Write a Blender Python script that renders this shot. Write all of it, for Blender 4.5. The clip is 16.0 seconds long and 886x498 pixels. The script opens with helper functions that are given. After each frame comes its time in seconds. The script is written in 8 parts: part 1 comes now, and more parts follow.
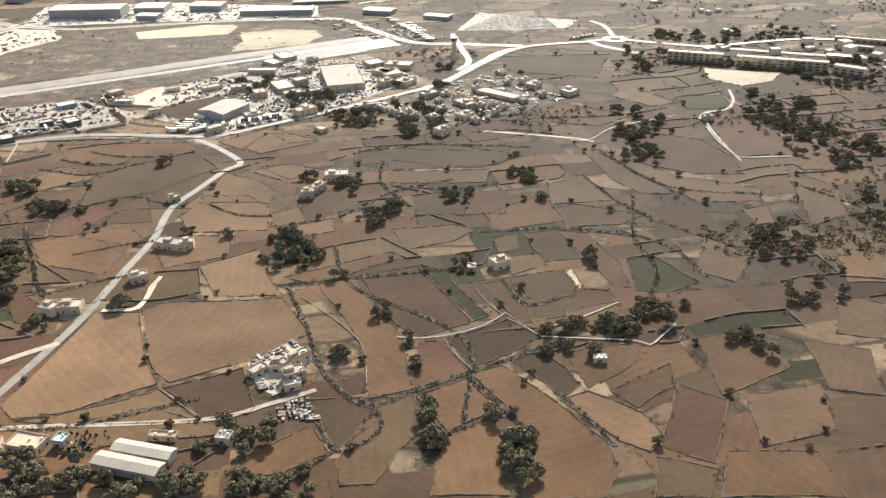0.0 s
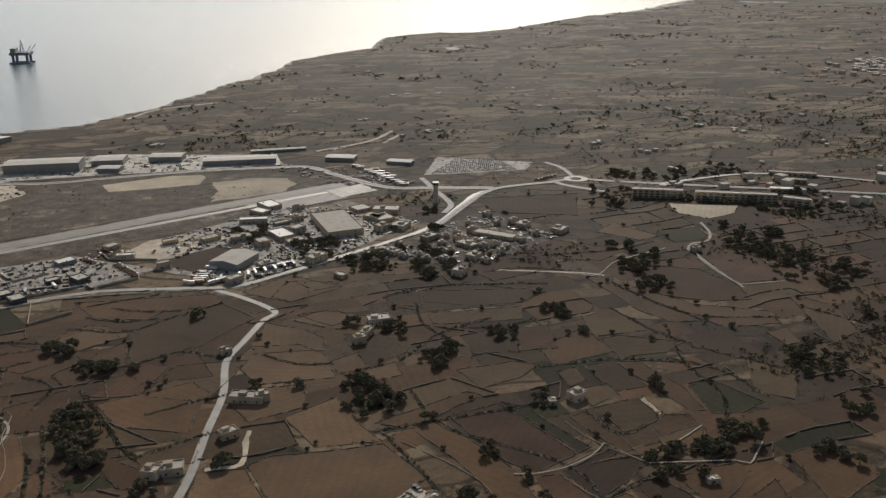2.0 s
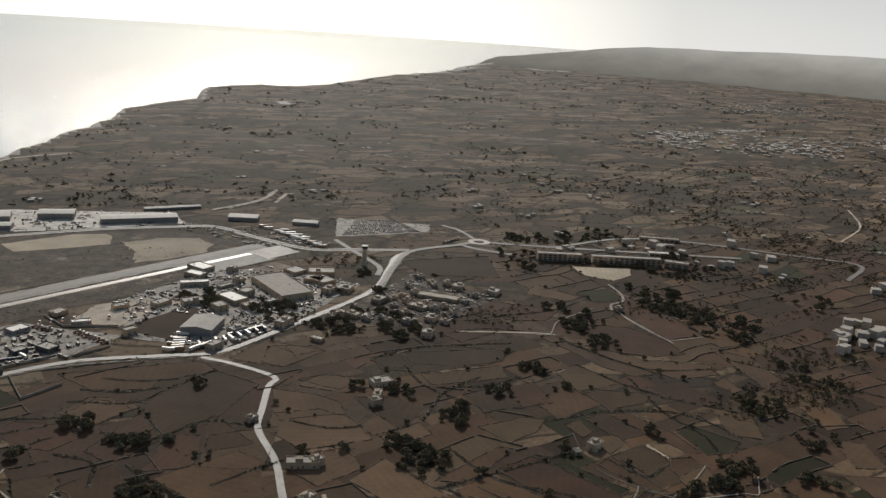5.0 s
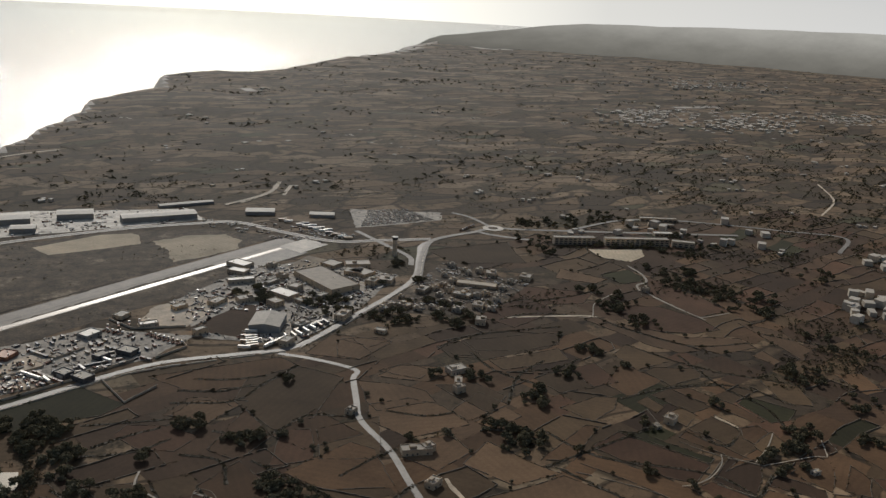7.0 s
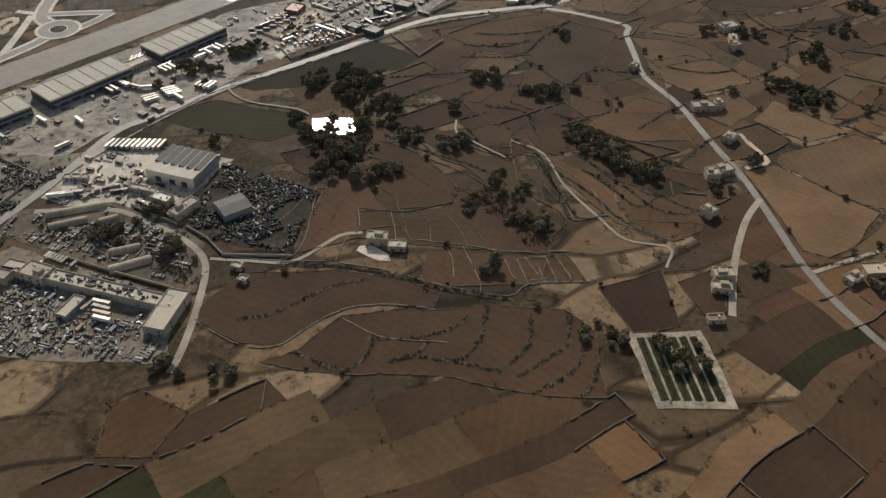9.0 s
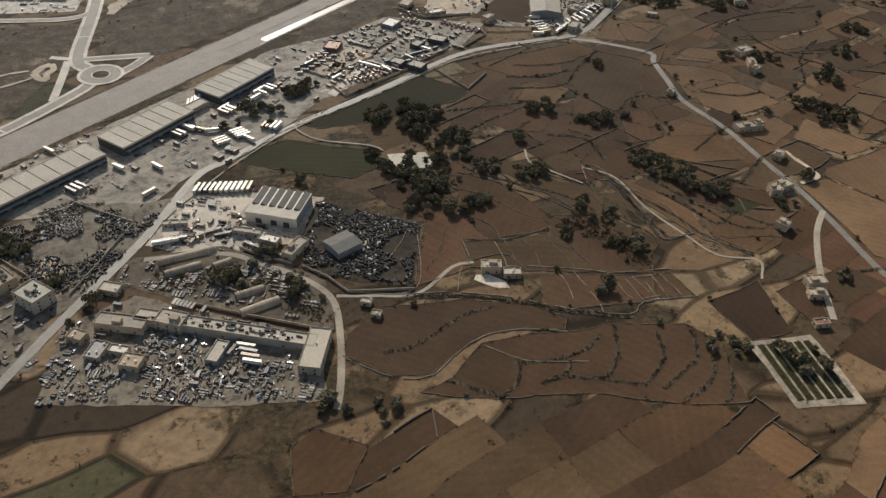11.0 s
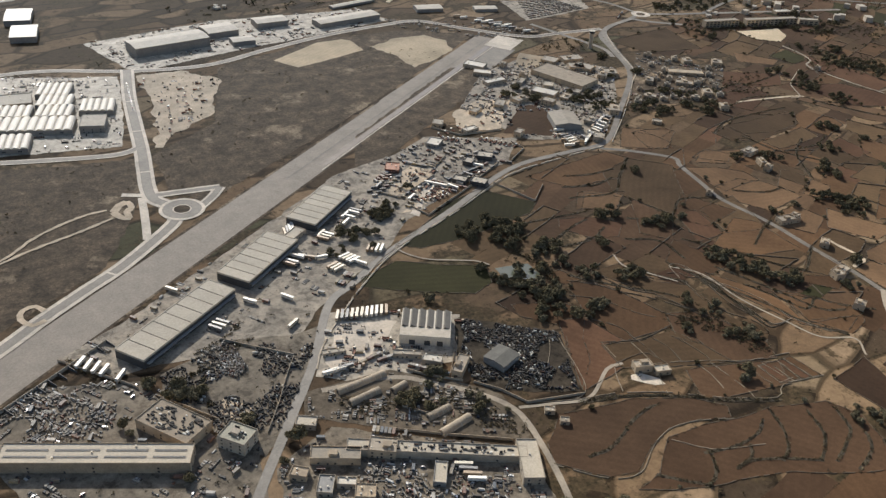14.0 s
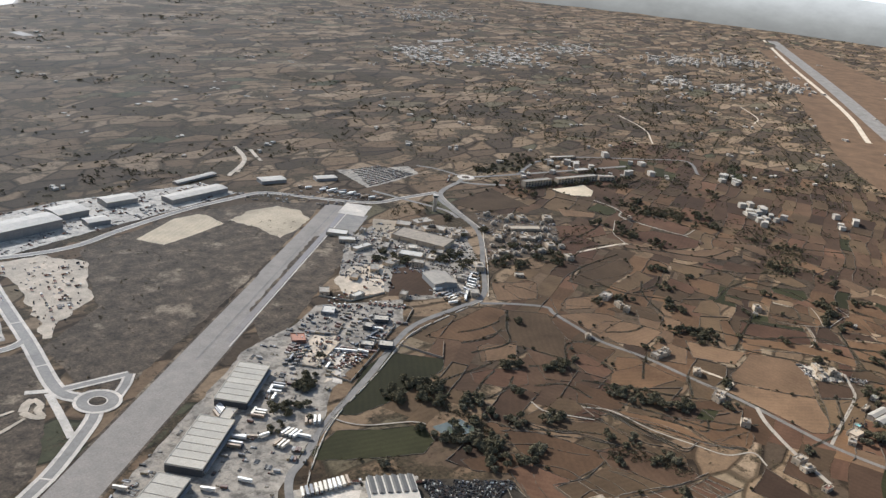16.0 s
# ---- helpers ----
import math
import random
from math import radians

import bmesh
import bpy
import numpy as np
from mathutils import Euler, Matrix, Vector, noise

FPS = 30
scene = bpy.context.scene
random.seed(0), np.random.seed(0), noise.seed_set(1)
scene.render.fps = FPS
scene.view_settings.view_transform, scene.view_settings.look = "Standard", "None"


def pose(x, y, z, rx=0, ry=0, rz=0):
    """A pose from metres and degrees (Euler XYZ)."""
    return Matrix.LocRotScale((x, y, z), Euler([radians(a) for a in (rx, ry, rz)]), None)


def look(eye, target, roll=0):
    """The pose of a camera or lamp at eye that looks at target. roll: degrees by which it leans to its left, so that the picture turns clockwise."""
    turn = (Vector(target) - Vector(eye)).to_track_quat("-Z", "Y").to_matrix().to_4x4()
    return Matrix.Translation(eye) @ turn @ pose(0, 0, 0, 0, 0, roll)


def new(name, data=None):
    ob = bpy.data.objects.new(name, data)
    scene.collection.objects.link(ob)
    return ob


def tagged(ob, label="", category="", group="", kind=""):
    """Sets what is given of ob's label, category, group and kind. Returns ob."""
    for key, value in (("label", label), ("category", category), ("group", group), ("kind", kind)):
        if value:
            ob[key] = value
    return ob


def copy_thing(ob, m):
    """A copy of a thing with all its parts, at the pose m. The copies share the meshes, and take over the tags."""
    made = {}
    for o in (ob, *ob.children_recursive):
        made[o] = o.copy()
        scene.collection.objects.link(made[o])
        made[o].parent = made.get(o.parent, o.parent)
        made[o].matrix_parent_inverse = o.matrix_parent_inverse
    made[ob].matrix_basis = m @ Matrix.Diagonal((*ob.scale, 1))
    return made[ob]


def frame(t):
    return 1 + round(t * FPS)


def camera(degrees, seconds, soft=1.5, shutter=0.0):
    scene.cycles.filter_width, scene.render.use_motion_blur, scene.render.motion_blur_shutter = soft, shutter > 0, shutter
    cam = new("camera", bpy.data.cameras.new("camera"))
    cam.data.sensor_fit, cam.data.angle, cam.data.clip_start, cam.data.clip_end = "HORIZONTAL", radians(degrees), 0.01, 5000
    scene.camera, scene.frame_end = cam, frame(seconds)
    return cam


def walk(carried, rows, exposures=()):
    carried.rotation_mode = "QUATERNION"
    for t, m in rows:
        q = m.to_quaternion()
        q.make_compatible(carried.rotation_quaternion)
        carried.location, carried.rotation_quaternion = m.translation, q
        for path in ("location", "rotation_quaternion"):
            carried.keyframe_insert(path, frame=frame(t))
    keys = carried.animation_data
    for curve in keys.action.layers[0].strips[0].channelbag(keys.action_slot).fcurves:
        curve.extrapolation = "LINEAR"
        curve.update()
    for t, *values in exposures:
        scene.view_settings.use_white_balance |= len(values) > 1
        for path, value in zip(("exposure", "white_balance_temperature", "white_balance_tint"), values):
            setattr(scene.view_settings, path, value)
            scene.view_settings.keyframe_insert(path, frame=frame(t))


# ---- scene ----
cam = camera(52.67, 16.0, soft=1.4)
PATH = [
    (0, (0.00, 0.00, 301.96), (0.00, 88.99, 256.34), -1.41),
    (0.5, (-38.51, -4.10, 307.15), (-34.80, 87.40, 266.98), -1.31),
    (1, (-76.81, -7.77, 312.66), (-69.41, 84.85, 275.71), -1.22),
    (1.5, (-114.84, -11.36, 317.90), (-103.56, 82.06, 284.06), -0.94),
    (2, (-152.29, -13.78, 323.30), (-137.22, 79.66, 291.01), -0.74),
    (2.5, (-189.63, -15.56, 328.63), (-169.95, 76.63, 295.24), -0.11),
    (3, (-227.15, -16.56, 334.24), (-202.42, 73.98, 299.74), 1.11),
    (3.5, (-265.42, -16.55, 340.15), (-235.46, 73.03, 307.30), 2.74),
    (4, (-303.31, -15.88, 346.25), (-269.57, 73.10, 315.52), 3.60),
    (4.5, (-341.01, -14.23, 352.56), (-303.71, 74.04, 323.97), 4.07),
    (5, (-378.33, -10.80, 359.04), (-337.95, 76.70, 332.34), 3.96),
    (5.5, (-415.25, -5.87, 365.35), (-372.29, 80.78, 339.90), 3.57),
    (6, (-451.74, 0.28, 371.17), (-406.77, 85.95, 345.89), 3.20),
    (6.5, (-487.78, 7.35, 376.16), (-441.42, 91.87, 349.57), 3.15),
    (7, (-523.59, 14.79, 380.61), (-476.20, 98.02, 351.85), 3.36),
    (7.5, (-558.98, 22.14, 385.15), (-514.70, 103.20, 346.84), 3.53),
    (8, (-594.71, 29.14, 389.63), (-557.53, 107.10, 339.25), 2.53),
    (8.5, (-630.34, 35.93, 394.67), (-601.10, 110.48, 334.79), 0.66),
    (9, (-666.10, 43.09, 400.08), (-638.17, 115.46, 336.97), 0.29),
    (9.5, (-702.43, 51.42, 405.49), (-674.27, 122.16, 340.65), 0.24),
    (10, (-739.62, 61.92, 410.94), (-708.89, 131.96, 346.53), 0.68),
    (10.5, (-777.24, 74.35, 416.52), (-742.71, 144.02, 353.63), 1.36),
    (11, (-814.87, 88.50, 422.31), (-776.48, 157.58, 361.03), 2.02),
    (11.5, (-852.09, 104.12, 428.36), (-811.03, 172.20, 367.70), 2.43),
    (12, (-888.98, 120.41, 434.58), (-846.27, 187.25, 373.67), 2.62),
    (12.5, (-925.53, 137.38, 440.73), (-880.66, 203.37, 380.47), 3.05),
    (13, (-961.71, 155.40, 446.61), (-913.89, 221.30, 388.56), 3.15),
    (13.5, (-997.63, 174.75, 452.21), (-946.53, 240.35, 396.67), 3.38),
    (14, (-1033.35, 195.69, 457.36), (-978.07, 260.50, 404.98), 3.96),
    (14.5, (-1069.26, 217.96, 461.90), (-1009.87, 281.48, 412.51), 4.30),
    (15, (-1104.81, 241.49, 466.27), (-1040.01, 302.64, 420.88), 4.68),
    (15.5, (-1139.88, 266.10, 470.67), (-1067.63, 322.59, 430.81), 5.63),
    (16, (-1174.97, 291.33, 474.85), (-1096.86, 342.99, 439.79), 6.26),
]
# The plan below is laid out in true metres; the place is set out as a model at this scale.
MODEL = 0.45
walk(cam, [(t, look(Vector(eye) * MODEL, Vector(target) * MODEL, roll)) for t, eye, target, roll in PATH],
     [(0.0, 2.58, 6600, 10), (1.0, 1.75, 6550, 10), (2.0, 0.85, 6500, 10), (3.0, 0.68, 6500, 10), (4.0, 0.76, 6400, 10), (7.0, 0.6, 6400, 10), (7.5, 0.72, 6450, 10), (8.0, 1.7, 6500, 9), (8.5, 1.35, 6550, 9), (9.0, 1.12, 6600, 9), (11.5, 1.2, 6650, 9), (12.5, 1.18, 6550, 10), (13.5, 1.4, 6400, 10), (14.5, 1.28, 6250, 10), (15.0, 1.25, 6150, 10), (16.0, 1.6, 5700, 10)])

# ---- world, sun, exposure ----
SUN_AZ, SUN_EL = 12.0, 33.0
world = bpy.data.worlds.new("sky")
scene.world = world
world.use_nodes = True
wn = world.node_tree.nodes
wl = world.node_tree.links
sky = wn.new("ShaderNodeTexSky")
sky.sky_type = "NISHITA"
sky.sun_disc = False
sky.sun_elevation = radians(SUN_EL)
sky.sun_rotation = radians(SUN_AZ)
sky.air_density, sky.dust_density, sky.altitude = 1.0, 4.0, 300
wn["Background"].inputs["Strength"].default_value = 0.066
wl.new(sky.outputs[0], wn["Background"].inputs["Color"])
sun = new("sun", bpy.data.lights.new("sun", "SUN"))
sun.data.energy, sun.data.angle, sun.data.color = 4.4, radians(0.6), (1.0, 0.95, 0.86)
sa, se = radians(SUN_AZ), radians(SUN_EL)
SUN_WAY = Vector((math.sin(sa) * math.cos(se), math.cos(sa) * math.cos(se), math.sin(se)))
sun.matrix_world = look((0, 0, 900), Vector((0, 0, 900)) - SUN_WAY)

# ---- materials ----
def material(name, rough=0.85, metal=0.0, spec=0.3):
    m = bpy.data.materials.new(name)
    m.use_nodes = True
    b = m.node_tree.nodes["Principled BSDF"]
    b.inputs["Roughness"].default_value = rough
    b.inputs["Metallic"].default_value = metal
    b.inputs["Specular IOR Level"].default_value = spec
    b.inputs["Diffuse Roughness"].default_value = 1.0 if rough > 0.6 else 0.0
    return m, m.node_tree.nodes, m.node_tree.links, b


def metres(n, l):
    """The place of a surface point on the plan, in the plan's metres."""
    k = n.new("ShaderNodeVectorMath")
    k.operation = "SCALE"
    k.inputs["Scale"].default_value = 1 / MODEL
    l.new(n.new("ShaderNodeNewGeometry").outputs["Position"], k.inputs[0])
    return k.outputs[0]


def spot(n, l, scale, detail=4.0, rough=0.6, vec=None, kind="Position"):
    """A noise over the world's metres."""
    t = n.new("ShaderNodeTexNoise")
    t.inputs["Scale"].default_value, t.inputs["Detail"].default_value = scale, detail
    t.inputs["Roughness"].default_value = rough
    if vec is None:
        vec = metres(n, l)
    l.new(vec, t.inputs["Vector"])
    return t.outputs["Fac"]


def ramp(n, l, fac, stops):
    r = n.new("ShaderNodeValToRGB")
    while len(r.color_ramp.elements) < len(stops):
        r.color_ramp.elements.new(0.5)
    for e, (p, c) in zip(r.color_ramp.elements, stops):
        e.position, e.color = p, (*c, 1)
    l.new(fac, r.inputs["Fac"])
    return r.outputs["Color"]


def blend(n, l, a, b, fac, mode="MIX"):
    m = n.new("ShaderNodeMix")
    m.data_type, m.blend_type = "RGBA", mode
    for k, v in ((0, fac), (6, a), (7, b)):
        if hasattr(v, "links"):
            l.new(v, m.inputs[k])
        else:
            m.inputs[k].default_value = v if k == 0 else (*v, 1)
    return m.outputs[2]


def calc(n, l, op, a, b=0.0, c=0.0):
    m = n.new("ShaderNodeMath")
    m.operation = op
    for k, v in enumerate((a, b, c)):
        if hasattr(v, "links"):
            l.new(v, m.inputs[k])
        else:
            m.inputs[k].default_value = v
    return m.outputs[0]


def relief(n, l, b, fac, strength=0.4, far=0.1):
    k = n.new("ShaderNodeBump")
    k.inputs["Strength"].default_value, k.inputs["Distance"].default_value = strength, far * MODEL
    l.new(fac, k.inputs["Height"])
    l.new(k.outputs[0], b.inputs["Normal"])


def shade(c, f):
    return tuple(v * f for v in c)


def plain(name, color, rough=0.7, metal=0.0, vary=0.25, scale=0.35, fine=3.0, bump=0.2, spec=0.3, tint=0.0):
    """Weathered paint, stone or metal: stains at one scale, grain at another, and a little difference from piece to piece."""
    m, n, l, b = material(name, rough, metal, spec)
    big = ramp(n, l, spot(n, l, scale), [(0.3, shade(color, 1 - vary)), (0.7, shade(color, 1 + vary * 0.6))])
    col = blend(n, l, big, ramp(n, l, spot(n, l, fine, 3), [(0.3, (0.75, 0.74, 0.72)), (0.7, (1.1, 1.1, 1.1))]), 0.7, "MULTIPLY")
    if tint:
        info = n.new("ShaderNodeObjectInfo")
        col = blend(n, l, col, ramp(n, l, info.outputs["Random"], [(0, (1 - tint,) * 3), (1, (1 + tint * 0.5,) * 3)]), 1.0, "MULTIPLY")
    l.new(col, b.inputs["Base Color"])
    relief(n, l, b, spot(n, l, fine, 3), bump, 0.05)
    return m


def palette(name, colors, rough=0.5, metal=0.0, spec=0.4):
    """Paint whose colour differs from one object to the next."""
    m, n, l, b = material(name, rough, metal, spec)
    info = n.new("ShaderNodeObjectInfo")
    r = n.new("ShaderNodeValToRGB")
    r.color_ramp.interpolation = "CONSTANT"
    while len(r.color_ramp.elements) < len(colors):
        r.color_ramp.elements.new(0.5)
    for k, (e, c) in enumerate(zip(r.color_ramp.elements, colors)):
        e.position, e.color = k / len(colors), (*c, 1)
    l.new(info.outputs["Random"], r.inputs["Fac"])
    dirt = ramp(n, l, spot(n, l, 1.2, 4), [(0.35, (0.62, 0.58, 0.52)), (0.65, (1.05, 1.05, 1.05))])
    l.new(blend(n, l, r.outputs["Color"], dirt, 0.8, "MULTIPLY"), b.inputs["Base Color"])
    return m


def islands(name, colors, rough=0.8, metal=0.0):
    """Joined clutter: the colour differs from one loose piece to the next."""
    m, n, l, b = material(name, rough, metal)
    geo = n.new("ShaderNodeNewGeometry")
    r = n.new("ShaderNodeValToRGB")
    r.color_ramp.interpolation = "CONSTANT"
    while len(r.color_ramp.elements) < len(colors):
        r.color_ramp.elements.new(0.5)
    for k, (e, c) in enumerate(zip(r.color_ramp.elements, colors)):
        e.position, e.color = k / len(colors), (*c, 1)
    l.new(geo.outputs["Random Per Island"], r.inputs["Fac"])
    dirt = ramp(n, l, spot(n, l, 0.9, 4), [(0.3, (0.6, 0.57, 0.52)), (0.7, (1.1, 1.1, 1.1))])
    l.new(blend(n, l, r.outputs["Color"], dirt, 0.7, "MULTIPLY"), b.inputs["Base Color"])
    return m


def farmland():
    """Open country: small walled plots of dry grass, bare red earth and scrub."""
    m, n, l, b = material("farmland", 0.95, 0, 0.07)
    pos = metres(n, l)
    wob = n.new("ShaderNodeTexNoise")
    wob.inputs["Scale"].default_value = 0.006
    l.new(pos, wob.inputs["Vector"])
    shift = n.new("ShaderNodeVectorMath")
    shift.operation = "MULTIPLY_ADD"
    l.new(wob.outputs["Color"], shift.inputs[0])
    shift.inputs[1].default_value = (60, 60, 0)
    l.new(pos, shift.inputs[2])
    mp = n.new("ShaderNodeMapping")
    mp.inputs["Rotation"].default_value = (0, 0, radians(24))
    mp.inputs["Scale"].default_value = (0.0095, 0.024, 0.0)
    l.new(shift.outputs[0], mp.inputs["Vector"])
    plots = n.new("ShaderNodeTexVoronoi")
    plots.inputs["Scale"].default_value, plots.inputs["Randomness"].default_value = 1.0, 0.8
    l.new(mp.outputs[0], plots.inputs["Vector"])
    sep = n.new("ShaderNodeSeparateColor")
    l.new(plots.outputs["Color"], sep.inputs[0])
    base = ramp(n, l, sep.outputs[0], [(0.0, (0.045, 0.032, 0.02)), (0.3, (0.105, 0.069, 0.04)), (0.5, (0.165, 0.106, 0.059)),
                                       (0.75, (0.21, 0.141, 0.08)), (0.93, (0.27, 0.19, 0.116)), (1.0, (0.06, 0.06, 0.03))])
    edge = n.new("ShaderNodeTexVoronoi")
    edge.feature = "DISTANCE_TO_EDGE"
    edge.inputs["Scale"].default_value, edge.inputs["Randomness"].default_value = 1.0, 0.8
    l.new(mp.outputs[0], edge.inputs["Vector"])
    rim = ramp(n, l, edge.outputs["Distance"], [(0.025, (0.22, 0.21, 0.18)), (0.06, (1, 1, 1))])
    col = blend(n, l, base, rim, 0.85, "MULTIPLY")
    scrub = ramp(n, l, spot(n, l, 0.009, 7, 0.75), [(0.51, (0, 0, 0)), (0.57, (1, 1, 1))])
    col = blend(n, l, col, ramp(n, l, spot(n, l, 0.25, 4), [(0.35, (0.03, 0.024, 0.012)), (0.7, (0.1, 0.068, 0.036))]), scrub)
    bush = ramp(n, l, spot(n, l, 0.055, 5, 0.7), [(0.36, (0.3, 0.3, 0.26)), (0.42, (1, 1, 1))])
    col = blend(n, l, col, bush, 0.9, "MULTIPLY")
    col = blend(n, l, col, ramp(n, l, spot(n, l, 0.12, 6, 0.75), [(0.3, (0.6, 0.58, 0.55)), (0.7, (1.3, 1.27, 1.2))]), 0.8, "MULTIPLY")
    l.new(col, b.inputs["Base Color"])
    relief(n, l, b, spot(n, l, 0.2, 5), 0.6, 0.8)
    return m


def soil(name, color, stripe=0.035):
    """A dry field: tillage lines, patches and clods; each field a little lighter or darker."""
    m, n, l, b = material(name, 0.95, 0, 0.065)
    info = n.new("ShaderNodeObjectInfo")
    rot = n.new("ShaderNodeVectorRotate")
    rot.rotation_type = "Z_AXIS"
    l.new(metres(n, l), rot.inputs["Vector"])
    l.new(calc(n, l, "MULTIPLY", info.outputs["Random"], 6.28), rot.inputs["Angle"])
    wave = n.new("ShaderNodeTexWave")
    wave.inputs["Scale"].default_value, wave.inputs["Distortion"].default_value = 0.045, 9.0
    wave.inputs["Detail"].default_value, wave.inputs["Detail Scale"].default_value = 3.0, 0.15
    l.new(rot.outputs[0], wave.inputs["Vector"])
    big = ramp(n, l, spot(n, l, 0.018, 5, 0.65), [(0.3, shade(color, 0.72)), (0.5, color), (0.72, shade(color, 1.28))])
    lines = ramp(n, l, wave.outputs["Fac"], [(0.2, (1 - stripe,) * 3), (0.8, (1 + stripe,) * 3)])
    col = blend(n, l, big, lines, 1.0, "MULTIPLY")
    grain = ramp(n, l, spot(n, l, 0.35, 6, 0.8), [(0.3, (0.72, 0.7, 0.66)), (0.7, (1.2, 1.2, 1.2))])
    col = blend(n, l, col, grain, 0.75, "MULTIPLY")
    col = blend(n, l, col, ramp(n, l, info.outputs["Random"], [(0, (0.66, 0.65, 0.65)), (1, (1.3, 1.28, 1.22))]), 1.0, "MULTIPLY")
    l.new(col, b.inputs["Base Color"])
    relief(n, l, b, spot(n, l, 0.6, 4), 0.4, 0.25)
    return m


def pavement(name, color, rough=0.8, spec=0.4, dirt=0.35, oil=0.25):
    m, n, l, b = material(name, rough, 0, spec)
    b.inputs["Diffuse Roughness"].default_value = 1.0
    big = ramp(n, l, spot(n, l, 0.03, 5, 0.7), [(0.3, shade(color, 1 - dirt)), (0.7, shade(color, 1 + dirt * 0.5))])
    fine = ramp(n, l, spot(n, l, 0.5, 5, 0.75), [(0.3, (0.7, 0.69, 0.67)), (0.7, (1.15, 1.15, 1.15))])
    col = blend(n, l, big, fine, 0.8, "MULTIPLY")
    stain = ramp(n, l, spot(n, l, 0.085, 6, 0.7), [(0.4, (0.36, 0.34, 0.31)), (0.48, (0.8, 0.79, 0.76)), (0.62, (1.12, 1.11, 1.08))])
    l.new(blend(n, l, col, stain, oil, "MULTIPLY"), b.inputs["Base Color"])
    relief(n, l, b, spot(n, l, 2.0, 3), 0.3, 0.04)
    return m


def heath():
    """Rough stony ground with low dark scrub."""
    m, n, l, b = material("heath", 0.95, 0, 0.1)
    a = ramp(n, l, spot(n, l, 0.05, 8, 0.75), [(0.36, (0.036, 0.026, 0.016)), (0.5, (0.092, 0.066, 0.042)), (0.62, (0.15, 0.107, 0.068)), (0.7, (0.32, 0.24, 0.155))])
    sand = ramp(n, l, spot(n, l, 0.016, 7, 0.65), [(0.57, (0, 0, 0)), (0.66, (0.75, 0.75, 0.75))])
    a = blend(n, l, a, (0.36, 0.275, 0.18), sand)
    f = ramp(n, l, spot(n, l, 0.3, 6, 0.85), [(0.36, (0.3, 0.29, 0.25)), (0.6, (1.3, 1.28, 1.24))])
    l.new(blend(n, l, a, f, 0.85, "MULTIPLY"), b.inputs["Base Color"])
    relief(n, l, b, spot(n, l, 0.4, 5), 0.7, 0.6)
    return m


def water():
    m, n, l, b = material("sea_water", 0.12, 0, 0.5)
    l.new(ramp(n, l, spot(n, l, 0.002), [(0.3, (0.02, 0.04, 0.055)), (0.7, (0.03, 0.055, 0.07))]), b.inputs["Base Color"])
    w = n.new("ShaderNodeMath")
    w.operation = "ADD"
    l.new(spot(n, l, 0.03, 6, 0.7), w.inputs[0])
    l.new(spot(n, l, 0.16, 6, 0.75), w.inputs[1])
    relief(n, l, b, w.outputs[0], 1.0, 1.3)
    return m


def leafage(name, color):
    m, n, l, b = material(name, 1.0, 0, 0.02)
    geo = n.new("ShaderNodeNewGeometry")
    col = ramp(n, l, geo.outputs["Random Per Island"], [(0, shade(color, 0.5)), (0.6, color), (1, shade(color, 1.7))])
    l.new(col, b.inputs["Base Color"])
    return m


M_BANK = plain("dark_terrace_bank", (0.062, 0.046, 0.026), 0.95, 0, 0.4, 0.1, 0.8, 0.6)
M_LAND = farmland()
SOILS = {"tan": soil("dry_grass_soil", (0.139, 0.085, 0.047), 0.03), "ochre": soil("ochre_soil", (0.108, 0.061, 0.031)),
         "red": soil("red_soil", (0.096, 0.051, 0.029)), "brown": soil("brown_soil", (0.094, 0.060, 0.032)),
         "umber": soil("umber_soil", (0.079, 0.046, 0.026)), "maroon": soil("maroon_soil", (0.057, 0.034, 0.020)),
         "crop": soil("low_green_crop", (0.033, 0.031, 0.012), 0.06), "straw": soil("straw_soil", (0.533, 0.436, 0.301), 0.03)}
lane_mat = pavement("worn_lane_concrete", (0.37, 0.31, 0.23), 0.85, 0.2)
work_ground = pavement("worn_dirt", (0.25, 0.206, 0.15), 0.9, 0.15, 0.5, 0.9)
tarmac = pavement("tarmac", (0.225, 0.193, 0.152), 0.8, 0.25)
runway_mat = pavement("runway_tarmac", (0.262, 0.215, 0.163), 0.8, 0.2, 0.2, 0.15)
hut_ground = pavement("trodden_earth", (0.17, 0.135, 0.095), 0.95, 0.1, 0.5, 0.7)
country_tarmac = pavement("bleached_tarmac", (0.17, 0.145, 0.113), 0.68, 0.28)
glossy_tarmac = pavement("smooth_worn_tarmac", (0.25, 0.205, 0.156), 0.26, 0.2, 0.15, 0.1)
concrete = pavement("pale_concrete", (0.62, 0.53, 0.41), 0.8, 0.25)
yard_mat = pavement("dusty_concrete", (0.46, 0.392, 0.295), 0.78, 0.25, 0.45, 0.7)
dust = pavement("pale_dust", (0.62, 0.5, 0.35), 0.9, 0.15)
dirt_yard = pavement("dirty_yard", (0.37, 0.31, 0.232), 0.85, 0.2, 0.5, 0.85)
oily_ground = pavement("oily_ground", (0.075, 0.059, 0.041), 0.95, 0.08, 0.5, 0.9)
M_HEATH = heath()
M_SEA = water()
M_WALL = plain("rubble_limestone", (0.115, 0.088, 0.058), 0.95, 0, 0.35, 0.2, 1.2, 0.6)
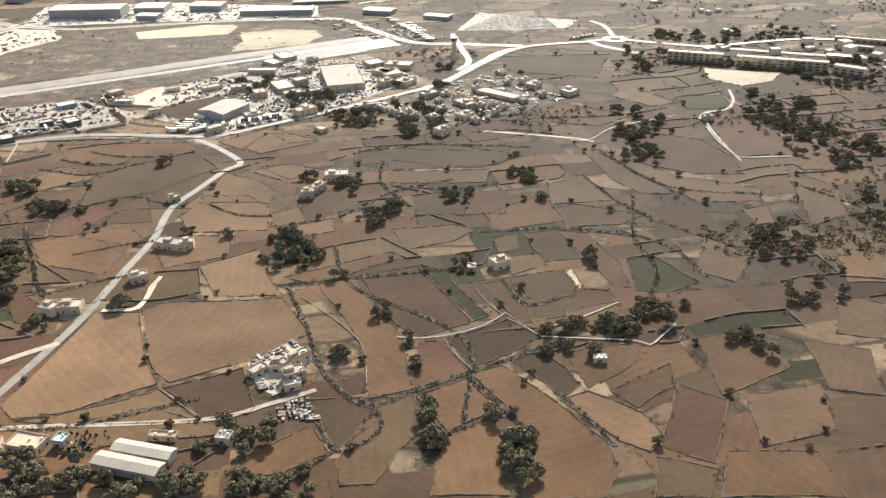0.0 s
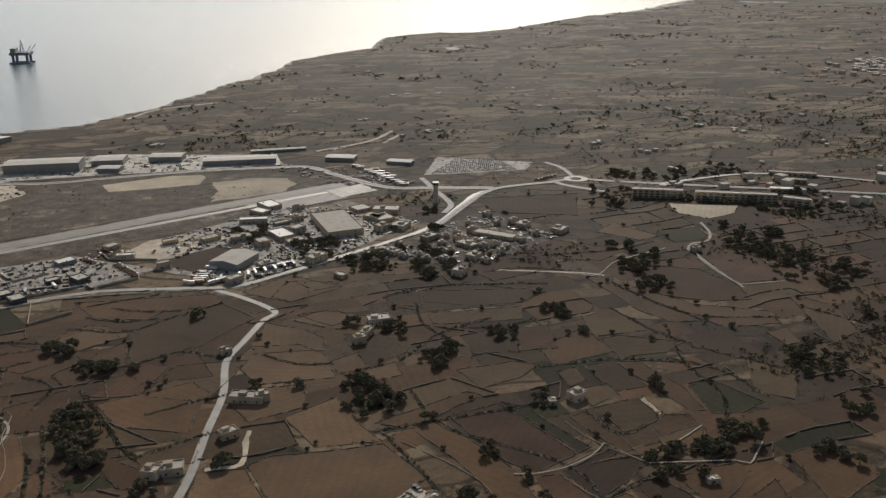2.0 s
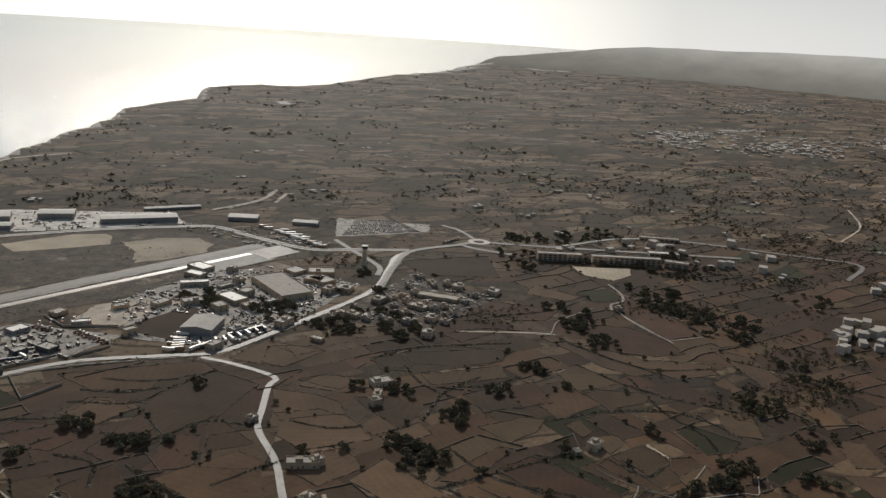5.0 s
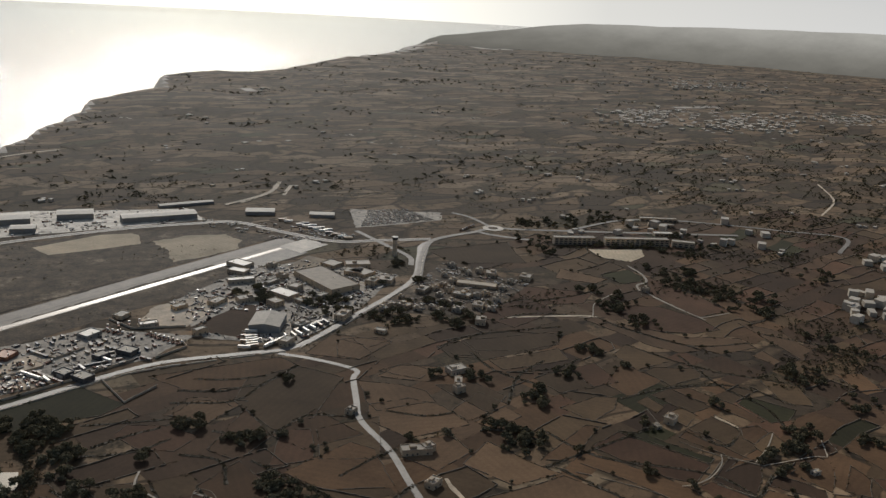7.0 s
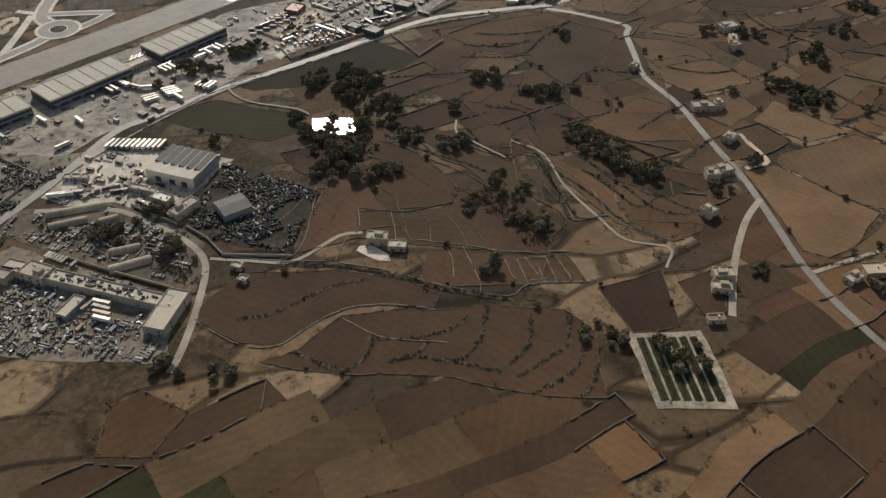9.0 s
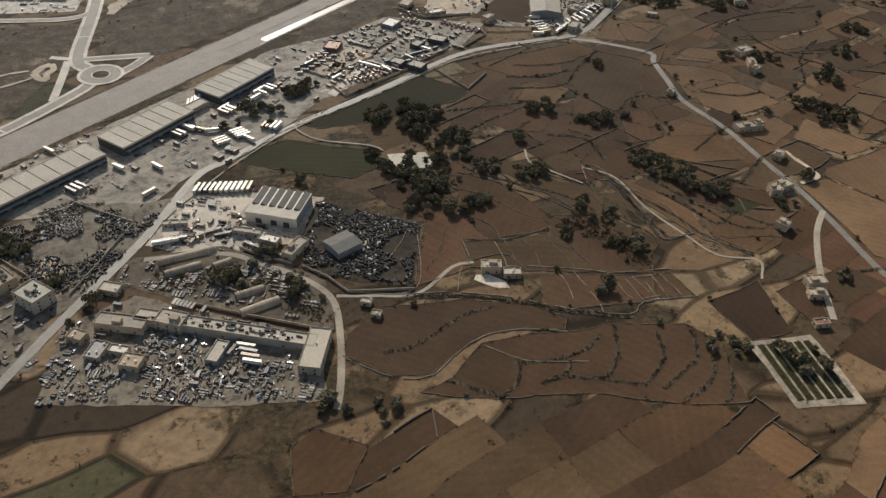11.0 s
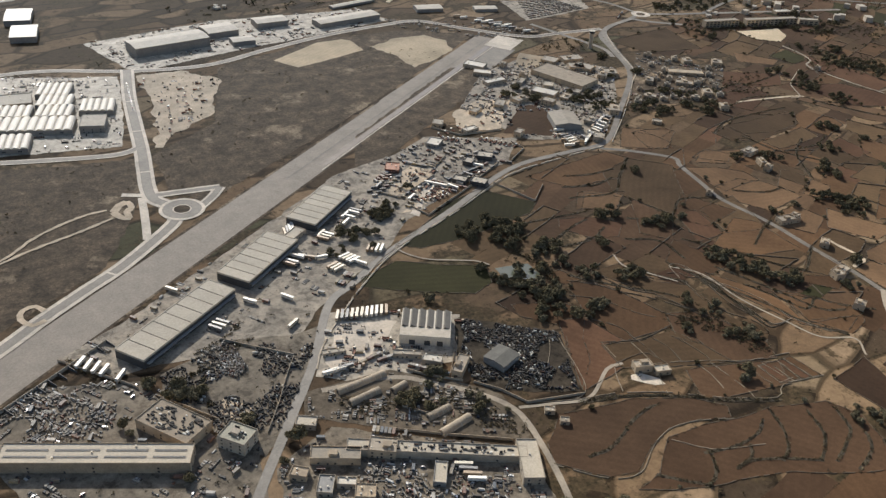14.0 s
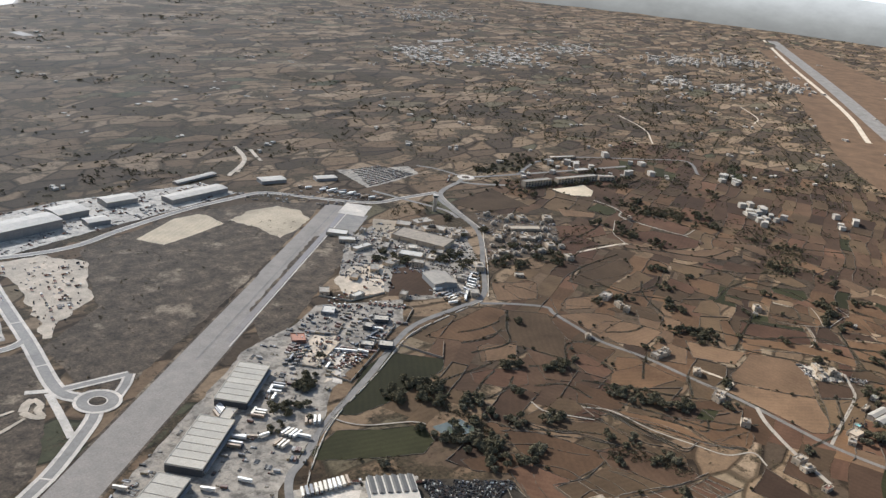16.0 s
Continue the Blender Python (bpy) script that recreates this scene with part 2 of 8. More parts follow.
M_HUT = plain("stained_hut_shell", (0.36, 0.29, 0.2), 0.85, 0, 0.3, 0.15, 0.8, 0.2, 0.3, 0.2)
M_STONE = plain("limestone_blocks", (0.37, 0.288, 0.19), 0.85, 0, 0.25, 0.12, 0.9, 0.3, 0.3, 0.25)
M_ROOF = plain("grey_roof", (0.48, 0.416, 0.313), 0.85, 0, 0.1, 0.06, 0.7, 0.2, 0.3, 0.1)
M_HANGAR = plain("dull_pale_sheet", (0.52, 0.45, 0.345), 0.8, 0, 0.15, 0.1, 0.9, 0.2, 0.3, 0.1)
M_FARHOUSE = plain("weathered_village_stone", (0.4, 0.345, 0.265), 0.85, 0, 0.3, 0.02, 0.3, 0.2)
# Distance haze put into the rig's base colour as a paler blue-grey.
M_RIG = plain("haze_greyed_steel", (0.2, 0.22, 0.24), 0.8, 0, 0.2)
M_RIDGE = plain("grey_rooflight_sheet", (0.13, 0.118, 0.098), 0.8, 0, 0.15, 0.2, 1.0, 0.1)
M_SLATE = plain("dark_sheet_roof", (0.11, 0.103, 0.084), 0.85, 0, 0.2, 0.2, 1.0, 0.1)
M_SHED = plain("grey_fibre_sheet", (0.3, 0.265, 0.205), 0.8, 0, 0.15, 0.1, 0.9, 0.2, 0.3, 0.1)
M_PALE = plain("pale_plaster", (0.345, 0.29, 0.213), 0.8, 0, 0.2, 0.15, 0.9, 0.2, 0.3, 0.2)
M_WHITE = plain("white_metal_sheet", (0.54, 0.48, 0.375), 0.7, 0, 0.12, 0.2, 1.0, 0.1, 0.5, 0.1)
M_METAL = plain("grey_metal_sheet", (0.2, 0.19, 0.17), 0.75, 0.0, 0.15, 0.2, 1.0, 0.1, 0.5, 0.1)
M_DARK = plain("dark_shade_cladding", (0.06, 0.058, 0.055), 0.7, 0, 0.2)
M_GLASS = plain("dark_window_glass", (0.03, 0.035, 0.04), 0.15, 0, 0.2, 0.5, 2.0, 0.0, 0.6)
M_RUST = plain("rusty_steel", (0.17, 0.08, 0.05), 0.8, 0.2, 0.3)
M_TYRE = plain("black_rubber", (0.02, 0.02, 0.02), 0.9)
M_GREEN = plain("green_roof_paint", (0.27, 0.25, 0.17), 0.7, 0, 0.25)
M_CAR = palette("car_paint", [(0.45, 0.44, 0.42), (0.34, 0.34, 0.33), (0.04, 0.04, 0.045), (0.5, 0.48, 0.45), (0.1, 0.1, 0.11), (0.15, 0.04, 0.035), (0.06, 0.075, 0.11), (0.2, 0.2, 0.195)], 0.35)
M_TRAILER = palette("trailer_paint", [(0.5, 0.48, 0.43), (0.44, 0.43, 0.4), (0.36, 0.33, 0.27), (0.5, 0.49, 0.45), (0.2, 0.15, 0.1), (0.12, 0.12, 0.12)], 0.6)
M_BOX = palette("container_paint", [(0.13, 0.07, 0.05), (0.17, 0.09, 0.06), (0.07, 0.085, 0.1), (0.38, 0.35, 0.3), (0.2, 0.165, 0.12), (0.08, 0.08, 0.08), (0.25, 0.2, 0.12), (0.11, 0.1, 0.085)], 0.7)
M_JUNK = islands("scrap_metal", [(0.012, 0.012, 0.012), (0.03, 0.025, 0.02), (0.05, 0.044, 0.037), (0.018, 0.017, 0.016), (0.09, 0.08, 0.066), (0.06, 0.03, 0.018), (0.02, 0.018, 0.017), (0.03, 0.027, 0.023), (0.6, 0.57, 0.5), (0.035, 0.032, 0.027), (0.025, 0.03, 0.042), (0.2, 0.18, 0.145), (0.015, 0.014, 0.013), (0.04, 0.034, 0.027)], 0.9, 0.0)
M_SCRAP = islands("grey_scrap", [(0.3, 0.28, 0.24), (0.12, 0.105, 0.085), (0.2, 0.18, 0.15), (0.05, 0.045, 0.04), (0.4, 0.37, 0.32), (0.16, 0.13, 0.1), (0.08, 0.07, 0.06), (0.24, 0.2, 0.155), (0.14, 0.07, 0.045), (0.55, 0.53, 0.48), (0.1, 0.09, 0.075)], 0.8)
M_GOODS = islands("stored_goods", [(0.300, 0.270, 0.217), (0.090, 0.075, 0.060), (0.188, 0.158, 0.120), (0.038, 0.034, 0.030), (0.150, 0.075, 0.045), (0.413, 0.390, 0.345), (0.060, 0.060, 0.056), (0.150, 0.128, 0.098), (0.120, 0.090, 0.060), (0.030, 0.034, 0.041), (0.225, 0.195, 0.150), (0.045, 0.038, 0.030)], 0.75)
M_BARK = plain("grey_bark", (0.10, 0.075, 0.05), 0.95)
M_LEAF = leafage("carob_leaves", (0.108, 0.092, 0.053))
M_LEAF_PALE = leafage("olive_leaves", (0.115, 0.100, 0.062))
M_HEDGE = leafage("dark_scrub_leaves", (0.118, 0.094, 0.054))
M_SCRUB = leafage("dry_scrub_leaves", (0.06, 0.05, 0.028))
M_CLIFF = plain("cliff_limestone", (0.30, 0.25, 0.19), 0.9, 0, 0.4, 0.02, 0.15, 0.8)


def pond_water():
    m, n, l, b = material("pond_water", 0.12, 0, 0.6)
    l.new(ramp(n, l, spot(n, l, 0.05), [(0.3, (0.03, 0.036, 0.026)), (0.7, (0.05, 0.055, 0.04))]), b.inputs["Base Color"])
    return m


M_POND = pond_water()
M_ORANGE = plain("orange_roof_sheet", (0.42, 0.16, 0.07), 0.7, 0, 0.2)
M_TURQ = plain("turquoise_roof_sheet", (0.16, 0.36, 0.32), 0.6, 0, 0.2)

# ---- shapes ----
def smooth(a, b, v):
    v = max(0.0, min(1.0, (v - a) / (b - a)))
    return v * v * (3 - 2 * v)


HUB = (-650.0, 150.0)


def ground_z(x, y):
    """The plain is level: every height is counted from it."""
    return 0.0


def mesh_of(bm, name, mat):
    me = bpy.data.meshes.new(name)
    bm.to_mesh(me)
    bm.free()
    for m in (mat if isinstance(mat, (list, tuple)) else (mat,)):
        me.materials.append(m)
    return me


def part(name, bm, mat, parent=None, label=""):
    ob = new(name, mesh_of(bm, name, mat))
    if parent:
        ob.parent = parent
    return tagged(ob, label)


def group_at(name, m, label, category, group="", kind=""):
    ob = new(name)
    ob.matrix_basis = m
    return tagged(ob, label, category, group, kind)


def box(bm, x0, y0, z0, x1, y1, z1, mat=0, bevel=0.0):
    made = bmesh.ops.create_cube(bm, size=1.0, matrix=Matrix.Translation(((x0 + x1) / 2, (y0 + y1) / 2, (z0 + z1) / 2)) @ Matrix.Diagonal((abs(x1 - x0), abs(y1 - y0), abs(z1 - z0), 1)))
    faces = {f for v in made["verts"] for f in v.link_faces}
    for f in faces:
        f.material_index = mat
    if bevel:
        bmesh.ops.bevel(bm, geom=list({e for f in faces for e in f.edges}), offset=bevel, segments=1, affect="EDGES")
    return bm


def boxes(*rows, bevel=0.0):
    bm = bmesh.new()
    for r in rows:
        box(bm, *r, bevel=bevel)
    return bm


def tube(bm, r, h, m, sides=10, r2=None):
    bmesh.ops.create_cone(bm, cap_ends=True, segments=sides, radius1=r, radius2=r if r2 is None else r2, depth=h, matrix=m)
    return bm


def spline(pts, step=6.0):
    """A smooth line through the given corners."""
    p = [Vector((*q[:2], 0)) for q in pts]
    p = [2 * p[0] - p[1], *p, 2 * p[-1] - p[-2]]
    line = []
    for a, b, c, d in zip(p, p[1:], p[2:], p[3:]):
        k = max(1, int((c - b).length / step))
        for i in range(k):
            t = i / k
            line.append(0.5 * (2 * b + (c - a) * t + (2 * a - 5 * b + 4 * c - d) * t * t + (3 * b - a - 3 * c + d) * t ** 3))
    line.append(p[-2])
    return line


def ribbon(line, half, z, wob=0.0, seed=0):
    rng = random.Random(seed)
    verts, faces = [], []
    for k, q in enumerate(line):
        a, b = line[max(k - 1, 0)], line[min(k + 1, len(line) - 1)]
        side = Vector((-(b - a).y, (b - a).x, 0)).normalized()
        for s in (1, -1):
            w = half + wob * (rng.random() - 0.5)
            v = q + side * s * w
            verts.append((v.x, v.y, ground_z(v.x, v.y) + z))
        if k:
            i = 2 * k
            faces.append((i - 2, i - 1, i + 1, i))
    return verts, faces


def sheet(name, verts, faces, mat, label, category, kind="structure"):
    me = bpy.data.meshes.new(name)
    me.from_pydata(verts, [], faces)
    me.materials.append(mat)
    me.validate()
    ob = new(name, me)
    return tagged(ob, label, category, kind=kind)


LIFT = [0.30]
ROADLINES = []


def road(name, mat, width, pts, label):
    line = spline(pts, 5.0)
    LIFT[0] += 0.012
    v, f = ribbon(line, width / 2, LIFT[0], 1.3 if mat is dust else 0.2, len(pts))
    ROADLINES.append((line, width / 2))
    return sheet(name, v, f, mat, label, name)


def inside(poly, x, y):
    hit, j = False, len(poly) - 1
    for i, (xi, yi) in enumerate(poly):
        xj, yj = poly[j]
        if (yi > y) != (yj > y) and x < (xj - xi) * (y - yi) / (yj - yi) + xi:
            hit = not hit
        j = i
    return hit


def near_road(x, y, gap):
    return any((q.x - x) ** 2 + (q.y - y) ** 2 < (half + gap) ** 2 for line, half in ROADLINES for q in line[::2])


def outline(pts, wob=1.2, step=12.0, seed=0):
    """A field's edge: the plan's corners with the small bends of a hand-laid wall."""
    rng = random.Random(seed)
    line = []
    for (x0, y0), (x1, y1) in zip(pts, pts[1:] + pts[:1]):
        k = max(1, int(math.hypot(x1 - x0, y1 - y0) / step))
        bend = (rng.random() - 0.5) * 0.05 * math.hypot(x1 - x0, y1 - y0)
        nx, ny = -(y1 - y0), x1 - x0
        s = 1 / max(1e-3, math.hypot(nx, ny))
        for i in range(k):
            t = i / k
            o = bend * 4 * t * (1 - t) + (rng.random() - 0.5) * wob * (i > 0)
            line.append(Vector((x0 + (x1 - x0) * t + nx * s * o, y0 + (y1 - y0) * t + ny * s * o, 0)))
    return line


def wall_mesh(line, width, height, rng, gap=0.08):
    """A dry-stone wall: short uneven lengths, fallen here and there."""
    verts, faces = [], []
    for a, b in zip(line, line[1:]):
        n = max(1, int((b - a).length / 4))
        side = Vector((-(b - a).y, (b - a).x, 0)).normalized()
        for i in range(n):
            if rng.random() < gap:
                continue
            p, q = a.lerp(b, i / n), a.lerp(b, (i + 1.06) / n)
            h0, h1 = height * (0.65 + 0.5 * rng.random()), height * (0.65 + 0.5 * rng.random())
            w = width / 2 * (0.8 + 0.5 * rng.random())
            o = side * (rng.random() - 0.5) * 0.4
            k = len(verts)
            for c, h in ((p + o, h0), (q + o, h1)):
                g = ground_z(c.x, c.y)
                for s, z, f in ((-1.15, -0.3, 1), (-0.8, h, 1), (0.8, h, 1), (1.15, -0.3, 1)):
                    v = c + side * s * w
                    verts.append((v.x, v.y, g + z))
            faces += [(k, k + 1, k + 5, k + 4), (k + 1, k + 2, k + 6, k + 5), (k + 2, k + 3, k + 7, k + 6), (k, k + 3, k + 2, k + 1), (k + 4, k + 5, k + 6, k + 7)]
    return verts, faces


def clump(verts, faces, x, y, z, r, h, rng, n=14):
    """A shrub: a loose heap of leaf sprays."""
    for _ in range(n):
        a, e, d = rng.random() * 6.28, rng.random(), rng.random() ** 0.5
        cx, cy, cz = x + math.cos(a) * r * d * (1 - 0.4 * e), y + math.sin(a) * r * d * (1 - 0.4 * e), z + h * (0.12 + 0.8 * e * (1.1 - d * 0.6))
        s = r * (0.22 + 0.3 * rng.random())
        k = len(verts)
        t = rng.random() * 6.28
        ux, uy, uz = math.cos(t) * s, math.sin(t) * s, (rng.random() - 0.5) * s
        vx, vy, vz = -math.sin(t) * s * 0.6, math.cos(t) * s * 0.6, (0.3 + rng.random()) * s * 0.7
        verts += [(cx - ux, cy - uy, cz - uz), (cx + vx * 0.4, cy + vy * 0.4, cz - vz * 0.6), (cx + ux, cy + uy, cz + uz), (cx + vx, cy + vy, cz + vz)]
        faces.append((k, k + 1, k + 2, k + 3))


M_PALEWALL = plain("pale_rubble_limestone", (0.3, 0.24, 0.165), 0.95, 0, 0.3, 0.2, 1.2, 0.5)
M_ROADWALL = plain("pale_road_wall", (0.5, 0.42, 0.31), 0.9, 0, 0.25, 0.2, 1.2, 0.4)
FIELDS = []
SCRUB = ([], [])


def field(kind, pts):
    """One walled plot with its own soil, its rubble wall and the scrub that grows along it."""
    rng = random.Random(len(FIELDS) * 7 + 3)
    FIELDS.append(pts)
    line = outline(pts, seed=len(FIELDS))
    z = 0.06 + 0.002 * len(FIELDS)
    words = {"tan": "dry tan stubble field", "ochre": "bare ochre earth field", "red": "ploughed red-brown earth field", "brown": "dark brown fallow field",
             "crop": "low dull green crop field", "umber": "dark umber earth terrace", "maroon": "dark ploughed maroon earth field", "straw": "pale straw-coloured bare field"}[kind]
    sheet("field", [(q.x, q.y, ground_z(q.x, q.y) + z) for q in line], [tuple(range(len(line)))], SOILS[kind], words + " inside a rubble wall", "field")
    v, f = wall_mesh(line + line[:1], 0.5, 0.6, rng, 0.3)
    sheet("rubble_wall", v, f, M_WALL, "uneven dry-stone rubble wall round a field", "wall")
    for a, b in zip(line, line[1:] + line[:1]):
        lush = noise.noise((a.x * 0.02, a.y * 0.02, 0)) + 0.15
        for i in range(int((b - a).length / 1.1)):
            if rng.random() < 0.3 + 0.6 * lush:
                q = a.lerp(b, rng.random())
                r = 0.45 + 1.2 * rng.random() ** 3
                clump(*SCRUB, q.x + rng.uniform(-0.9, 0.9), q.y + rng.uniform(-0.9, 0.9), ground_z(q.x, q.y), r, r * 1.2, rng, 7)


def bank(pts):
    """The dark overgrown step of a terrace."""
    rng = random.Random(int(pts[0][0] * 3 + pts[0][1]))
    line = spline(pts, 4.0)
    v, f = wall_mesh(line, 3.0, 0.35, rng, 0.05)
    sheet("terrace_bank", v, f, M_BANK, "dark overgrown earth bank between terraces", "bank")
    for a, b in zip(line, line[1:]):
        for _ in range(13):
            if rng.random() < 0.85:
                q = a.lerp(b, rng.random())
                r = 0.5 + 1.0 * rng.random() ** 2
                clump(*SCRUB, q.x + rng.uniform(-1.3, 1.3), q.y + rng.uniform(-1.3, 1.3), ground_z(q.x, q.y), r, r * 1.3, rng, 9)


def dry_wall(pts, width=0.45, height=0.8, mat=None):
    rng = random.Random(int(pts[0][0] * 5 + pts[0][1]))
    v, f = wall_mesh(spline(pts, 6.0), width, height, rng, 0.08)
    sheet("rubble_wall", v, f, mat or M_PALEWALL, "pale dry-stone rubble wall beside fields", "wall")


def terrace_wall(pts):
    """A low broken wall with dry weeds that holds a narrow terrace."""
    rng = random.Random(int(pts[0][0] * 7 + pts[0][1]))
    line = spline(pts, 4.0)
    v, f = wall_mesh(line, 0.7, 0.8, rng, 0.12)
    sheet("terrace_wall", v, f, M_WALL, "low broken rubble wall holding a narrow terrace", "wall")
    for a, b in zip(line, line[1:]):
        for _ in range(4):
            if rng.random() < 0.7:
                q = a.lerp(b, rng.random())
                r = 0.4 + 0.9 * rng.random() ** 3
                clump(*SCRUB, q.x + rng.uniform(-0.7, 0.7), q.y + rng.uniform(-0.7, 0.7), ground_z(q.x, q.y), r, r * 1.1, rng, 7)


def thicket(pts, width, seed, big=1.6):
    """A strip of dark bushes along a yard or a road."""
    rng = random.Random(seed)
    for a, b in zip(pts, pts[1:]):
        a, b = Vector(a), Vector(b)
        for _ in range(int((b - a).length * width / 5)):
            q = a.lerp(b, rng.random()) + Vector((rng.uniform(-0.5, 0.5), rng.uniform(-0.5, 0.5))) * width
            if noise.noise((q.x * 0.06, q.y * 0.06, seed)) > -0.25:
                r = big * (0.5 + rng.random())
                clump(*SCRUB, q.x, q.y, 0, r, r * 1.3, rng, 14)


KEEP_OUT = []


def patchwork(x0, y0, x1, y1, tilt, seed):
    """The smaller walled plots that fill the country between the larger fields: bent rows, cut across at odd lengths."""
    rng = random.Random(seed)
    c, s = math.cos(radians(tilt)), math.sin(radians(tilt))
    cx, cy = (x0 + x1) / 2, (y0 + y1) / 2
    reach = math.hypot(x1 - x0, y1 - y0) / 2
    known = list(FIELDS)

    def plan(u, v):
        v += 16 * noise.noise((u * 0.006, v * 0.006, seed)) + 7 * noise.noise((u * 0.02, v * 0.02, seed + 5))
        u += 10 * noise.noise((u * 0.01, v * 0.01, seed + 9))
        return cx + u * c - v * s, cy + u * s + v * c

    v = -reach
    while v < reach:
        deep = rng.uniform(17, 40)
        u = -reach
        while u < reach:
            wide = rng.uniform(30, 95)
            edge = []
            for a, b in (((u, v), (u + wide, v)), ((u + wide, v), (u + wide, v + deep)), ((u + wide, v + deep), (u, v + deep)), ((u, v + deep), (u, v))):
                k = max(1, int(math.hypot(b[0] - a[0], b[1] - a[1]) / 12))
                edge += [plan(a[0] + (b[0] - a[0]) * i / k, a[1] + (b[1] - a[1]) * i / k) for i in range(k)]
            mx, my = plan(u + wide / 2, v + deep / 2)
            u += wide
            if not (x0 < mx < x1 and y0 < my < y1) or any(inside(q, mx, my) for q in known + KEEP_OUT) or near_road(mx, my, 1.0):
                continue
            if sum(inside(q, *e) for q in KEEP_OUT for e in edge) > 1:
                continue
            dark = mx < -290 or mx > 180 or my > 800 or my < 330
            kind = rng.choices(("ochre", "brown", "tan", "red", "umber", "maroon", "crop"), (1.2, 4, 0.2, 1.6, 6, 4, 0.8) if dark else (4, 4, 1.2, 3, 3, 1, 0.4))[0]
            z = 0.03 + 0.00005 * len(FIELDS)
            sheet("terrace_field", [(x, y, ground_z(x, y) + z) for x, y in edge], [tuple(range(len(edge)))], SOILS[kind], {"ochre": "small bare ochre terrace field", "brown": "small brown fallow terrace field", "tan": "small dry tan terrace field", "red": "small red-brown ploughed terrace", "umber": "small dark umber earth terrace", "maroon": "small dark maroon ploughed field", "crop": "small dull green terrace field"}[kind], "field")
            FIELDS.append([tuple(e) for e in edge[::3]])
            line = [Vector((*e, 0)) for e in edge if not any(inside(q, *e) for q in known)]
            for a, b in zip(line, line[1:]):
                if (b - a).length > 20:
                    continue
                for _ in range(int((b - a).length / 1.0)):
                    if rng.random() < 0.28 + 0.7 * noise.noise((a.x * 0.02, a.y * 0.02, 3)):
                        q = a.lerp(b, rng.random())
                        r = 0.4 + 0.9 * rng.random() ** 2
                        clump(*SCRUB, q.x + rng.uniform(-0.8, 0.8), q.y + rng.uniform(-0.8, 0.8), ground_z(q.x, q.y), r, r * 1.2, rng, 6)
            if rng.random() < 0.3 and len(line) > 4:
                v2, f2 = wall_mesh([q for q, r in zip(line, line[1:]) if (r - q).length < 20] or line[:2], 0.7, 1.1, rng, 0.15)
                if v2:
                    WALLS[0].extend(tuple(i + len(WALLS[1]) for i in t) for t in f2)
                    WALLS[1].extend(v2)
        v += deep


WALLS = ([], [])

# ---- land, sea, distance ----
COAST = [(-9000, 900), (-1900, 1380), (-1100, 1640), (-732, 1734), (-568, 1790), (-438, 1990), (-431, 2036), (-380, 2139), (-335, 2257), (-285, 2345), (-262, 2352), (-252, 2440), (-206, 2501),
         (-177, 2663), (-150, 2728), (-82, 2818), (1, 2916), (104, 3000), (170, 3330), (275, 3414), (400, 3490), (523, 3435), (690, 3543), (934, 3800), (1142, 4045), (1537, 4383), (2496, 5488), (3244, 6050), (4956, 7950), (7000, 10500)]


def coast_gap(x, y):
    """Metres inland of the cliff edge (below 0: out at sea)."""
    best, sign = 1e9, 1
    for (x0, y0), (x1, y1) in zip(COAST, COAST[1:]):
        dx, dy = x1 - x0, y1 - y0
        t = max(0, min(1, ((x - x0) * dx + (y - y0) * dy) / (dx * dx + dy * dy)))
        d = math.hypot(x - x0 - dx * t, y - y0 - dy * t)
        if d < best:
            best, sign = d, (1 if dx * (y - y0) - dy * (x - x0) < 0 else -1)
    return best * sign


def build_land():
    xs = list(range(-10500, -1800, 600)) + list(range(-1800, 1400, 20)) + list(range(1400, 4000, 100)) + list(range(4000, 9600, 250))
    ys = list(range(-9600, -400, 800)) + list(range(-400, 1500, 100)) + list(range(1500, 4100, 20)) + list(range(4100, 9800, 100))
    verts, faces = [], []
    for y in ys:
        for x in xs:
            z = ground_z(x, y)
            if y > 1000 and x < 6500:
                g = coast_gap(x, y) + 10 * noise.noise((x * 0.012, y * 0.012, 1.0)) + 7 * noise.noise((x * 0.05, y * 0.05, 2.0))
                rise = 8 * smooth(20, 160, g) * (0.5 + noise.noise((x * 0.004, y * 0.004, 3)))
                z = z + rise * smooth(1500, 1900, y) if g > 0 else -18 * smooth(0, 18, -g) - 82 * smooth(10, 60, -g)
            verts.append((x, y, z))
    w = len(xs)
    for j in range(len(ys) - 1):
        for i in range(w - 1):
            k = j * w + i
            if math.hypot(verts[k][0] - HUB[0], verts[k][1] - HUB[1]) > 6150 and verts[k][0] > 0 and verts[k][1] > -3000:
                continue
            faces.append((k, k + 1, k + w + 1, k + w))
    me = bpy.data.meshes.new("ground")
    me.from_pydata(verts, [], faces)
    me.materials.append(M_LAND)
    me.materials.append(M_CLIFF)
    for p in me.polygons:
        if min(me.vertices[i].co.z for i in p.vertices) < -1.0:
            p.material_index = 1
    tagged(new("ground", me), "dry brown island farmland ending in sea cliffs", "ground", kind="structure")


build_land()
sheet("sea", [(-11000, 700, -72), (9000, 700, -72), (9000, 10800, -72), (-11000, 10800, -72)], [(0, 1, 2, 3)], M_SEA, "hazy blue-grey sea glittering under the sun", "sea")


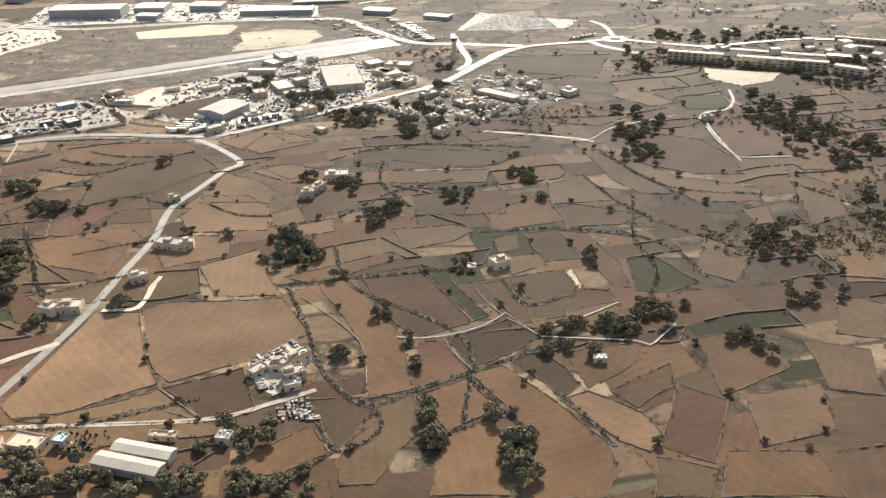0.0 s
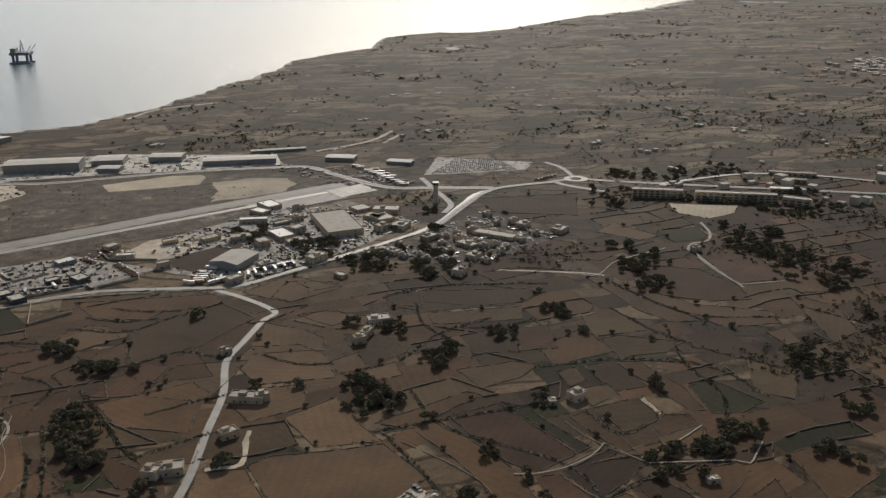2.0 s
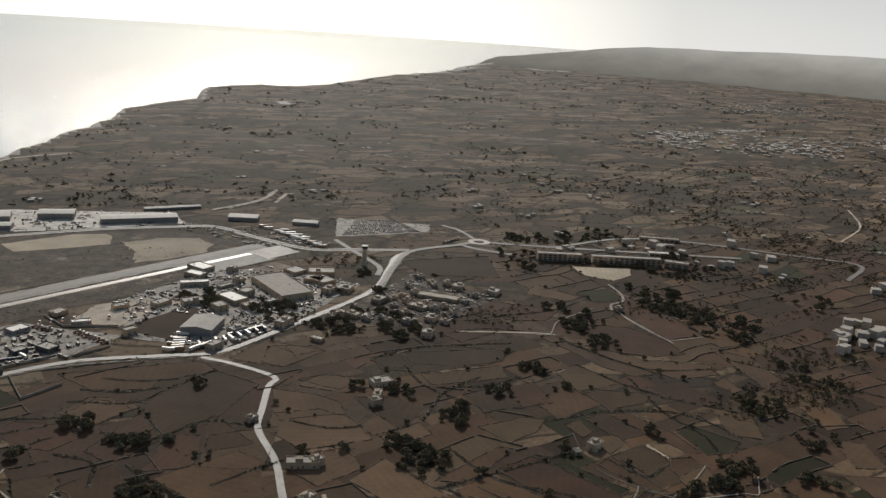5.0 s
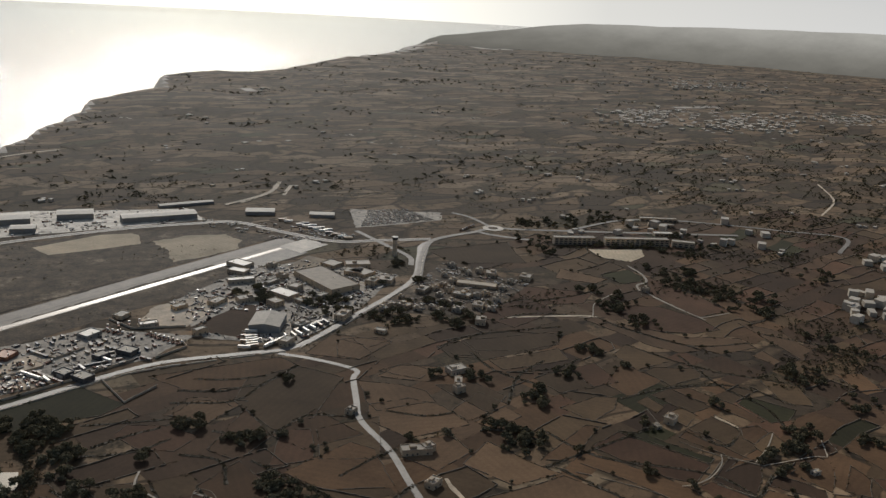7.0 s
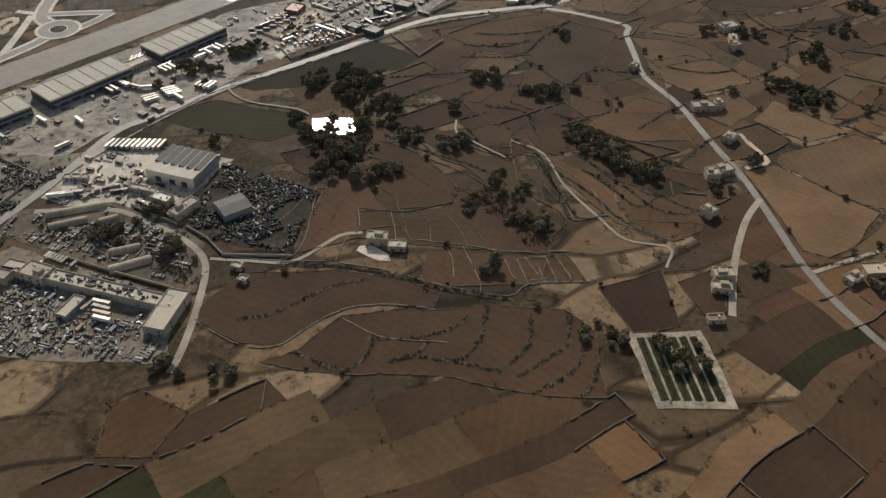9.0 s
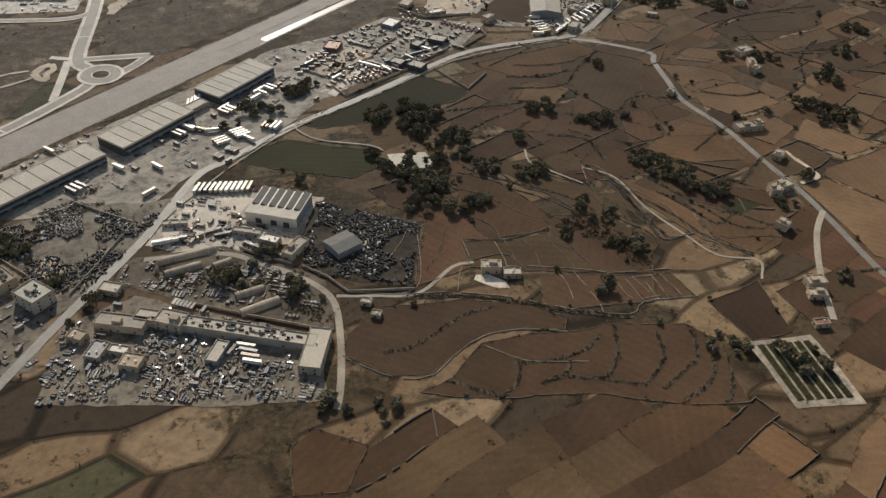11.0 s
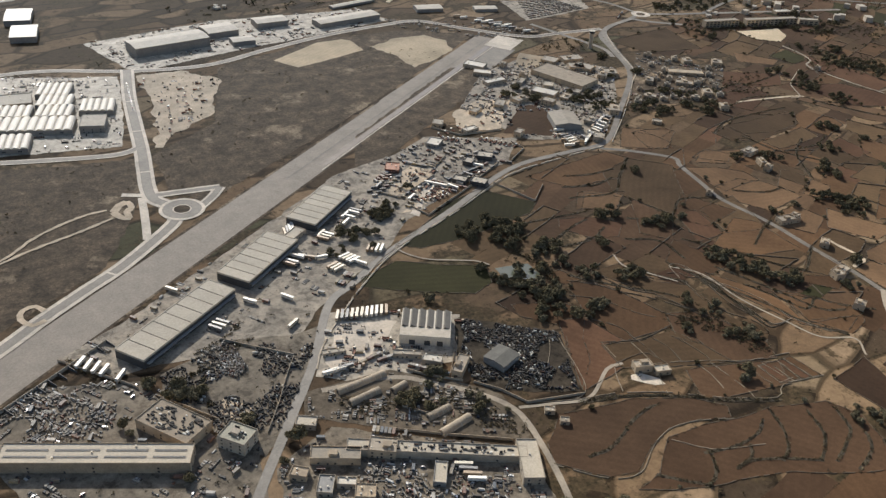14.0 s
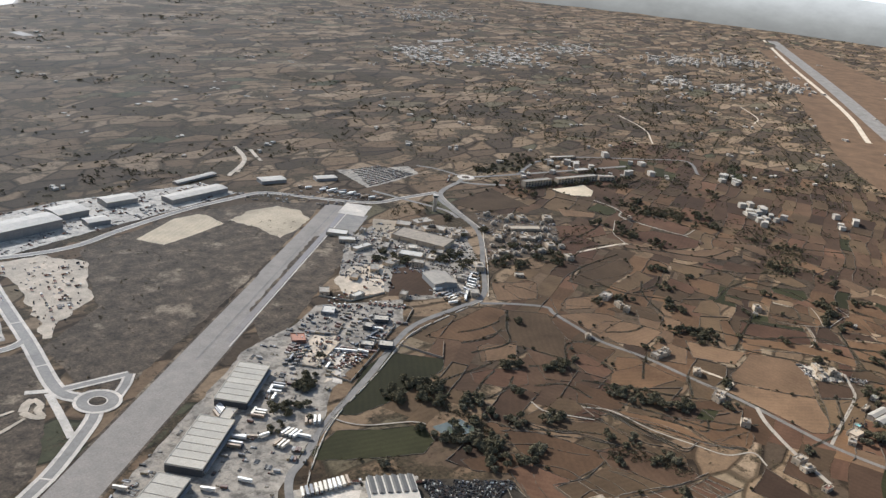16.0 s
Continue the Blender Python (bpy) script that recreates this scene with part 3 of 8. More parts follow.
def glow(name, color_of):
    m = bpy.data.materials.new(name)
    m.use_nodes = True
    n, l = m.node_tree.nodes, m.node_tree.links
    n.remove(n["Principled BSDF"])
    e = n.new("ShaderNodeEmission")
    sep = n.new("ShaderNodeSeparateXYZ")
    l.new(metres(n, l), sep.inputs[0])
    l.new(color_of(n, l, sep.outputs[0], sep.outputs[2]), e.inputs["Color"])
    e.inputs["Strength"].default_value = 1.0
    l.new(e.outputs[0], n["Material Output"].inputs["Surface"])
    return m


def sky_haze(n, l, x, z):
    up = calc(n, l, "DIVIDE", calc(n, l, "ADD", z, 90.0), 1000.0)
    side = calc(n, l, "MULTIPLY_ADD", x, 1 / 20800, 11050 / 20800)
    # Sun glare painted into the emission: brightest and creamiest below the sun, at 0.62.
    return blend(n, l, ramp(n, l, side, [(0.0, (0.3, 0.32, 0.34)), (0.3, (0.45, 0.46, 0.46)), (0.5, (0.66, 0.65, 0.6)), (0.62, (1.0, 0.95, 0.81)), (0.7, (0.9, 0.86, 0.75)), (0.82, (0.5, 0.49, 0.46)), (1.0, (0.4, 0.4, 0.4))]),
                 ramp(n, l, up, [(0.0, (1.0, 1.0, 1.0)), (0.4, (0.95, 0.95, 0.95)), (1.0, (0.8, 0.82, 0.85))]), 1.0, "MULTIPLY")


# Haze painted as emission: the ridge glows paler the higher it stands.
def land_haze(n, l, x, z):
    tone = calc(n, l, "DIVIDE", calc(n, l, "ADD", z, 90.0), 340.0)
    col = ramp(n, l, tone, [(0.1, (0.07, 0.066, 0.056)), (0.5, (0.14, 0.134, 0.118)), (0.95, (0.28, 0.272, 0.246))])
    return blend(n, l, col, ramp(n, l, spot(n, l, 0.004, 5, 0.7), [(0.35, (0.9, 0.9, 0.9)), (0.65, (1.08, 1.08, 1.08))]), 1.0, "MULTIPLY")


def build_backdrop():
    """Pale haze where the sea meets the sky, all round and far away, painted as glow."""
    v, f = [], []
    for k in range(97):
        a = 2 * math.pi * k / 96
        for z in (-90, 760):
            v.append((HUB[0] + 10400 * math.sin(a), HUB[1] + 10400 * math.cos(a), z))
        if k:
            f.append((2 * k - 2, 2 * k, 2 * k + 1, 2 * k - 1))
    sheet("backdrop", v, f, glow("glowing_hazy_sky", sky_haze), "pale hazy sky low over the far sea", "sky")
    # the island's far ridge, lost in haze that is painted into its glow
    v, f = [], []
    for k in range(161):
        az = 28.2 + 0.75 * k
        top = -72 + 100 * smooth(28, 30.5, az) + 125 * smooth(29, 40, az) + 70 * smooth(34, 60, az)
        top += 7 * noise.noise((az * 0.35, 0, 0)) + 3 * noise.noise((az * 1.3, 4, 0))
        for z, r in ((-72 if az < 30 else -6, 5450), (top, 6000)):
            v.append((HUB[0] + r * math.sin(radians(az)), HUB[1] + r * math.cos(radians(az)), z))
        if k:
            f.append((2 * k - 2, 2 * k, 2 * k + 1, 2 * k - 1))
    sheet("backdrop", v, f, glow("glowing_hazy_ridge", land_haze), "grey hazy ridge at the island's far side", "hills")


build_backdrop()

# ---- runway, roads ----
RUNWAY = (Vector((-1190, 684, 0)), Vector((-88, 1231, 0)))
runway_dir = (RUNWAY[1] - RUNWAY[0]).normalized()
RUNWAY_SIDE = Vector((-runway_dir.y, runway_dir.x, 0))


def strip(name, mat, a, b, lo, hi, z, label, category):
    """A straight band beside the runway's middle line, from a to b metres along it."""
    q = [RUNWAY[0] + runway_dir * s + RUNWAY_SIDE * o for s, o in ((a, lo), (b, lo), (b, hi), (a, hi))]
    return sheet(name, [(v.x, v.y, z) for v in q], [(0, 1, 2, 3)], mat, label, category)


road("kerb", concrete, 12, [(-798, 1426), (-719, 1409), (-622, 1355), (-524, 1327), (-424, 1343), (-304, 1358), (-206, 1357), (-141, 1348), (-92, 1276), (-33, 1202), (31, 1186), (111, 1168)], "pale concrete kerbs along an estate road")
road("road", country_tarmac, 7.5, [(-900, 530), (-860, 571), (-832, 599), (-791, 638), (-744, 684), (-693, 743), (-658, 759), (-597, 786), (-497, 817), (-372, 858), (-280, 853), (-220, 851), (-131, 909), (-9, 999), (50, 1090), (87, 1147), (159, 1176), (202, 1182)], "worn grey tarmac country road past the yards")
road("lane", country_tarmac, 6, [(-243, 840), (-215, 814), (-185, 774), (-195, 755), (-210, 713), (-223, 673), (-222, 616), (-230, 558), (-236, 505), (-245, 464), (-255, 425), (-262, 395), (-266, 350), (-262, 280), (-250, 180), (-240, 60)], "pale tarmac lane winding between dry fields")
road("lane", lane_mat, 5, [(-758, 650), (-705, 633), (-680, 606), (-658, 575), (-649, 546), (-659, 508), (-675, 469), (-686, 449)], "pale concrete lane beside the huts")
road("track", lane_mat, 3, [(-645, 549), (-620, 537), (-591, 526), (-554, 542), (-537, 540)], "dusty farm track to the farmhouse")
road("lane", lane_mat, 5, [(-241, 473), (-270, 452), (-306, 414), (-338, 371)], "pale lane between gardens")
road("track", lane_mat, 2, [(-385, 615), (-369, 589), (-373, 541), (-368, 496), (-362, 465), (-338, 446), (-352, 428)], "pale dirt track along a terrace")
road("track", dust, 4, [(-200, 557), (-202, 541), (-204, 514), (-227, 512)], "pale dirt drive to a yard")
road("lane", lane_mat, 3.6, [(-260, 388), (-212, 390), (-181, 390), (-127, 393), (-98, 405), (-74, 417)], "narrow pale lane between rubble walls")
road("track", dust, 4, [(40, 844), (126, 817), (146, 805)], "pale dirt track between fields")
road("track", lane_mat, 2.2, [(272, 873), (266, 839), (267, 777), (269, 748)], "pale winding farm track")
road("road", tarmac, 8, [(23, 1061), (38, 1098), (30, 1167), (20, 1245)], "pale road to the roundabout")
road("road", tarmac, 8, [(-798, 1426), (-719, 1409), (-622, 1355), (-524, 1327), (-424, 1343), (-304, 1358), (-206, 1357), (-141, 1348), (-92, 1276), (-33, 1202), (31, 1186), (111, 1168)], "pale perimeter road of the industrial estate")
road("track", dust, 7, [(-11, 1495), (50, 1619), (56, 1757)], "pale dirt track on the far hillside")
road("track", dust, 7, [(130, 1823), (154, 1876), (186, 1945)], "pale dirt track on the far hillside")
road("track", dust, 8, [(-178, 2059), (-130, 2250), (-136, 2391), (-168, 2492)], "pale dirt track near the cliff edge")
road("track", dust, 9, [(-488, 1834), (-435, 1937), (-283, 2006), (-85, 2046)], "pale coast track above the cliffs")
road("road", tarmac, 9, [(202, 1182), (217, 1155), (260, 1113)], "pale road beyond the roundabout")
road("track", dust, 7, [(31, 1639), (-24, 1527), (-97, 1464)], "pale track winding up the hillside")

AVENUE = [(-626, 1362), (-658, 1275), (-683, 1196), (-705, 1123), (-723, 1070), (-738, 1025), (-742, 1000), (-736, 985)]
RUNWAY_ROAD = [(-737, 955), (-748, 943), (-773, 925), (-818, 896), (-857, 877), (-900, 855), (-940, 832), (-1010, 797), (-1120, 742)]
LINK_WEST = [(-738, 1008), (-716, 1002), (-694, 996), (-673, 990)]
LINK_EAST = [(-673, 990), (-688, 976), (-702, 966), (-711, 960)]
SIDE_ARM = [(-700, 1128), (-720, 1119), (-745, 1121), (-802, 1143), (-846, 1162), (-900, 1186)]
road("kerb", concrete, 18, AVENUE, "pale concrete footways along an estate avenue")
road("kerb", concrete, 16, RUNWAY_ROAD, "pale concrete footways along an estate road")
road("kerb", concrete, 12, LINK_WEST, "pale concrete kerbs round a planted triangle")
road("kerb", concrete, 12, LINK_EAST, "pale concrete kerbs round a planted triangle")
road("kerb", concrete, 11, SIDE_ARM, "pale concrete kerbs along a factory road")
road("footpath", concrete, 8, [(-751, 1010), (-764, 971), (-779, 929)], "broad pale concrete footpath")
road("footpath", concrete, 7, [(-766, 1026), (-744, 1011)], "short pale concrete footpath stub")
road("road", tarmac, 10.5, AVENUE, "grey tarmac estate avenue with pale footways")
road("road", tarmac, 8.5, RUNWAY_ROAD, "grey tarmac estate road beside the runway")
road("road", tarmac, 6.5, LINK_WEST, "grey tarmac link road round a triangle")
road("road", tarmac, 7.0, LINK_EAST, "grey tarmac link road round a triangle")
road("road", tarmac, 7, SIDE_ARM, "grey tarmac road past the factory")
for bar in ([(-670.5, 1257.8), (-659.5, 1254.4)], [(-697, 1168.5), (-686.5, 1165)], [(-731, 1064.8), (-720.5, 1061.2)], [(-832, 896), (-824, 883)]):
    road("crossing", concrete, 2.2, bar, "raised pale crossing over an estate road")
road("track", dust, 9, [(-786, 996), (-776, 1006), (-767, 1010)], "pale sandy loop worn into heath")
road("track", dust, 8, [(-786, 996), (-784, 982), (-776, 975)], "pale sandy loop worn into heath")
road("track", dust, 7, [(-767, 1010), (-767, 996), (-775, 990), (-777, 976)], "pale sandy loop worn into heath")
road("track", dust, 3.5, [(-1010, 930), (-908, 961), (-860, 990), (-815, 1004), (-790, 1003)], "pale footpath worn across the heath")
road("track", dust, 3.5, [(-905, 958), (-870, 968), (-830, 975), (-790, 985)], "pale footpath worn across the heath")
road("track", dust, 5, [(-895, 866), (-899, 876), (-909, 876), (-915, 864), (-909, 851), (-898, 852)], "pale sandy turning loop beside the road")

strip("runway", runway_mat, -400, 1226, -28, 17, 0.16, "wide weathered grey-brown runway tarmac", "runway")
strip("runway", glossy_tarmac, 700, 1186, -25, -16.5, 0.34, "smooth worn half of the old runway", "runway")
strip("runway_line", tarmac, 650, 1226, -5.6, -3.9, 0.4, "dark seam along the old runway", "runway")
strip("runway_line", concrete, 690, 1190, -27, -25.4, 0.38, "pale concrete edge along the runway", "runway")
strip("apron", tarmac, 1083, 1196, -62, -28.3, 0.3, "dark tarmac apron at the runway's end", "apron")
strip("apron", concrete, 1188, 1246, -56, -12, 0.5, "pale concrete apron at the runway's end", "apron")
strip("runway_edge", M_HEATH, -400, 700, -31, -28, 0.18, "dark overgrown edge of the runway", "verge")
strip("runway_edge", M_HEATH, -400, 900, 15, 18, 0.18, "dark overgrown edge of the runway", "verge")


def patch(name, mat, pts, label, category, z=0.1, wob=3.0):
    LIFT[0] += 0.001
    line = outline(pts, wob, 9.0, len(pts))
    KEEP_OUT.append(pts)
    return sheet(name, [(q.x, q.y, ground_z(q.x, q.y) + z + LIFT[0] * 0.1) for q in line], [tuple(range(len(line)))], mat, label, category)


patch("heath", M_HEATH, [(-960, 846), (-828, 905), (-755, 1007), (-719, 1099), (-848, 1144), (-1000, 1200), (-1250, 1150), (-1250, 720)], "stony heath with low dark scrub", "heath")
patch("heath", M_HEATH, [(-700, 968), (-100, 1252), (-190, 1320), (-330, 1345), (-517, 1310), (-604, 1144), (-705, 1099), (-721, 1013)], "dark scrubby heath beside the runway", "heath")
patch("heath", M_HEATH, [(-542, 924), (-215, 1080), (-190, 1130), (-230, 1150), (-480, 1022)], "dark grass strip between runway and yards", "heath", 0.11)
patch("sand_field", SOILS["straw"], [(-436, 1299), (-420, 1258), (-360, 1264), (-298, 1273), (-292, 1318), (-300, 1330), (-341, 1335)], "pale bare sandy field", "field", 0.14, 1.5)
patch("sand_patch", SOILS["straw"], [(-282, 1282), (-223, 1295), (-174, 1286), (-159, 1248), (-181, 1206), (-232, 1186), (-275, 1176), (-268, 1228)], "pale sandy patch worn into the heath", "ground", 0.14, 6)
patch("gravel_yard", dust, [(-625, 1335), (-565, 1326), (-533, 1271), (-554, 1237), (-590, 1171), (-619, 1158), (-656, 1142), (-684, 1110), (-692, 1115), (-668, 1165), (-640, 1248)], "pale rubble-strewn gravel yard", "yard", 0.14, 8)
patch("car_park", dirt_yard, [(64, 1373), (204, 1306), (180, 1263), (26, 1262)], "pale open car park with rows of vehicles", "car park", 0.14)
patch("factory_yard", yard_mat, [(-787, 1419), (-646, 1345), (-722, 1136), (-859, 1183)], "pale concrete factory yard", "yard", 0.12)
patch("estate_yard", yard_mat, [(-620, 1345), (-420, 1362), (-180, 1375), (-190, 1450), (-420, 1500), (-640, 1490)], "pale concrete hangar yard", "yard", 0.12)
patch("freight_yard", dirt_yard, [(-906, 797), (-860, 812), (-700, 882), (-560, 948), (-470, 957), (-409, 979), (-310, 916), (-370, 872), (-552, 823), (-599, 790), (-657, 765), (-700, 745), (-738, 718), (-780, 722), (-846, 748), (-880, 752)], "pale dusty concrete freight yard", "yard", 0.12)
patch("truck_yard", yard_mat, [(-699, 733), (-660, 712), (-606, 668), (-650, 620), (-689, 628), (-733, 644), (-753, 667)], "pale dusty truck yard", "yard", 0.12)
patch("scrap_yard", oily_ground, [(-612, 665), (-551, 601), (-592, 535), (-652, 578), (-648, 618)], "dark oily scrap yard", "yard", 0.12)
patch("scrap_yard", work_ground, [(-786, 745), (-734, 722), (-716, 722), (-768, 655), (-827, 612), (-862, 700), (-850, 735)], "dusty grey scrap yard", "yard", 0.12)
patch("works_yard", work_ground, [(-826, 598), (-773, 612), (-668, 512), (-690, 460), (-851, 535)], "dusty works yard", "yard", 0.12)
patch("works_yard", work_ground, [(-985, 742), (-930, 775), (-862, 735), (-866, 700), (-828, 618), (-848, 565), (-960, 610)], "dirty grey works yard", "yard", 0.12)
patch("village_ground", dirt_yard, [(-106, 1128), (-12, 1029), (-130, 915), (-222, 855), (-303, 908), (-314, 1024), (-209, 1106)], "pale ground of the workshop quarter", "ground", 0.12)
patch("village_ground", M_HEATH, [(70, 1054), (138, 939), (24, 860), (-105, 916), (-20, 985)], "dusty ground between low houses", "ground", 0.12)



def disc(name, mat, x, y, r, z, label, category):
    pts = [(x + r * math.cos(0.2618 * k), y + r * math.sin(0.2618 * k), z) for k in range(24)]
    return sheet(name, pts, [tuple(range(24))], mat, label, category)


disc("roundabout", concrete, -727, 966, 23, 0.86, "pale kerb ring of a small roundabout", "roundabout")
disc("roundabout", tarmac, -727, 966, 19.5, 0.9, "tarmac ring of a small roundabout", "roundabout")
disc("traffic_island", concrete, -727, 966, 9.4, 0.94, "pale kerbed island of a roundabout", "roundabout")
disc("traffic_island", M_HEATH, -727, 966, 8.2, 0.98, "planted island of a roundabout", "roundabout")
patch("scrub_plot", hut_ground, [(-770, 655), (-740, 650), (-700, 641), (-680, 616), (-659, 590), (-646, 568), (-650, 537), (-660, 517), (-707, 556), (-739, 585), (-783, 633)], "dark scrubby plot round old huts", "ground", 0.14, 2.0)
patch("pond", M_POND, [(-531, 707), (-499, 696), (-502, 670), (-519, 676), (-535, 690)], "shallow irrigation pond shining in the sun", "pond", 0.3, 0.6)
KEEP_OUT.append([(-1400, 560), (-1000, 560), (-845, 540), (-690, 450), (-640, 520), (-560, 590), (-590, 680), (-640, 740), (-300, 880), (-130, 900), (60, 1090), (200, 1190), (100, 1500), (-1400, 1600)])
KEEP_OUT.append([(-420, 370), (-360, 370), (-375, 300), (-430, 320)])
patch("fallow_field", SOILS["umber"], [(-237, 990), (-211, 981), (-240, 915), (-270, 898), (-317, 936)], "dark fallow field beside a storage hall", "field", 0.15, 1.0)
patch("dust_yard", dust, [(-271, 1034), (-231, 1011), (-313, 944), (-360, 970), (-332, 1018)], "pale dusty open yard", "yard", 0.15)
patch("dust_yard", SOILS["straw"], [(-94, 1147), (-62, 1105), (-125, 1080), (-141, 1107)], "pale straw-coloured open yard", "yard", 0.15)
patch("dust_yard", dust, [(-490, 913), (-449, 908), (-499, 868), (-531, 875), (-525, 890)], "pale dusty container yard", "yard", 0.15)
patch("dust_yard", dust, [(-492, 871), (-462, 864), (-472, 846), (-533, 839), (-544, 840)], "pale dusty timber yard", "yard", 0.15)
patch("dust_yard", concrete, [(-698, 716), (-657, 691), (-693, 667), (-726, 661), (-738, 656), (-738, 677)], "pale worn concrete truck yard", "yard", 0.15)
patch("dust_yard", dust, [(-497, 913), (-469, 924), (-459, 906), (-467, 886), (-497, 875), (-506, 895)], "pale swept compound among containers", "yard", 0.155)
patch("dust_yard", concrete, [(-536, 835), (-467, 891), (-464, 882), (-532, 825)], "pale concrete lane through a container yard", "yard", 0.16)
patch("dirt_patch", dust, [(-823, 684), (-809, 664), (-823, 651), (-832, 671)], "bare orange-brown dirt patch in a scrap yard", "ground", 0.15)
KEEP_OUT.append([(-690, 440), (-420, 375), (-330, 440), (-400, 500), (-480, 545), (-560, 560), (-640, 545)])
patch("farm_yard", yard_mat, [(-118, 445), (-94, 470), (-80, 449), (-96, 413), (-108, 419)], "pale courtyard among farm buildings", "yard", 0.16, 0.6)
patch("farm_yard", concrete, [(-547, 522), (-543, 526), (-534, 522), (-527, 510), (-528, 502), (-536, 506), (-541, 512)], "pale bright courtyard of a farm", "yard", 0.16, 0.6)
patch("nursery_ground", dirt_yard, [(-411, 382), (-365, 367), (-381, 303), (-425, 320)], "pale gravel ground of a plant nursery", "ground", 0.16, 0.8)
road("road", tarmac, 9, [(6, 1006), (61, 1097), (112, 1161), (197, 1181), (237, 1191), (282, 1168), (389, 1121), (504, 1073), (616, 1026)], "pale country road past the car park")
road("road", tarmac, 7, [(237, 1191), (236, 1260), (221, 1299)], "short road to the car park")
disc("roundabout", concrete, 237, 1191, 17, 0.9, "pale kerb ring of a country roundabout", "roundabout")
disc("traffic_island", M_HEATH, 237, 1191, 8, 0.96, "planted island of a country roundabout", "roundabout")
# a pale wall along the estate road, and the distant airport
dry_wall([(-748, 674), (-720, 703), (-649, 753), (-586, 785), (-493, 812), (-388, 846), (-306, 846), (-235, 842)], 1.1, 1.3, M_ROADWALL)
dry_wall([(-222, 841), (-153, 886), (-94, 927), (-36, 970), (0, 996), (20, 1026), (57, 1089), (95, 1142)], 1.1, 1.3, M_ROADWALL)
AIRFIELD = [(3580, 1683), (3817, 1430), (2913, 912), (934, 552), (1244, 728), (2387, 1155)]
patch("airfield_grass", SOILS["tan"], AIRFIELD, "dry tan grass of a far airfield", "grass", 0.12)
road("far_runway", tarmac, 60, [(4100, 1752), (3615, 1534), (2514, 1039), (1710, 693), (1100, 430)], "pale grey airport runway far across the fields")
road("far_runway", dust, 16, [(4100, 1800), (3000, 1330), (2000, 880), (1504, 700)], "pale track beside the far airport runway")

road("track", lane_mat, 1.6, [(263, 839), (263, 799), (268, 762), (276, 755), (317, 755)], "pale winding farm track")
road("track", lane_mat, 3.2, [(320, 956), (313, 917), (297, 889), (275, 882), (262, 862)], "pale winding farm track")
road("track", lane_mat, 1.5, [(124, 812), (141, 808), (172, 843), (212, 862), (241, 874)], "pale farm track between fields")
road("track", lane_mat, 1.0, [(-30, 470), (-19, 468), (1, 470), (26, 482), (39, 495)], "narrow pale track between fields")
dry_wall([(39, 496), (48, 482), (59, 467)])
road("track", lane_mat, 1.1, [(57, 473), (88, 488), (114, 505)], "narrow pale track between fields")
road("track", lane_mat, 1.1, [(145, 477), (132, 462), (124, 454), (116, 459), (60, 466)], "narrow pale track past a grove")
road("track", lane_mat, 1.8, [(-589, 788), (-586, 772), (-574, 753), (-539, 727), (-532, 714)], "narrow pale track to the pond")
road("track", lane_mat, 1.8, [(-416, 661), (-423, 643), (-417, 627), (-400, 593)], "narrow pale track along a terrace")

road("track", dust, 8, [(-126, 1455), (-37, 1512), (7, 1579), (25, 1632), (23, 1707), (43, 1766), (90, 1813), (133, 1893)], "pale winding track up the hillside")
road("road", country_tarmac, 7, [(344, 1139), (471, 1166), (559, 1145), (631, 1098), (715, 1026), (790, 954), (700, 893)], "pale curved road behind terrace blocks")
road("track", dust, 4, [(1125, 1282), (1022, 1160), (887, 1079)], "pale farm track among dark trees")
road("track", dust, 4, [(1661, 1114), (1527, 1019), (1428, 997)], "pale farm track among dark trees")

# ---- fields ----
field("tan", [(-231, 508), (-201, 509), (-185, 463), (-167, 427), (-189, 416), (-215, 400), (-239, 397), (-251, 410), (-239, 464)])
field("tan", [(-200, 512), (-185, 521), (-109, 523), (-85, 478), (-94, 466), (-118, 448), (-160, 428), (-171, 438), (-185, 466)])
field("brown", [(-237, 395), (-187, 410), (-164, 421), (-134, 392), (-181, 390)])
field("maroon", [(-162, 423), (-120, 441), (-106, 402), (-109, 397), (-133, 393)])
field("ochre", [(-117, 347), (-114, 354), (-97, 366), (-76, 384), (-70, 380), (-61, 362), (-83, 348), (-102, 344)])
field("brown", [(-78, 408), (-48, 409), (-38, 388), (-59, 364), (-70, 386)])
field("red", [(-59, 552), (-19, 564), (18, 486), (-16, 469), (-31, 486)])
field("crop", [(-17, 566), (0, 555), (29, 493), (19, 488)])
field("maroon", [(1, 467), (43, 489), (59, 468), (40, 450), (15, 434)])
field("red", [(-17, 464), (-1, 466), (13, 430), (-19, 416)])
field("ochre", [(-86, 537), (-68, 548), (-25, 467), (-19, 416), (-43, 408), (-52, 463)])
field("ochre", [(-17, 409), (12, 425), (27, 400), (18, 389), (0, 378)])
field("ochre", [(15, 429), (33, 438), (61, 400), (83, 366), (85, 345), (75, 325), (35, 326), (45, 357), (35, 396)])
field("umber", [(39, 442), (58, 451), (70, 433), (76, 416), (65, 404)])
field("ochre", [(72, 448), (117, 458), (121, 448), (102, 428), (80, 413)])
field("ochre", [(92, 410), (132, 436), (129, 413), (104, 394)])
field("tan", [(63, 402), (79, 410), (106, 389), (113, 369), (103, 357), (89, 367)])
field("ochre", [(27, 535), (46, 542), (58, 476), (49, 481)])
field("brown", [(48, 544), (85, 553), (90, 525), (85, 517), (58, 504)])
field("straw", [(85, 549), (90, 554), (94, 528), (92, 525)])
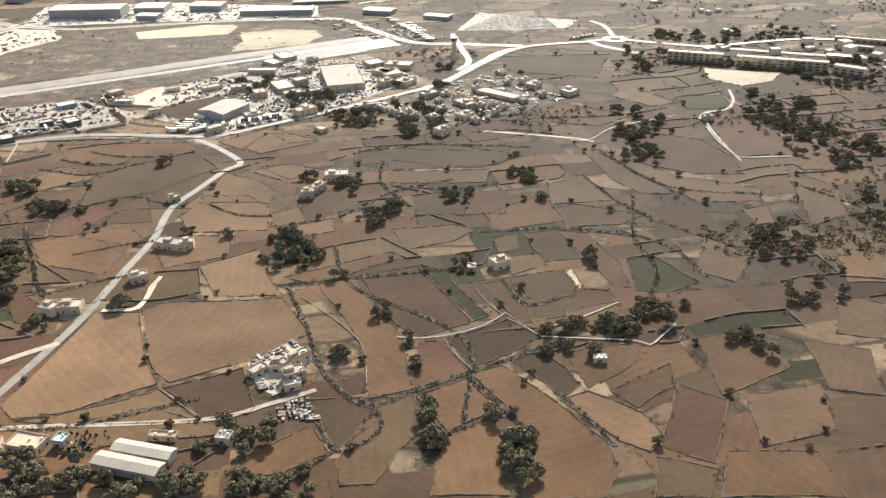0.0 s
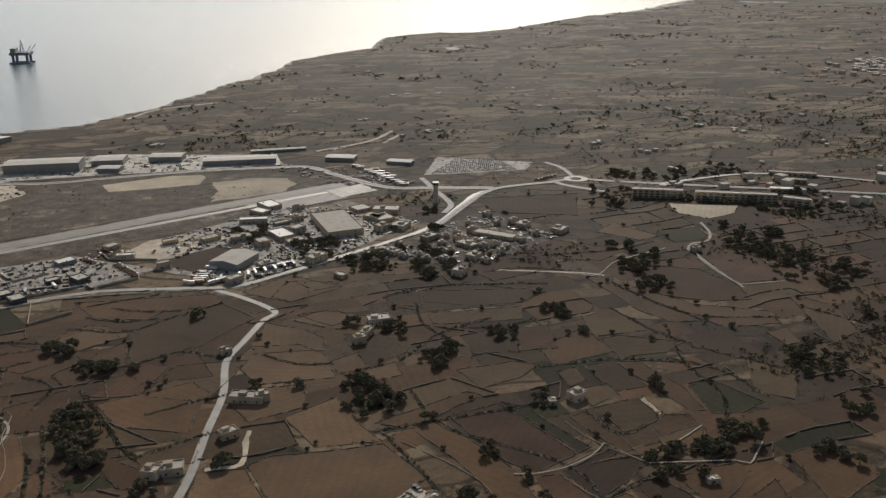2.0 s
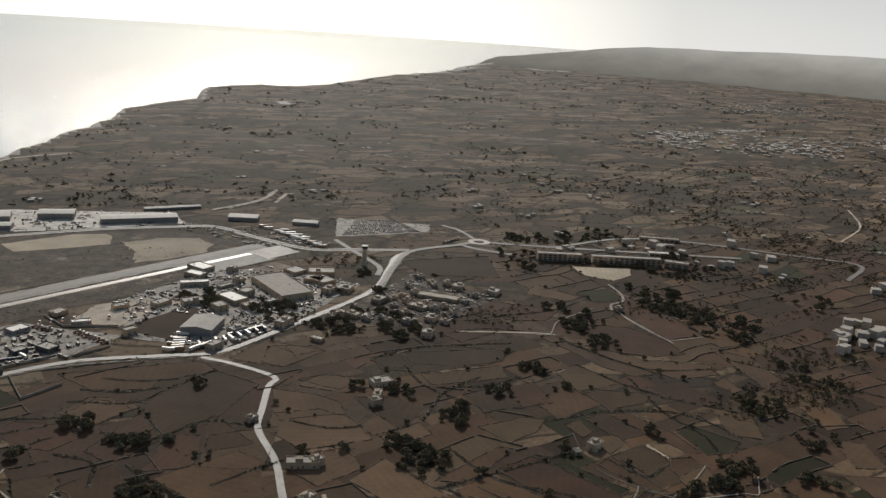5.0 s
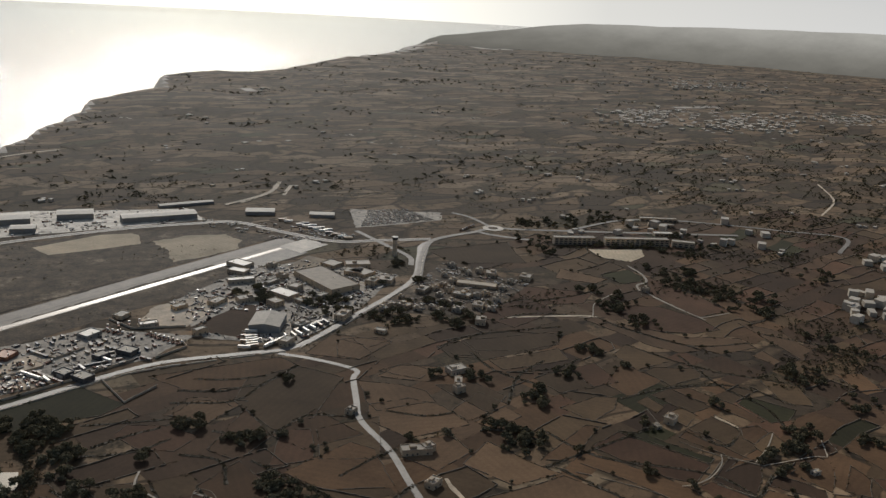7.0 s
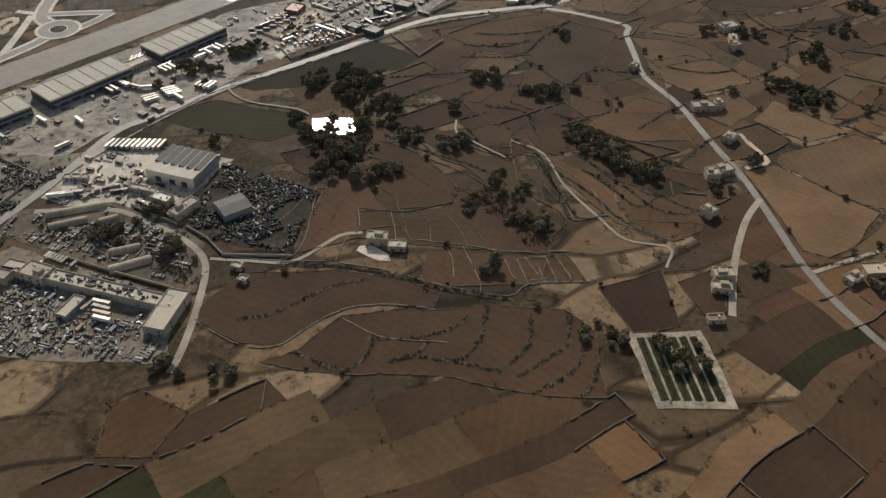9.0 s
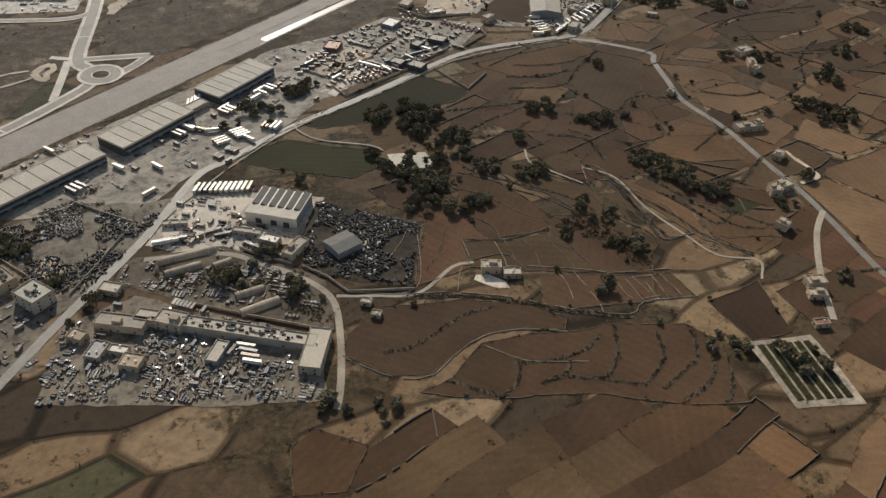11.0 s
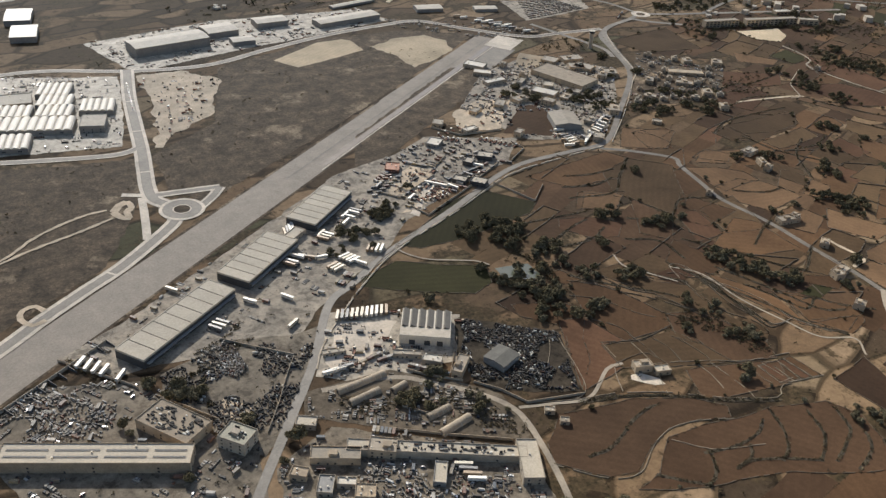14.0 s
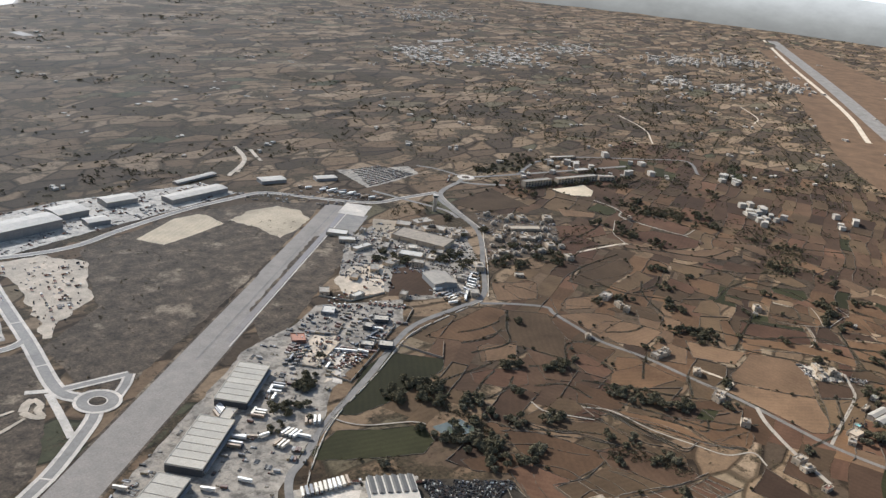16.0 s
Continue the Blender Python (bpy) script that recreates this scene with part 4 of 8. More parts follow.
field("ochre", [(94, 525), (113, 522), (111, 507), (82, 497), (81, 510)])
field("brown", [(38, 605), (56, 611), (57, 587), (40, 579)])
field("brown", [(41, 572), (72, 579), (73, 560), (48, 547)])
field("brown", [(62, 612), (89, 616), (99, 569), (73, 565)])
field("crop", [(130, 563), (149, 571), (174, 530), (149, 517), (129, 521)])
field("ochre", [(89, 615), (110, 610), (126, 560), (127, 526), (117, 526), (105, 568)])
field("ochre", [(-112, 551), (-39, 586), (-28, 578), (-87, 539)])
field("brown", [(-40, 624), (8, 631), (26, 620), (7, 601), (-26, 589)])
field("tan", [(-176, 571), (-137, 596), (-124, 556), (-109, 526), (-155, 526)])
field("tan", [(-217, 602), (-197, 622), (-163, 620), (-159, 586), (-201, 570)])
field("tan", [(-217, 671), (-204, 699), (-163, 696), (-141, 669), (-136, 628), (-198, 627)])
field("tan", [(-203, 707), (-192, 749), (-159, 727), (-141, 703), (-143, 680), (-202, 684)])
field("ochre", [(-375, 832), (-244, 830), (-236, 807), (-281, 772), (-347, 785)])
field("ochre", [(-188, 812), (-173, 851), (-156, 850), (-152, 807), (-164, 790)])
field("ochre", [(-167, 852), (-124, 841), (-120, 828), (-147, 822)])
field("tan", [(-164, 762), (-130, 768), (-113, 742), (-134, 730)])
field("ochre", [(-79, 796), (-49, 801), (-47, 758), (-72, 767)])
field("tan", [(-44, 801), (0, 793), (77, 784), (51, 752), (1, 751), (-43, 770)])
field("brown", [(-45, 744), (44, 743), (37, 713), (-44, 718)])
field("tan", [(126, 804), (143, 808), (194, 679), (165, 681), (147, 713)])
field("tan", [(145, 788), (167, 766), (205, 716), (263, 688), (261, 660), (207, 662)])
field("brown", [(94, 658), (110, 663), (159, 639), (138, 623), (96, 621)])
field("red", [(180, 818), (209, 824), (247, 805), (266, 754), (262, 718), (222, 720), (174, 750)])
field("red", [(271, 854), (314, 911), (326, 815), (322, 761), (268, 758)])
field("crop", [(258, 939), (310, 943), (307, 907), (290, 894), (259, 896)])
field("tan", [(186, 947), (218, 978), (253, 918), (223, 908)])
field("red", [(76, 916), (118, 938), (196, 879), (159, 850), (73, 874)])
field("brown", [(77, 1118), (216, 1116), (185, 1016), (86, 1048)])
field("straw", [(317, 1045), (400, 1018), (379, 986), (337, 970), (309, 1003)])
field("straw", [(58, 989), (79, 994), (110, 943), (86, 927)])
field("tan", [(238, 645), (261, 651), (257, 621), (242, 617)])
field("ochre", [(22, 473), (29, 476), (77, 490), (76, 480)])
field("tan", [(-352, 773), (-334, 768), (-318, 739), (-350, 717), (-361, 736), (-380, 748)])
field("crop", [(-492, 830), (-439, 837), (-406, 782), (-430, 768), (-476, 767), (-528, 767), (-568, 774), (-586, 792)])
field("crop", [(-645, 763), (-602, 769), (-571, 740), (-535, 716), (-549, 691), (-574, 685), (-631, 729), (-653, 751)])
field("ochre", [(-558, 654), (-516, 628), (-507, 609), (-541, 582), (-558, 557), (-589, 536), (-571, 566), (-548, 596), (-545, 609), (-564, 637)])
field("ochre", [(-503, 672), (-481, 671), (-474, 647), (-493, 651)])
field("red", [(-411, 742), (-377, 725), (-360, 700), (-385, 682), (-412, 699), (-425, 727)])
field("tan", [(-170, 869), (-119, 826), (-171, 795), (-217, 830)])
field("brown", [(-79, 792), (-5, 812), (76, 775), (38, 748), (-43, 747), (-79, 765)])
field("tan", [(-141, 768), (-72, 733), (-130, 722), (-171, 752)])
field("tan", [(-330, 758), (-303, 747), (-347, 720), (-374, 745), (-347, 767)])
field("tan", [(-138, 658), (-95, 683), (-82, 649), (-134, 634)])
field("tan", [(-129, 631), (-87, 646), (-84, 623), (-122, 614)])
field("brown", [(-25, 690), (23, 693), (19, 646), (-21, 651)])
field("brown", [(91, 707), (123, 724), (142, 669), (89, 664)])
field("red", [(36, 873), (117, 880), (107, 843), (40, 839)])
field("ochre", [(35, 647), (84, 684), (96, 633), (38, 616)])
field("ochre", [(-364, 589), (-340, 528), (-355, 484), (-301, 463), (-335, 455), (-359, 485), (-369, 547)])
field("umber", [(-336, 535), (-317, 516), (-293, 464), (-302, 462), (-346, 484)])
field("ochre", [(-381, 624), (-341, 647), (-330, 583), (-372, 583)])
field("maroon", [(-406, 426), (-356, 428), (-375, 374), (-406, 380)])
field("maroon", [(-444, 473), (-410, 465), (-410, 435), (-447, 448)])
field("umber", [(-353, 412), (-312, 416), (-339, 376), (-354, 377)])
field("brown", [(-289, 793), (-234, 801), (-203, 761), (-260, 694), (-299, 685), (-315, 751)])
field("umber", [(-309, 736), (-304, 676), (-341, 647), (-360, 675)])
field("brown", [(-265, 673), (-205, 673), (-234, 607), (-281, 625)])
field("brown", [(-168, 404), (-108, 380), (-211, 365), (-217, 387)])
field("ochre", [(-251, 709), (-231, 649), (-287, 644), (-305, 679)])
field("red", [(102, 899), (111, 841), (32, 812), (10, 859)])
field("ochre", [(-278, 538), (-303, 539), (-278, 497), (-257, 505)])
field("red", [(-294, 684), (-270, 675), (-285, 626), (-322, 630)])
field("brown", [(-286, 533), (-233, 558), (-235, 522), (-265, 517)])
field("ochre", [(-703, 440), (-722, 434), (-733, 400), (-705, 389), (-680, 414)])
field("ochre", [(337, 842), (361, 763), (354, 722), (316, 725)])
field("tan", [(301, 726), (330, 686), (317, 631), (283, 613)])
field("ochre", [(285, 575), (316, 564), (298, 524), (273, 525)])
field("tan", [(259, 510), (285, 495), (267, 455), (240, 463)])
field("brown", [(197, 598), (222, 569), (198, 529), (175, 546)])
field("ochre", [(153, 460), (191, 472), (200, 428), (153, 403)])
field("red", [(131, 414), (155, 398), (134, 347), (109, 361)])
field("tan", [(166, 402), (210, 411), (203, 371), (161, 359)])
field("ochre", [(143, 356), (188, 354), (188, 321), (130, 323)])
field("tan", [(217, 457), (253, 444), (242, 399), (214, 406)])
field("brown", [(105, 353), (133, 343), (125, 323), (98, 324)])
field("maroon", [(-664, 491), (-641, 459), (-620, 450), (-592, 462), (-567, 467), (-542, 461), (-517, 447), (-508, 457), (-524, 479), (-564, 506), (-625, 526), (-654, 508)])
field("umber", [(-633, 439), (-608, 441), (-575, 461), (-540, 454), (-510, 442), (-480, 436), (-437, 415), (-428, 388), (-448, 338), (-483, 353), (-528, 386), (-591, 412)])
field("ochre", [(0, 377), (24, 387), (31, 364), (29, 328), (-9, 329)])
field("brown", [(-35, 408), (-18, 409), (-13, 380), (-26, 362), (-37, 338), (-53, 338), (-57, 354)])
field("red", [(24, 693), (57, 695), (50, 647), (18, 648)])
field("ochre", [(-314, 616), (-247, 641), (-233, 622), (-242, 561), (-294, 579)])
field("brown", [(-126, 712), (-87, 700), (-74, 665), (-107, 637)])
field("brown", [(79, 496), (116, 508), (108, 483), (76, 474)])
field("ochre", [(-336, 528), (-314, 505), (-289, 470), (-306, 455), (-333, 451), (-349, 485)])

bank([(-604, 528), (-579, 519), (-555, 504), (-542, 495), (-523, 479), (-504, 464), (-485, 451), (-466, 436)])
bank([(-412, 646), (-410, 617), (-392, 588)])
bank([(-332, 644), (-316, 611), (-299, 581), (-288, 554), (-273, 535)])
bank([(-379, 583), (-380, 538), (-383, 501)])
bank([(-348, 554), (-340, 523), (-334, 497), (-311, 503)])
bank([(-323, 508), (-311, 504), (-302, 485), (-288, 469), (-279, 460)])
bank([(-466, 706), (-418, 694), (-383, 703)])
bank([(-447, 755), (-402, 744), (-370, 738)])
bank([(-444, 714), (-409, 723), (-386, 726)])
bank([(-383, 676), (-355, 653), (-360, 617)])
bank([(-273, 535), (-226, 559)])
bank([(-107, 536), (-86, 478), (-77, 446), (-61, 417), (-41, 400), (-16, 415), (13, 430), (55, 452)])
bank([(41, 537), (53, 506), (76, 512)])
bank([(-48, 408), (-36, 390), (-39, 374), (-56, 363), (-67, 382), (-79, 410)])
bank([(27, 617), (94, 618), (147, 601)])
bank([(-82, 649), (-39, 697), (9, 721)])
bank([(13, 425), (28, 400), (41, 378)])
bank([(-80, 793), (-32, 808), (38, 803), (85, 794)])
bank([(-44, 710), (9, 700), (48, 710)])
bank([(123, 724), (142, 669), (163, 635)])
bank([(136, 611), (168, 581), (181, 538)])
bank([(162, 630), (197, 598), (213, 579)])
bank([(147, 778), (190, 695), (264, 673)])
bank([(29, 840), (68, 845), (116, 826)])
bank([(36, 873), (71, 889), (106, 886)])
bank([(105, 877), (181, 880), (238, 900)])
bank([(-324, 632), (-295, 570), (-273, 529)])
bank([(-369, 769), (-316, 752), (-278, 777), (-234, 804)])
bank([(-348, 704), (-310, 679), (-265, 699), (-232, 685)])
bank([(-111, 348), (-82, 345), (-59, 363)])
bank([(-13, 410), (-10, 387), (2, 377), (24, 388), (33, 390)])
bank([(86, 362), (76, 386), (62, 409)])
bank([(158, 676), (144, 600), (148, 541), (113, 469)])
bank([(-81, 597), (-62, 535), (11, 467), (9, 384)])
bank([(301, 688), (366, 601), (423, 521)])
bank([(13, 558), (-114, 540)])
bank([(-140, 411), (-217, 387), (-277, 402)])
bank([(-53, 769), (-52, 716), (-26, 667)])
dry_wall([(-393, 597), (-384, 617), (-373, 611), (-371, 580), (-362, 555), (-356, 529), (-359, 499), (-353, 479), (-347, 464)])
dry_wall([(-378, 553), (-381, 515), (-381, 500), (-360, 496)])
dry_wall([(-564, 516), (-547, 540), (-537, 537)])
dry_wall([(-604, 531), (-579, 521), (-564, 516)])
dry_wall([(-601, 574), (-588, 576), (-565, 598), (-563, 609)])
dry_wall([(-165, 422), (-135, 394)])
dry_wall([(-109, 538), (-55, 470), (-45, 416)])
dry_wall([(19, 534), (34, 499), (60, 466)])
dry_wall([(-17, 467), (4, 473), (34, 489)])
dry_wall([(-3, 466), (15, 433)])
dry_wall([(-673, 739), (-609, 780), (-544, 799), (-421, 835), (-353, 858)])
dry_wall([(-557, 595), (-590, 532), (-637, 549)])
bank([(-639, 481), (-621, 478), (-606, 481), (-585, 488), (-564, 491), (-549, 489)])
bank([(-566, 435), (-542, 426), (-516, 424), (-498, 431)])
bank([(-484, 435), (-494, 416), (-508, 402), (-524, 396)])
bank([(-460, 417), (-471, 396), (-485, 386), (-501, 379)])
bank([(-437, 408), (-450, 386), (-469, 378), (-491, 372)])
bank([(-435, 391), (-451, 368), (-470, 360), (-485, 358)])
bank([(-440, 364), (-453, 349), (-461, 345)])
bank([(-559, 411), (-544, 410), (-523, 398), (-500, 380)])
bank([(-591, 412), (-575, 417), (-560, 434)])
bank([(-612, 441), (-601, 427), (-587, 411)])
bank([(-529, 421), (-540, 412), (-559, 411)])
dry_wall([(-665, 490), (-643, 459), (-620, 449), (-592, 461), (-568, 466), (-543, 460), (-516, 445)])
dry_wall([(-575, 458), (-560, 436), (-543, 425), (-520, 414)])
bank([(-481, 660), (-455, 623), (-425, 585), (-414, 556)])
bank([(-381, 623), (-376, 575), (-389, 500)])
bank([(-347, 591), (-332, 533), (-323, 490), (-303, 475)])
bank([(-376, 575), (-360, 528), (-354, 487), (-337, 452)])
bank([(-337, 811), (-306, 797), (-270, 793)])
bank([(-357, 792), (-321, 776), (-290, 778)])
bank([(-194, 681), (-165, 658), (-137, 654)])
bank([(-277, 593), (-239, 609), (-215, 615)])

for x0, y0, x1, y1 in ((-445, 473, -448, 448), (-433, 469, -437, 444), (-425, 468, -429, 443), (-418, 466, -419, 437)):
    dry_wall([(x0, y0), ((x0 + x1) / 2, (y0 + y1) / 2), (x1, y1)])
bank([(-600, 524), (-566, 510), (-534, 489), (-506, 463), (-468, 437)])
field("ochre", [(-432, 469), (-426, 467), (-430, 443), (-436, 445)])
field("red", [(-424, 467), (-419, 466), (-420, 438), (-428, 442)])
field("ochre", [(-417, 466), (-410, 465), (-411, 435), (-418, 437)])

# the stepped terraces between the pond and the farmhouse
field("umber", [(-451, 566), (-429, 555), (-416, 534), (-410, 488), (-421, 470), (-457, 489), (-460, 519), (-471, 537)])
field("brown", [(-534, 567), (-497, 551), (-466, 547), (-460, 519), (-457, 489), (-512, 517), (-542, 536)])
field("red", [(-539, 613), (-516, 601), (-513, 560), (-534, 567), (-542, 536), (-569, 534), (-590, 534)])
field("umber", [(-500, 504), (-424, 467), (-442, 443), (-518, 470)])
field("ochre", [(-488, 654), (-463, 630), (-451, 566), (-463, 550), (-513, 560), (-516, 601)])
field("brown", [(-425, 647), (-418, 606), (-397, 585), (-405, 533), (-398, 494), (-410, 488), (-416, 534), (-435, 586), (-458, 653)])
terrace_wall([(-488, 654), (-465, 626), (-456, 597), (-451, 566), (-436, 547)])
terrace_wall([(-504, 635), (-485, 615), (-473, 583), (-461, 565)])
terrace_wall([(-516, 601), (-502, 576), (-503, 555)])
terrace_wall([(-477, 653), (-463, 620), (-443, 590), (-426, 555)])
terrace_wall([(-458, 653), (-450, 613), (-433, 588), (-426, 548), (-421, 536)])
terrace_wall([(-419, 654), (-422, 634), (-415, 610), (-396, 594), (-398, 581)])
terrace_wall([(-394, 589), (-403, 564), (-402, 536), (-392, 512), (-395, 496)])
terrace_wall([(-379, 576), (-387, 546), (-387, 518), (-387, 499), (-370, 496)])
terrace_wall([(-397, 609), (-386, 603), (-386, 594), (-373, 583), (-373, 568)])
terrace_wall([(-542, 543), (-512, 539), (-507, 524), (-507, 517)])
terrace_wall([(-503, 563), (-504, 542), (-507, 528)])
terrace_wall([(-491, 552), (-488, 534), (-494, 513)])
terrace_wall([(-473, 542), (-470, 520), (-472, 497)])
terrace_wall([(-532, 570), (-501, 554), (-474, 552), (-462, 552)])
terrace_wall([(-459, 527), (-459, 506), (-458, 491)])
dry_wall([(-531, 570), (-536, 549)])
dry_wall([(-486, 505), (-488, 485), (-499, 458)])
dry_wall([(-475, 499), (-478, 462), (-483, 447)])
dry_wall([(-453, 475), (-454, 453), (-434, 447)])
dry_wall([(-439, 473), (-438, 447)])
dry_wall([(-517, 525), (-496, 514), (-468, 497), (-448, 483), (-407, 468)])
dry_wall([(-510, 555), (-517, 525), (-538, 491)])
dry_wall([(-562, 513), (-532, 492), (-504, 466), (-466, 440), (-448, 446), (-409, 434)])
field("red", [(-444, 472), (-434, 469), (-438, 445), (-447, 448)])

# dark bushes between the yards and along the road
thicket([(-851, 716), (-809, 727), (-773, 739)], 7, 1)
thicket([(-838, 712), (-836, 690), (-832, 672)], 8, 2)
thicket([(-752, 640), (-741, 612), (-701, 600), (-662, 578)], 14, 3, 1.3)
thicket([(-700, 600), (-672, 560), (-664, 528)], 22, 5, 1.2)
thicket([(-821, 742), (-789, 751), (-762, 764)], 5, 6)
thicket([(-451, 560), (-425, 530), (-420, 485)], 22, 7, 1.5)
thicket([(-902, 791), (-886, 739)], 5, 8)
thicket([(-491, 750), (-489, 686), (-505, 639)], 12, 9)

NAMED_FIELDS = len(FIELDS)
patchwork(-760, 60, 900, 1120, 12, 5)
sheet("rubble_wall", WALLS[1], WALLS[0], M_WALL, "low tumbled rubble walls between small fields", "wall")

# ---- buildings ----
TAKEN = []


def claim(x, y, length, width, ang):
    TAKEN.append((x, y, length / 2 + 1.5, width / 2 + 1.5, math.cos(radians(ang)), math.sin(radians(ang))))


def is_free(x, y, gap=0.0):
    for cx, cy, a, b, c, s in TAKEN:
        dx, dy = x - cx, y - cy
        if abs(dx * c + dy * s) < a + gap and abs(-dx * s + dy * c) < b + gap:
            return False
    return True


def freight_shed(x, y, length, width, ang, h=9.0, bays=8):
    """A long flat-roofed shed: roof panels, parapet, dock doors under a canopy."""
    claim(x, y, length, width + 6, ang)
    t = group_at("warehouse", pose(x, y, 0, 0, 0, ang), "long low warehouse with a flat grey panelled roof", "warehouse", "freight sheds")
    a, b = length / 2, width / 2
    # near-black on all four sides, far darker than the roof panels
    part("wall", boxes((-a, -b, 0, a, b, h - 0.5), bevel=0.1), M_DARK, t, "dark side wall")
    for k in range(bays):
        x0, x1 = -a + length * k / bays, -a + length * (k + 1) / bays
        part("roof_panel", boxes((x0 + 0.42, -b + 0.6, h - 0.5, x1 - 0.42, b - 0.6, h + 0.05 * (k % 2)), bevel=0.05), M_ROOF, t)
    part("parapet", boxes((-a - 0.2, -b - 0.2, h - 1.4, a + 0.2, -b + 0.5, h + 0.4), (-a - 0.2, b - 0.5, h - 1.4, a + 0.2, b + 0.2, h + 0.4),
                          (-a - 0.2, -b + 0.5, h - 1.4, -a + 0.4, b - 0.5, h + 0.4), (a - 0.4, -b + 0.5, h - 1.4, a + 0.2, b - 0.5, h + 0.4)), M_ROOF, t, "raised roof edge")
    part("canopy", boxes((-a + 2, -b - 3.0, 4.6, a - 2, -b - 0.2, 5.0)), M_METAL, t, "thin metal canopy over the docks")
    for k in range(bays):
        cx = -a + length * (k + 0.5) / bays
        part("dock_door", boxes((cx - 2, -b - 0.25, 0.9, cx + 2, -b + 0.05, 4.4), bevel=0.05), M_METAL, t, "grey roller dock door")
        part("dock_door", boxes((cx - 2, b - 0.05, 0.2, cx + 2, b + 0.25, 4.4), bevel=0.05), M_METAL, t, "grey roller dock door")


def saw_warehouse(x, y, length, width, ang, h=10.0):
    """A white-fronted works hall with six rooflight ridges."""
    claim(x, y, length, width, ang)
    t = group_at("factory_hall", pose(x, y, 0, 0, 0, ang), "white-walled factory hall with ridged grey rooflights", "factory")
    a, b = length / 2, width / 2
    part("wall", boxes((-a, -b, 0, a, b, h - 1), bevel=0.1), M_METAL, t)
    part("front_wall", boxes((-a - 0.2, -b - 0.3, 0, a + 0.2, -b + 0.4, h - 0.4)), M_WHITE, t, "plain white front wall")
    part("roof", boxes((-a, -b + 0.4, h - 1, a, b, h - 0.6)), M_WHITE, t, "pale sheet roof")
    part("front_roof", boxes((-a, -b + 0.4, h - 0.6, a, -b + 11, h - 0.3)), M_HANGAR, t, "pale flat roof strip")
    for k in range(6):
        cx = -a + length * (k + 0.5) / 6
        bm = bmesh.new()
        w = length / 6 * 0.4
        v = [bm.verts.new(p) for yy in (-b + 11.5, b - 0.5) for p in ((cx - w, yy, h - 0.6), (cx - w * 0.6, yy, h + 1.5), (cx + w, yy, h - 0.4))]
        for f in ((0, 1, 4, 3), (1, 2, 5, 4), (0, 2, 1), (3, 4, 5)):
            bm.faces.new([v[i] for i in f])
        part("rooflight", bm, M_RIDGE, t, "grey sloping rooflight ridge")
    for k in (-0.5, 0.1, 0.6):
        part("roller_door", boxes((a * k - 2.5, -b - 0.45, 0, a * k + 2.5, -b - 0.3, 5)), M_DARK, t)


def gable_hall(x, y, length, width, ang, h, label, roof_mat, wall_mat, rise=2.0, doors=3):
    claim(x, y, length, width, ang)
    t = group_at("hangar", pose(x, y, ground_z(x, y), 0, 0, ang), label, "hangar")
    a, b = length / 2, width / 2
    part("wall", boxes((-a, -b, -1, a, b, h)), wall_mat, t)
    for s in (-1, 1):
        bm = bmesh.new()
        p = [(-a - 0.4, s * (b + 0.5), h - 0.1), (a + 0.4, s * (b + 0.5), h - 0.1), (a + 0.4, 0, h + rise), (-a - 0.4, 0, h + rise)]
        v = [bm.verts.new(q) for q in p] + [bm.verts.new((q[0], q[1], q[2] + 0.3)) for q in p]
        for f in ((0, 1, 2, 3), (4, 5, 6, 7), (0, 1, 5, 4), (1, 2, 6, 5), (2, 3, 7, 6), (3, 0, 4, 7)):
            bm.faces.new([v[i] for i in f])
        bmesh.ops.recalc_face_normals(bm, faces=bm.faces)
        part("roof_slope", bm, roof_mat, t)
    for s in (-1, 1):
        bm = bmesh.new()
        v = [bm.verts.new(q) for q in ((s * a, -b, h), (s * a, b, h), (s * a, 0, h + rise))]
        bm.faces.new(v)
        part("gable", bm, wall_mat, t)
    for k in range(doors):
        cx = -a + length * (k + 0.5) / doors
        part("hangar_door", boxes((cx - length / doors * 0.36, -b - 0.25, -0.5, cx + length / doors * 0.36, -b - 0.03, h * 0.72), bevel=0.05), M_METAL, t, "tall grey sliding door")
    return t


def quonset(x, y, length, width, ang, mat=None, label="old half-round hut with a stained pale roof"):
    claim(x, y, length, width, ang)
    t = group_at("half_round_hut", pose(x, y, 0, 0, 0, ang), label, "hut", "half-round huts")
    bm = bmesh.new()
    rows = []
    for sx in (-length / 2, length / 2):
        rows.append([bm.verts.new((sx, -math.cos(math.pi * k / 12) * width / 2, math.sin(math.pi * k / 12) * width * 0.55)) for k in range(13)])
    for k in range(12):
        bm.faces.new((rows[0][k], rows[1][k], rows[1][k + 1], rows[0][k + 1]))
    for r in rows:
        bm.faces.new(r)
    bmesh.ops.recalc_face_normals(bm, faces=bm.faces)
    part("shell", bm, mat or M_HUT, t)
    for k in range(int(length / 5)):
        cx = -length / 2 + 2.5 + 5 * k
        bm = bmesh.new()
        arch = [[bm.verts.new((cx + dx, -math.cos(math.pi * j / 12) * (width / 2 + 0.12), math.sin(math.pi * j / 12) * (width * 0.55 + 0.12))) for j in range(13)] for dx in (-0.15, 0.15)]
        for j in range(12):
            bm.faces.new((arch[0][j], arch[1][j], arch[1][j + 1], arch[0][j + 1]))
        part("rib", bm, M_ROOF, t)
    for s in (-1, 1):
        part("door", boxes((s * length / 2 - 0.1, -1.2, 0, s * length / 2 + 0.1, 1.2, 2.6)), M_DARK, t)


